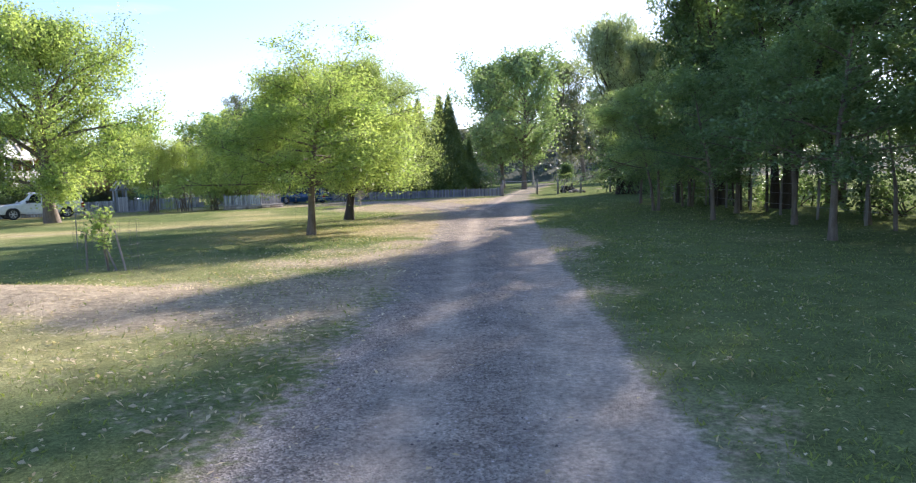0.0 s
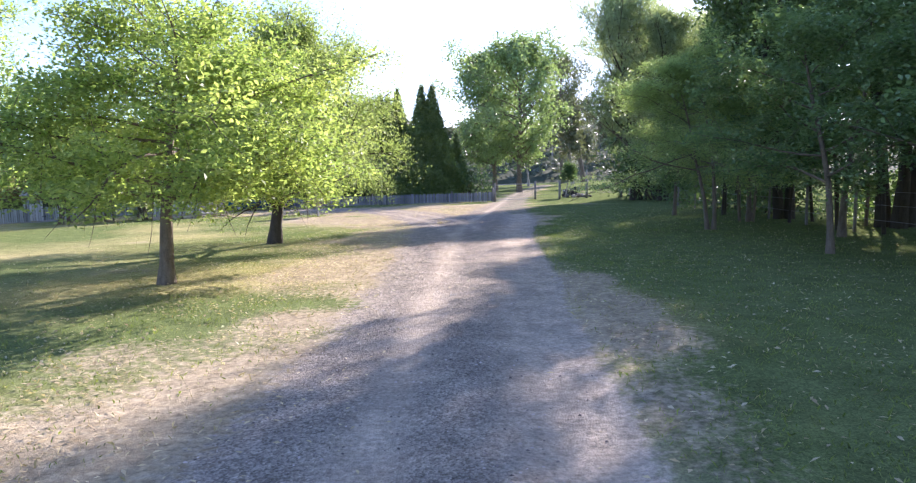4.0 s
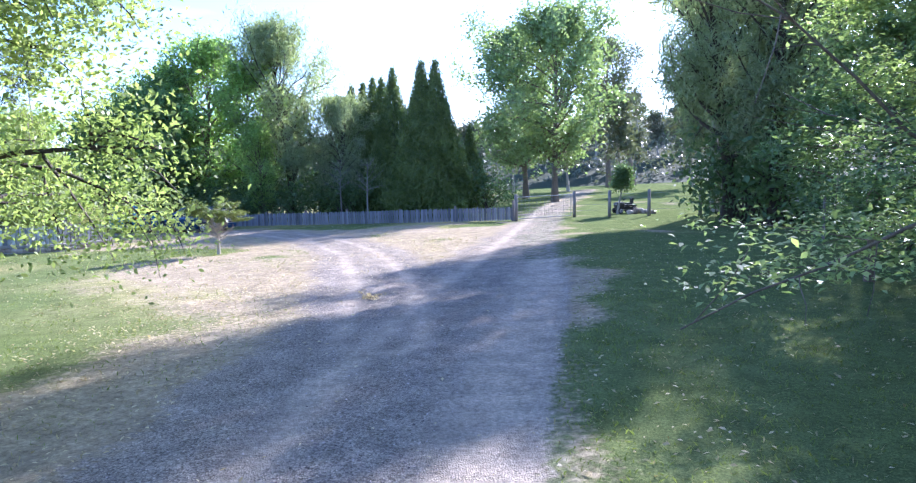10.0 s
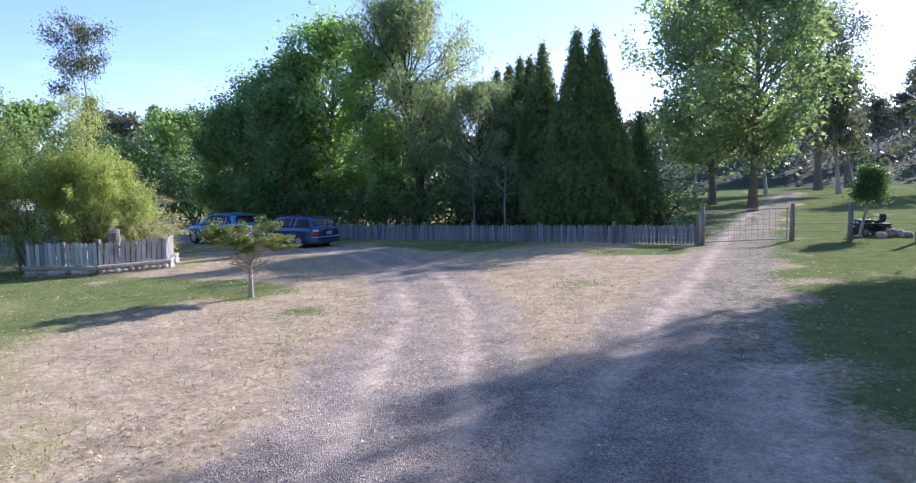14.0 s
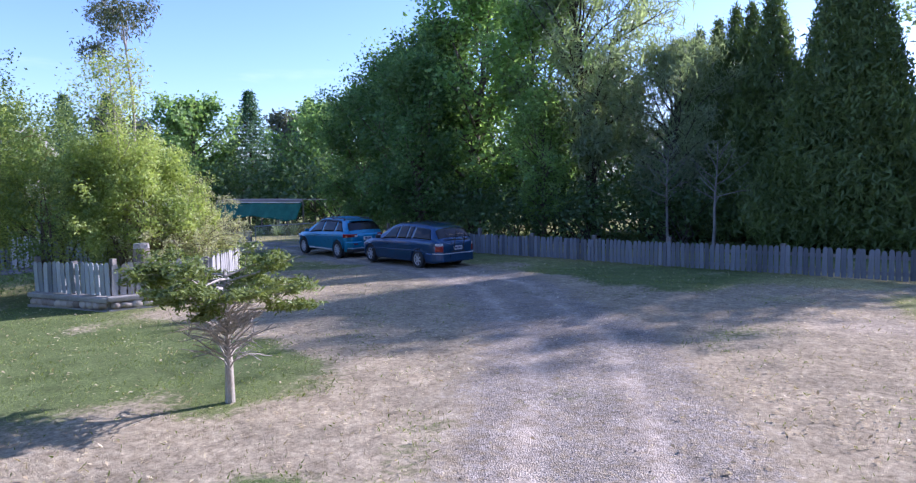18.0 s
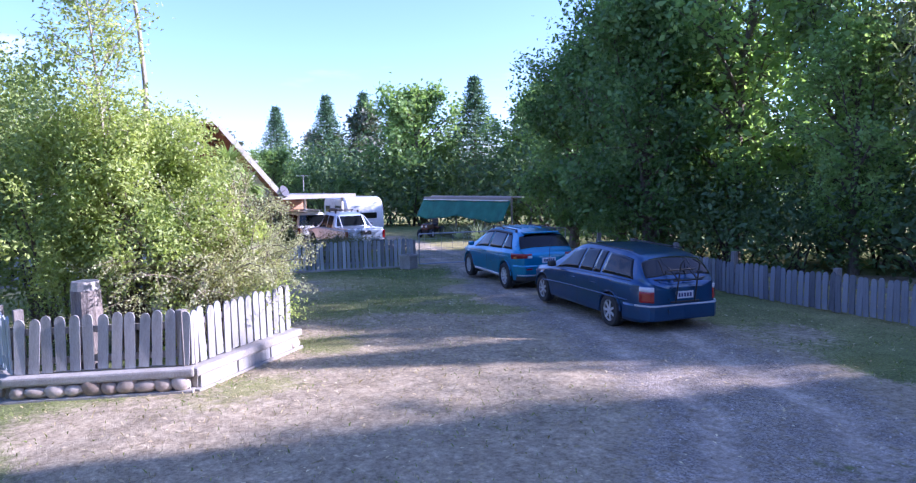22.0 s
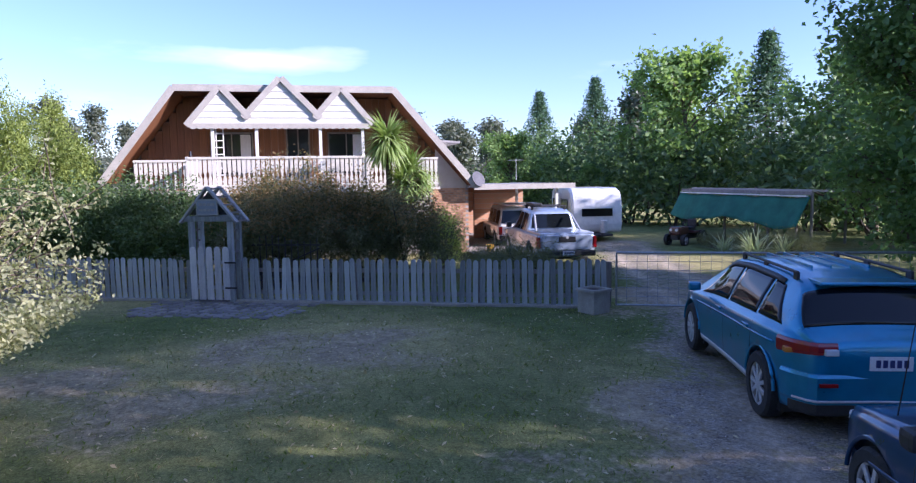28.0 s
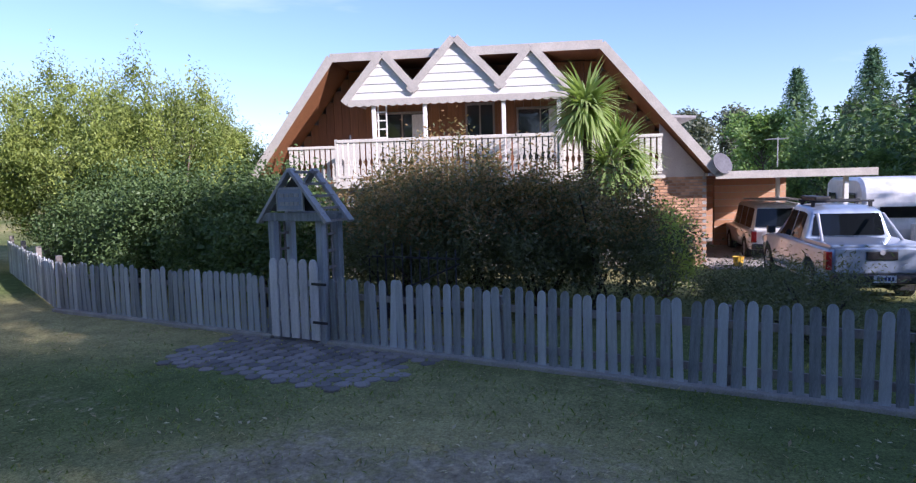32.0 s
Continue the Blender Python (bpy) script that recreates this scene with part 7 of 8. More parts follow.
skin("side_window", (-0.68, -0.17, -0.68, -0.19), 12.3, 15.8, CARGLASS, body)
skin("side_window", (-0.1, 0.86, -0.12, 0.3), 12.3, 15.7, CARGLASS, body)
skin("windscreen", (0.46, 1.12, 0.46, 1.12), 17.2, 20, CARGLASS, body, both=True)
skin("rear_window", (-2.33, -2.1, -2.33, -2.06), 16.3, 20, CARGLASS, body, both=True, n=8)
for x in (-0.14, -1.03, 1.0):
    skin("door_seam", (x - 0.004, x + 0.004, x - 0.004, x + 0.004), 4, 12, TRIMBLACK, body, 0.001, n=1, m=10)
skin("waist_strip", (-2.05, 0.9, -2.05, 0.9), 11.75, 11.95, TRIMBLACK, body, 0.006, n=20, m=2)
skin("rub_strip", (-2.0, 1.95, -2.0, 1.95), 7.0, 7.25, NAVY, body, 0.012, n=24, m=2)
wrap("rear_bumper", -1.9, 0, 0.27, 0.55, 0.035, NAVY, body)
wrap("bumper_strip", -2.2, 0, 0.53, 0.555, 0.042, ALLOY, body, "pale strip along the bumper's top")
wrap("tail_lamp", -2.28, 0.6, 0.60, 0.80, 0.014, REDLENS, body, "tall red tail lamp")
wrap("reversing_lens", -2.28, 0.6, 0.80, 0.88, 0.014, CLEARLENS, body)
part("boot_handle", boxed(-2.53, -2.48, -0.3, 0.3, 0.84, 0.87, 0.01), NAVY, body)
for sd in (-1, 1):
    part("door_mirror", boxed(0.72, 0.88, sd * 0.92, sd * 1.08, 0.92, 1.05, 0.04), TRIMBLACK, body)
    part("head_lamp", boxed(2.0, 2.24, sd * 0.44, sd * 0.72, 0.55, 0.68, 0.04), CLEARLENS, body)
    for x in (-0.85, 0.03):
        part("door_handle", boxed(x - 0.09, x + 0.09, sd * 0.89, sd * 0.92, 0.76, 0.79, 0.01), NAVY, body)
    part("roof_rail", rod(bmesh.new(), (-1.7, sd * 0.55, 1.47), (0.0, sd * 0.55, 1.5), 0.012), TRIMBLACK, body)
part("aerial", rod(bmesh.new(), (1.55, 0.72, 0.82), (1.35, 0.74, 1.55), 0.006, 0.003, 5), TRIMBLACK, body)
plate(body, -2.5, 0.72)
wag.matrix_basis = wag.matrix_basis @ Matrix.Scale(K, 4)
br = thing("bike_rack", pl, "black tubular bicycle rack strapped to the wagon's tailgate", "bike rack", turn=tn, unit=K)
for sd in (-0.2, 0.2):
    part("frame_tube", rod(bmesh.new(), (-2.52, sd, 0.58), (-2.6, sd, 1.0), 0.014), TRIMBLACK, br)
    part("frame_tube", rod(bmesh.new(), (-2.6, sd, 1.0), (-2.3, sd, 1.2), 0.014), TRIMBLACK, br)
    part("carrying_arm", rod(bmesh.new(), (-2.6, sd, 1.0), (-2.66, sd, 1.3), 0.014), TRIMBLACK, br)
    part("carrying_arm", rod(bmesh.new(), (-2.66, sd, 1.3), (-2.6, sd * 0.4, 1.38), 0.014), TRIMBLACK, br)
    part("cradle", boxed(-2.71, -2.6, sd - 0.03, sd + 0.03, 1.12, 1.16, 0.01), TRIMBLACK, br)
    part("strap", rod(bmesh.new(), (-2.6, sd, 1.02), (-2.25, sd * 3.6, 0.99), 0.012, sides=4), TRIMBLACK, br)
    part("strap", rod(bmesh.new(), (-2.6, sd, 1.0), (-2.12, sd * 1.4, 1.36), 0.009, sides=4), TRIMBLACK, br)
for z, x in ((0.6, -2.52), (1.0, -2.6), (1.16, -2.4)):
    part("cross_tube", rod(bmesh.new(), (x, -0.3, z), (x, 0.3, z), 0.016), TRIMBLACK, br)
# white tub lying on the bonnet side
u = Vector((math.cos(radians(tn)), math.sin(radians(tn)), 0))
tb = thing("plastic_tub", (pl[0] + K * (u.x * 1.85 + u.y * 0.35) / U, pl[1] + K * (u.y * 1.85 - u.x * 0.35) / U, pl[2] + K * 0.83 / U), "white plastic tub sitting on the wagon's bonnet", "tub", turn=tn + 80, unit=1)
part("tub_floor", boxed(-0.24, 0.24, -0.15, 0.15, 0.0, 0.012, 0.004), WHITECAR, tb)
for a in ((-0.25, 0.25, -0.16, -0.148), (-0.25, 0.25, 0.148, 0.16), (-0.25, -0.238, -0.148, 0.148), (0.238, 0.25, -0.148, 0.148)):
    part("tub_side", boxed(*a, 0.0, 0.16, 0.003), WHITECAR, tb)


def pickup(name, place, turn, label, paint_m, canopy):
    t, body, cab = car(name, place, turn, label, paint_m, 5.2, 1.85, 0.36,
                       [(-2.6, 1.04), (-1.0, 1.04), (0.6, 1.06), (1.1, 1.05), (1.9, 0.98), (2.45, 0.88), (2.6, 0.66)],
                       [(-2.6, 0.88), (-2.4, 0.91), (1.7, 0.92), (2.3, 0.86), (2.6, 0.7)],
                       [(-0.98, 1.06), (-0.86, 1.66), (-0.5, 1.74), (0.3, 1.76), (0.55, 1.66), (1.15, 1.07)], (-0.98, 1.14), 0.66, (-1.55, 1.62), 0.365, 6,
                       [(-0.72, -0.12, -0.70, -0.14), (-0.04, 0.85, -0.06, 0.48)],
                       (1.1, 1.1, 0.70, 0.6, 1.66, 0.60), (-0.99, 1.16, 0.68, -0.88, 1.6, 0.62))
    part("tailgate", boxed(-2.64, -2.58, -0.78, 0.78, 0.60, 1.05, 0.02), paint_m, body)
    part("handle_plate", boxed(-2.66, -2.63, -0.26, 0.26, 0.84, 1.0, 0.02), TRIMBLACK, body)
    part("badge", rod(bmesh.new(), (-2.655, 0, 0.98), (-2.672, 0, 0.98), 0.045, sides=14), ALLOY, body)
    part("step_bumper", boxed(-2.78, -2.55, -0.85, 0.85, 0.42, 0.58, 0.03), TRIMBLACK, body)
    part("chassis", boxed(-2.4, 2.0, -0.4, 0.4, 0.3, 0.45), TRIMBLACK, body)
    for s in (-1, 1):
        part("tail_lamp", boxed(-2.63, -2.46, s * 0.82, s * 0.925, 0.66, 1.0, 0.015), REDLENS, body, "upright red tail lamp")
        part("door_mirror", boxed(0.72, 0.88, s * 0.95, s * 1.12, 1.08, 1.26, 0.03), TRIMBLACK, body)
        part("side_step", rod(bmesh.new(), (-0.9, s * 0.9, 0.36), (0.9, s * 0.9, 0.36), 0.035), ALLOY, body)
        part("head_lamp", boxed(2.2, 2.5, s * 0.5, s * 0.84, 0.74, 0.9, 0.03), CLEARLENS, body)
    plate(body, -2.79, 0.52)
    if canopy:
        part("canopy", boxed(-2.58, -0.92, -0.80, 0.80, 1.03, 1.72, 0.10), paint_m, cab, "white moulded canopy")
        part("canopy_rear_window", boxed(-2.62, -2.578, -0.66, 0.66, 1.16, 1.6, 0.012), CARGLASS, cab)
        for s in (-1, 1):
            part("canopy_window", boxed(-2.35, -1.15, s * 0.795, s * 0.808, 1.2, 1.58, 0.003), CARGLASS, cab)
    else:
        part("tub_cover", boxed(-2.6, -0.95, -0.84, 0.84, 1.04, 1.12, 0.03), paint_m, body, "silver hard tray lid")
        for s in (-1, 1):
            bm = rod(bmesh.new(), (-1.75, s * 0.72, 1.08), (-1.05, s * 0.60, 1.6), 0.03)
            part("sports_bar", bm, ALLOY, body)
        for x in (-0.55, 0.2):
            part("roof_bar", rod(bmesh.new(), (x, -0.62, 1.84), (x, 0.62, 1.84), 0.022), TRIMBLACK, cab)
            for s in (-0.55, 0.55):
                part("bar_foot", boxed(x - 0.03, x + 0.03, s - 0.03, s + 0.03, 1.72, 1.83), TRIMBLACK, cab)
        part("roof_box", boxed(-0.7, 0.3, 0.25, 0.55, 1.86, 1.95, 0.03), TRIMBLACK, cab, "black gear roll on the roof bars")
    return t


pickup("pickup_truck", spot(-27.8, 53.2), heading(-0.998, 0.07), "silver dual-cab pickup with sports bar parked by the carport", SILVER, False)
pickup("pickup_truck", spot(-23.87, 37.9), heading(-0.70, -0.72), "white dual-cab pickup with a moulded canopy", WHITECAR, True)

# white van under the carport
vn, body, cab = car("four_wheel_drive", spot(-33.7, 53.9), heading(-0.99, 0.1), "boxy white four-wheel drive with roof rack under the carport", WHITECAR, 4.6, 1.8, 0.38,
                    [(-2.3, 1.0), (1.0, 1.02), (1.2, 1.0), (2.1, 0.95), (2.3, 0.7)], [(-2.3, 0.84), (-2.1, 0.9), (2.0, 0.9), (2.3, 0.75)],
                    [(-2.27, 1.0), (-2.16, 1.62), (-1.9, 1.72), (0.5, 1.74), (0.75, 1.66), (1.2, 1.0)], (-2.27, 1.2), 0.70, (-1.35, 1.4), 0.37, 6,
                    [(-2.0, -1.2, -1.98, -1.2), (-1.1, -0.3, -1.1, -0.3), (-0.2, 0.9, -0.2, 0.6)], (1.18, 1.05, 0.74, 0.8, 1.66, 0.66), (-2.29, 1.08, 0.76, -2.19, 1.6, 0.68))
for s in (-1, 1):
    part("tail_lamp", boxed(-2.33, -2.2, s * 0.72, s * 0.86, 0.62, 0.95, 0.015), REDLENS, body)
    part("rack_rail", rod(bmesh.new(), (-2.0, s * 0.62, 1.84), (0.3, s * 0.62, 1.84), 0.018), ALLOY, cab)
for k in range(6):
    part("rack_bar", rod(bmesh.new(), (-2.0 + 0.46 * k, -0.62, 1.83), (-2.0 + 0.46 * k, 0.62, 1.83), 0.014), ALLOY, cab)
part("rear_bumper", boxed(-2.42, -2.25, -0.85, 0.85, 0.42, 0.58, 0.03), TRIMBLACK, body)

# caravan
cv = thing("caravan", spot(-36.2, 57.9), "white rounded caravan parked beside the carport", "caravan", turn=-9)
prof = [(-1.9, 0.35), (2.0, 0.35), (2.1, 0.6), (2.1, 1.25), (2.0, 1.75), (1.75, 2.0), (1.4, 2.1), (-1.6, 2.1), (-1.9, 1.95), (-2.0, 1.6), (-2.0, 0.6)]
part("shell", prism(prof, 2.0, Matrix.Translation((0, -1.0, 0)), 0.09), WHITECAR, cv, "white rounded shell")
part("side_window", boxed(0.3, 1.4, -1.04, -1.03, 1.3, 1.62, 0.003), CARGLASS, cv)
part("window_frame", boxed(0.26, 1.44, -1.036, -1.028, 1.26, 1.66, 0.003), TRIMBLACK, cv)
part("side_window", boxed(-1.5, -0.7, -1.04, -1.03, 1.3, 1.62, 0.003), CARGLASS, cv)
part("stripe", boxed(-1.98, 2.08, -1.038, -1.031, 0.9, 0.98), ALLOY, cv, "grey stripe")
part("door", boxed(-0.5, 0.1, -1.04, -1.03, 0.45, 1.85, 0.003), WHITECAR, cv)
part("end_window", boxed(2.07, 2.125, -0.6, 0.6, 1.0, 1.3, 0.01), CARGLASS, cv)
for y in (-0.85, 0.85):
    wheel(cv, -0.1, y, 0.31, 0.18, 6, -1 if y < 0 else 1)
part("chassis", boxed(-1.9, 2.9, -0.4, 0.4, 0.28, 0.36), TRIMBLACK, cv)
part("drawbar", boxed(2.0, 3.2, -0.05, 0.05, 0.3, 0.38), TRIMBLACK, cv)
part("gas_bottle", rod(bmesh.new(), (2.35, 0.2, 0.38), (2.35, 0.2, 0.85), 0.14, 0.13, 14), ALLOY, cv)

# ---- small things of the yard ----
RUSTRED = paint("faded_red_bodywork", (0.07, 0.014, 0.012), 0.0, 0.5)
SEATBLACK = worn("black_vinyl", (0.02, 0.02, 0.02), (0.05, 0.05, 0.05), 8, 0.6, 0, 50, 0.2)


def small_vehicle(name, place, turn, label, body_m, wheel_r, long):
    """A low open vehicle: bonnet, deck, seat, steering wheel, four wheels."""
    t = thing(name, place, label, name.replace("_", " "), turn=turn, unit=1)
    b = part("bonnet", boxed(0.1, long / 2, -0.24, 0.24, 0.45, 0.8, 0.07), body_m, t)
    for s in (-0.13, 0.13):
        part("head_lamp", rod(bmesh.new(), (long / 2 - 0.01, s, 0.66), (long / 2 + 0.03, s, 0.66), 0.065, 0.06, 12), CLEARLENS, b)
    part("chassis", boxed(-long / 2, long / 2 - 0.05, -0.18, 0.18, 0.25, 0.45, 0.02), TRIMBLACK, t)
    part("rear_guard", boxed(-long / 2, -0.05, -0.42, 0.42, 0.5, 0.6, 0.04), body_m, t)
    seat = part("seat", boxed(-0.55, -0.12, -0.2, 0.2, 0.62, 0.74, 0.04), SEATBLACK, t)
    part("seat_back", boxed(-0.62, -0.52, -0.2, 0.2, 0.72, 1.05, 0.04), SEATBLACK, seat)
    part("steering_column", rod(bmesh.new(), (0.22, 0, 0.78), (0.05, 0, 1.0), 0.02), TRIMBLACK, t)
    bm = bmesh.new()
    for i in range(14):
        a, c = 6.283 * i / 14, 6.283 * (i + 1) / 14
        rod(bm, (0.04 + 0.1 * math.cos(a), 0.16 * math.sin(a), 1.0 + 0.09 * math.cos(a)), (0.04 + 0.1 * math.cos(c), 0.16 * math.sin(c), 1.0 + 0.09 * math.cos(c)), 0.014, sides=6)
    part("steering_wheel", bm, TRIMBLACK, t)
    for s in (-1, 1):
        wheel(t, -long / 2 + 0.25, s * 0.42, wheel_r, 0.2, 5, s)
        wheel(t, long / 2 - 0.2, s * 0.38, wheel_r * 0.8, 0.16, 5, s)
    return t


small_vehicle("ride_on_mower", spot(8.5, 52.1), 200, "old dark ride-on mower parked beyond the paddock gate", TRIMBLACK, 0.26, 1.5).scale = (0.8, 0.8, 0.8)
small_vehicle("quad_bike", spot(-31.2, 59.6), -60, "dark red quad bike parked in front of the shade shelter", RUSTRED, 0.3, 1.8)
make_tree("standard_tree", spot(8.1, 51.7), 131, PALEBARK, DARKLEAF, "small round-headed tree on a pale straight trunk", "tree", per=14, spread=0.14, size=(0.09, 0.05), flat=0.2,
          height=2.0, girth=0.06, fork=0.62, limbs=16, reach=lambda u: 0.42 * (1 - 0.4 * u), rise=lambda u: 0.2 + 0.6 * u, bend=0.0, twigs=6, twig=0.45)

# wrought-iron railing behind the garden arch
ir = thing("iron_railing", spot(-23.5, 45.75), "short run of dark wrought-iron railing behind the pickets", "railing", turn=70)
for z in (0.25, 0.95):
    part("rail", boxed(-0.1, 1.3, -0.012, 0.012, z, z + 0.025), DARKSTEEL, ir)
for k in range(11):
    part("upright", rod(bmesh.new(), (-0.05 + 0.13 * k, 0, 0), (-0.05 + 0.13 * k, 0, 1.1 + 0.06 * math.sin(k * 0.6)), 0.01, sides=6), DARKSTEEL, ir)
part("brace", rod(bmesh.new(), (-0.1, 0.0, 0.3), (1.3, 0.0, 0.9), 0.012, sides=6), DARKSTEEL, ir)

# bucket under the carport
bk = thing("bucket", spot(-30.6, 52.35), "small yellow plastic bucket under the carport", "bucket", unit=1)
bm = bmesh.new()
n = 18
ring = [[bm.verts.new((r * math.cos(6.2832 * i / n), r * math.sin(6.2832 * i / n), z)) for i in range(n)] for r, z in ((0.11, 0.0), (0.145, 0.3), (0.155, 0.3), (0.155, 0.29), (0.138, 0.285), (0.105, 0.02))]
for a, c in zip(ring, ring[1:]):
    for i in range(n):
        bm.faces.new([a[i], a[(i + 1) % n], c[(i + 1) % n], c[i]])
bm.faces.new(ring[-1])
bm.faces.new(ring[0][::-1])
bmesh.ops.recalc_face_normals(bm, faces=bm.faces)
part("pail", bm, worn("yellow_plastic", (0.62, 0.36, 0.02), (0.75, 0.48, 0.05), 6, 0.5), bk)
bm = bmesh.new()
for i in range(10):
    a, c = math.pi * i / 10, math.pi * (i + 1) / 10
    rod(bm, (0.15 * math.cos(a), 0.05, 0.29 + 0.12 * math.sin(a)), (0.15 * math.cos(c), 0.05, 0.29 + 0.12 * math.sin(c)), 0.004, sides=5)
part("handle", bm, GALV, bk)

# pale strap-leaved clumps before the shelter
FLAX = leafy("flax_blades", (0.30, 0.36, 0.20), (0.66, 0.70, 0.50), 0.4)


def flax(place, seed, label):
    rng = np.random.default_rng(seed)
    t = thing("flax_clump", place, label, "plant", "flax clumps")
    V, F, o = [], [], 0
    for i in range(70):
        a, e = rng.uniform(0, 6.28), rng.uniform(0.6, 1.45)
        d = np.array([math.cos(a) * math.cos(e), math.sin(a) * math.cos(e), math.sin(e)])
        p = branch_line(rng, (rng.normal() * 0.08, rng.normal() * 0.08, -0.02), d, rng.uniform(0.6, 1.1), 4, -0.9, 0.03)
        s = np.cross(d, [0, 0, 1.0])
        s /= np.linalg.norm(s) + 1e-9
        w = np.array([0.012, 0.024, 0.022, 0.014, 0.002])
        V.append(np.concatenate([p - s * w[:, None], p + s * w[:, None]]))
        F += [[o + j, o + j + 1, o + j + 6, o + j + 5] for j in range(4)]
        o += 10
    quads("leaf_fan", np.concatenate(V), np.array(F), FLAX, t)
    return t


fx = flax(spot(-27.0, 59.3), 141, "clump of pale strap leaves before the shade shelter")
plant(fx, -26.2, 59.7, 80, 0.8)
plant(fx, -28.3, 59.2, 160, 0.7)

# ---- grass, gravel and fallen leaves ----
rg = np.random.default_rng(21)


def strewn(n, x0, x1, y0, y1, near=9.0):
    """Random places of the plan, thinning out away from the way through it."""
    way = [(0.2, -2, 0), (0.6, 10, 0), (1.4, 18, 0), (2.2, 26, 0), (0, 35, 0), (-3, 41, 0), (-9, 45, 0), (-15, 48, 0), (-19, 48, 0)]
    x, y = rg.uniform(x0, x1, n), rg.uniform(y0, y1, n)
    d = along(way, x, y)[0]
    k = rg.uniform(0, 1, n) < np.exp(-(d / near) ** 2)
    return x[k], y[k]


def upright(x, y, size, lean, material, name, label):
    n = len(x)
    z = lie(x, y)
    d = np.stack([rg.normal(size=n) * lean, rg.normal(size=n) * lean, np.ones(n)], 1)
    d /= np.linalg.norm(d, axis=1)[:, None]
    s = np.cross(d, rg.normal(size=(n, 3)))
    s /= np.linalg.norm(s, axis=1)[:, None]
    k = rg.uniform(0.5, 1.4, (n, 1))
    b = np.stack([x, y, z - 0.004], 1) * U
    ln, w = size[0] * k, size[1] * (0.6 + 0.4 * k)
    v = np.stack([b - s * w, b + s * w, b + d * ln * 0.6 + s * w * 0.7, b + d * ln + np.stack([rg.normal(size=n), rg.normal(size=n), np.zeros(n)], 1) * 0.25 * ln], 1).reshape(-1, 3)
    quads(name, v, np.arange(4 * n).reshape(n, 4), material, None, label, "stuff")


x, y = strewn(1250000, -24, 12, -2, 52, 6.0)
gr, ru, ba, dr = cover(x, y)
u = rg.uniform(0, 1, len(x))
tuft = np.clip(0.55 + 0.9 * blotch(x, y, 0.55, 11.0), 0, 1)
k = (gr < 0.35) & (u < (1 - 0.9 * ba) * (1 - 0.55 * dr) * tuft)
upright(x[k], y[k], (0.042, 0.0036), 0.7, GRASS, "grass", "short green lawn grass")
k = (gr < 0.45) & (u > 0.55) & (rg.uniform(0, 1, len(x)) < 0.15 + 0.6 * dr * (1 - 0.6 * ba))
upright(x[k], y[k], (0.05, 0.0036), 1.6, STRAW, "dry_grass", "bleached dry grass and straw")


def flat_leaves(x, y, size, name, label, material):
    n = len(x)
    c = np.stack([x, y, lie(x, y) + 0.022], 1) * U
    a = rg.uniform(0, 6.28, n)
    d = np.stack([np.cos(a), np.sin(a), rg.normal(size=n) * 0.25], 1)
    s = np.stack([-np.sin(a), np.cos(a), rg.normal(size=n) * 0.25], 1)
    k = rg.uniform(0.5, 1.3, (n, 1))
    ln, w = size[0] * k, size[1] * k
    up = np.array([0, 0, 1.0]) * w * 0.15
    v = np.stack([c - d * ln / 2, c - s * w / 2 + up, c + d * ln / 2, c + s * w / 2 + up], 1).reshape(-1, 3)
    f = np.arange(4 * n).reshape(n, 4)
    quads(name, v, f, material, None, label, "stuff")


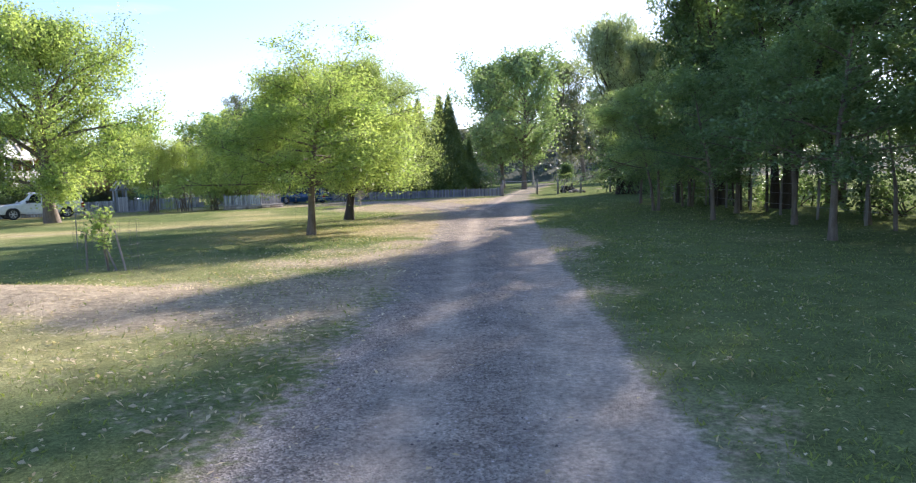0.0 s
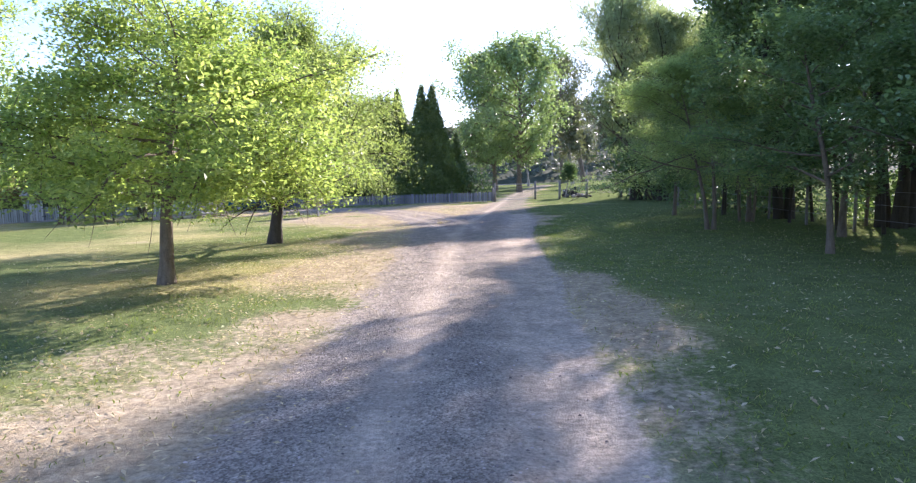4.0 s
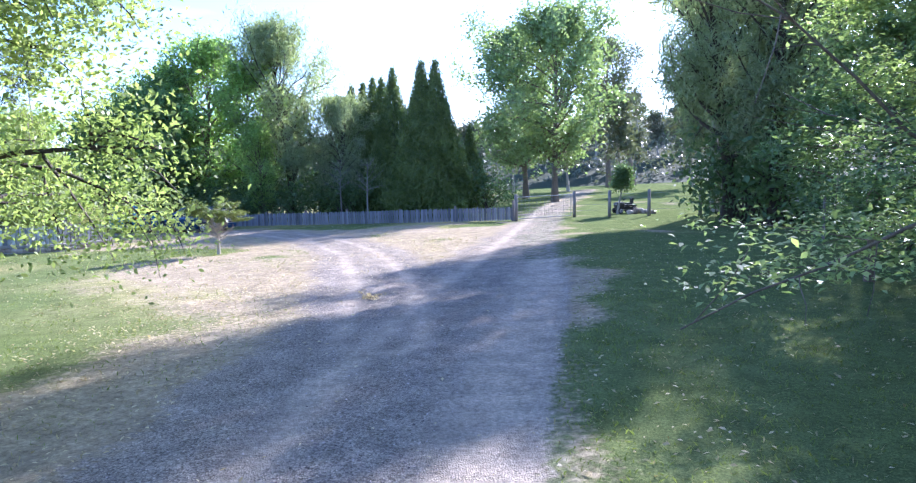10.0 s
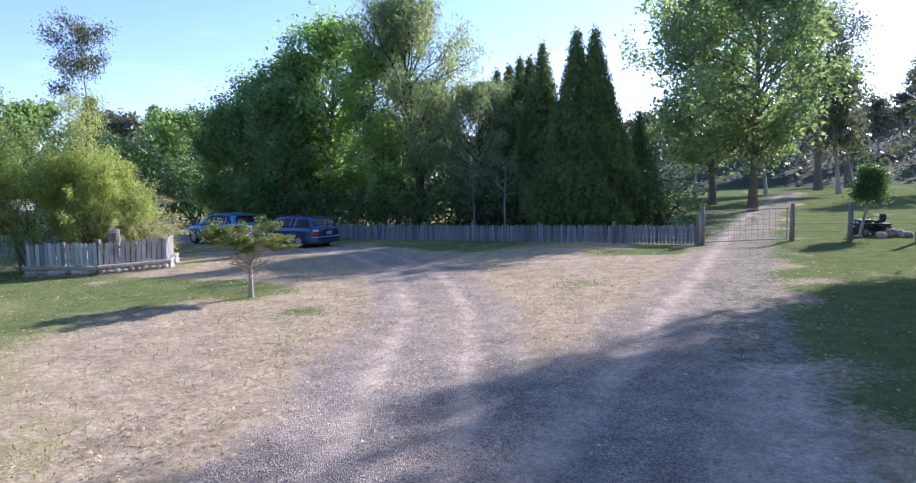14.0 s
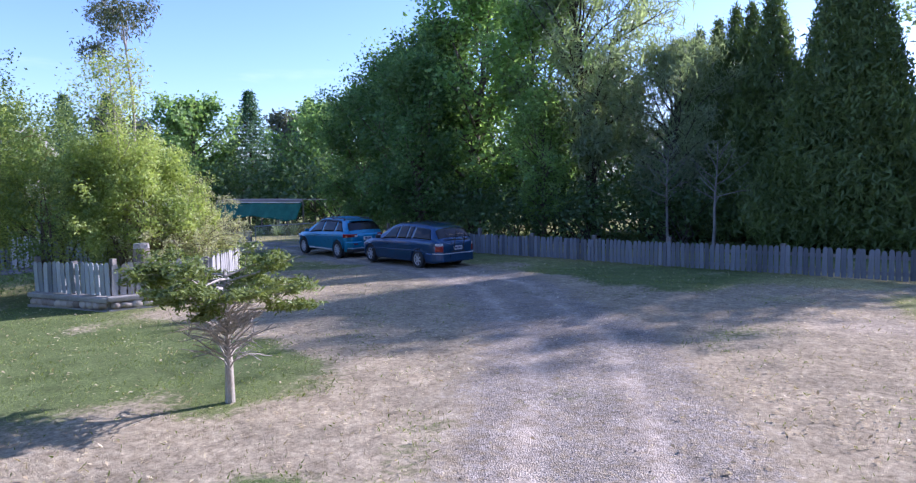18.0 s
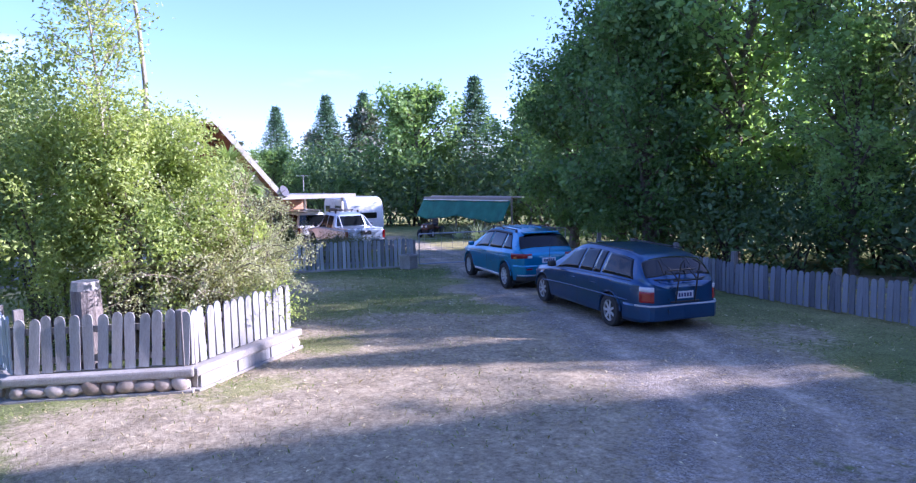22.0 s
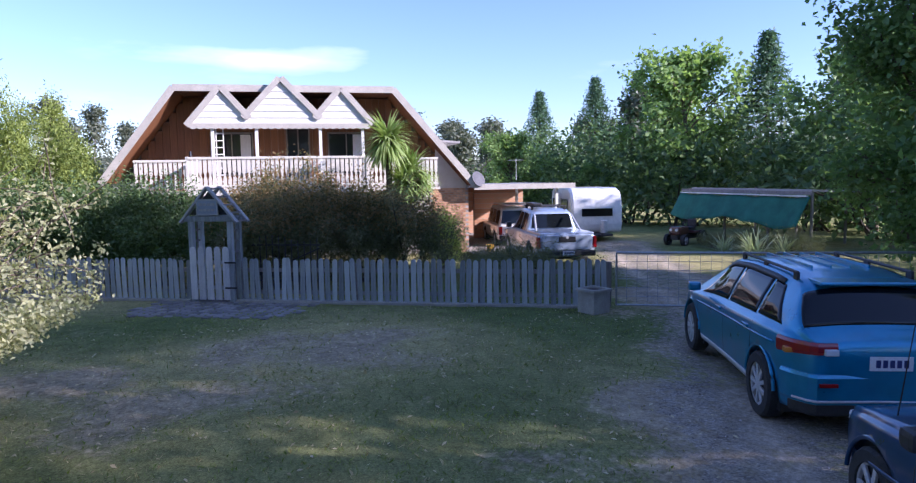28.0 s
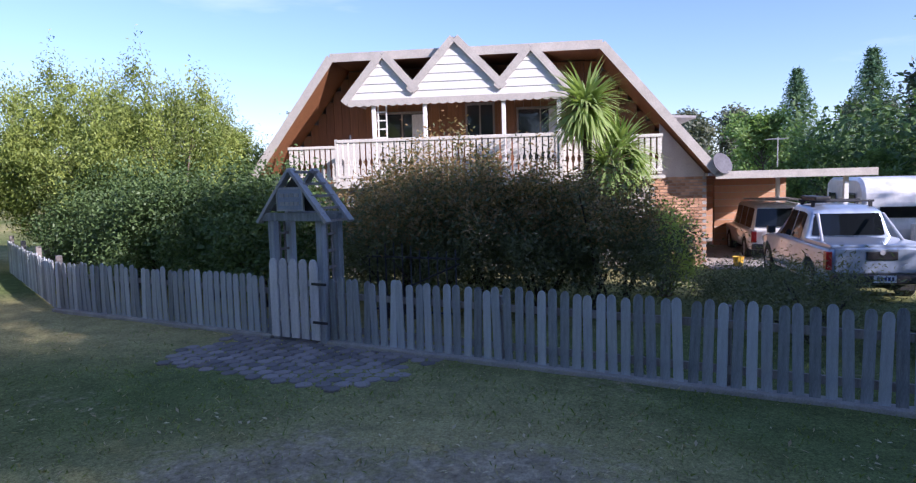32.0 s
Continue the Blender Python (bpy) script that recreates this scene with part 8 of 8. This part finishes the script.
x, y = strewn(230000, -20, 11, -2, 52, 7.5)
gr, ru, ba, dr = cover(x, y)
d1, c1, w1 = along(MAIN, x, y)
heap = np.exp(-((c1 - w1 - 1.6) / 1.6) ** 2) * 1.3 * (y < 42) + 0.3 + 0.25 * np.exp(-((x + 4) ** 2 + (y - 20) ** 2) / 30)
k = (rg.uniform(0, 1, len(x)) < heap * (1 - 0.85 * gr) * np.clip(0.5 + 1.0 * blotch(x, y, 0.9, 5.0), 0.05, 1))
flat_leaves(x[k], y[k], (0.06, 0.028), "leaf_litter", "scattered pale dry fallen leaves", LITTER)

# loose gravel
x, y = strewn(520000, -22, 6, -2, 52, 6.5)
gr, ru, ba, dr = cover(x, y)
k = (gr > 0.45) & (rg.uniform(0, 1, len(x)) < (1 - 0.94 * ru) * np.where(y > 33, 0.45, 1.0) * np.clip(0.6 + 0.8 * blotch(x, y, 0.8, 9.0), 0.15, 1))
x, y = x[k], y[k]
n = len(x)
r = (0.0055 + 0.013 * rg.uniform(0, 1, n) ** 3)[:, None, None]
octa = np.array([[1, 0, -0.1], [0, 1, -0.1], [-1, 0, -0.1], [0, -1, -0.1], [0.1, 0.05, 0.6]])
v = octa[None] * rg.uniform(0.6, 1.3, (n, 5, 1)) * r
a = rg.uniform(0, 6.28, n)
ca, sa = np.cos(a)[:, None], np.sin(a)[:, None]
v = np.stack([v[..., 0] * ca - v[..., 1] * sa, v[..., 0] * sa + v[..., 1] * ca, v[..., 2]], -1) + (np.stack([x, y, lie(x, y) - 0.022 * ru[k]], 1) * U + np.array([0, 0, 0.003]))[:, None]
tri = np.array([[0, 1, 4], [1, 2, 4], [2, 3, 4], [3, 0, 4]])
m, nn, ll, b = mat("gravel_stone", 0.9)
b.inputs["Specular IOR Level"].default_value = 0.2
isl = nn.new("ShaderNodeNewGeometry")
ll.new(ramped(nn, ll, isl.outputs["Random Per Island"], [(0.0, (0.10, 0.083, 0.073)), (0.6, (0.30, 0.25, 0.22)), (1.0, (0.66, 0.57, 0.50))]), b.inputs["Base Color"])
quads("gravel", v.reshape(-1, 3), (tri[None] + 5 * np.arange(n)[:, None, None]).reshape(-1, 3), m, None, "loose grey gravel stones on the drive", "stuff")
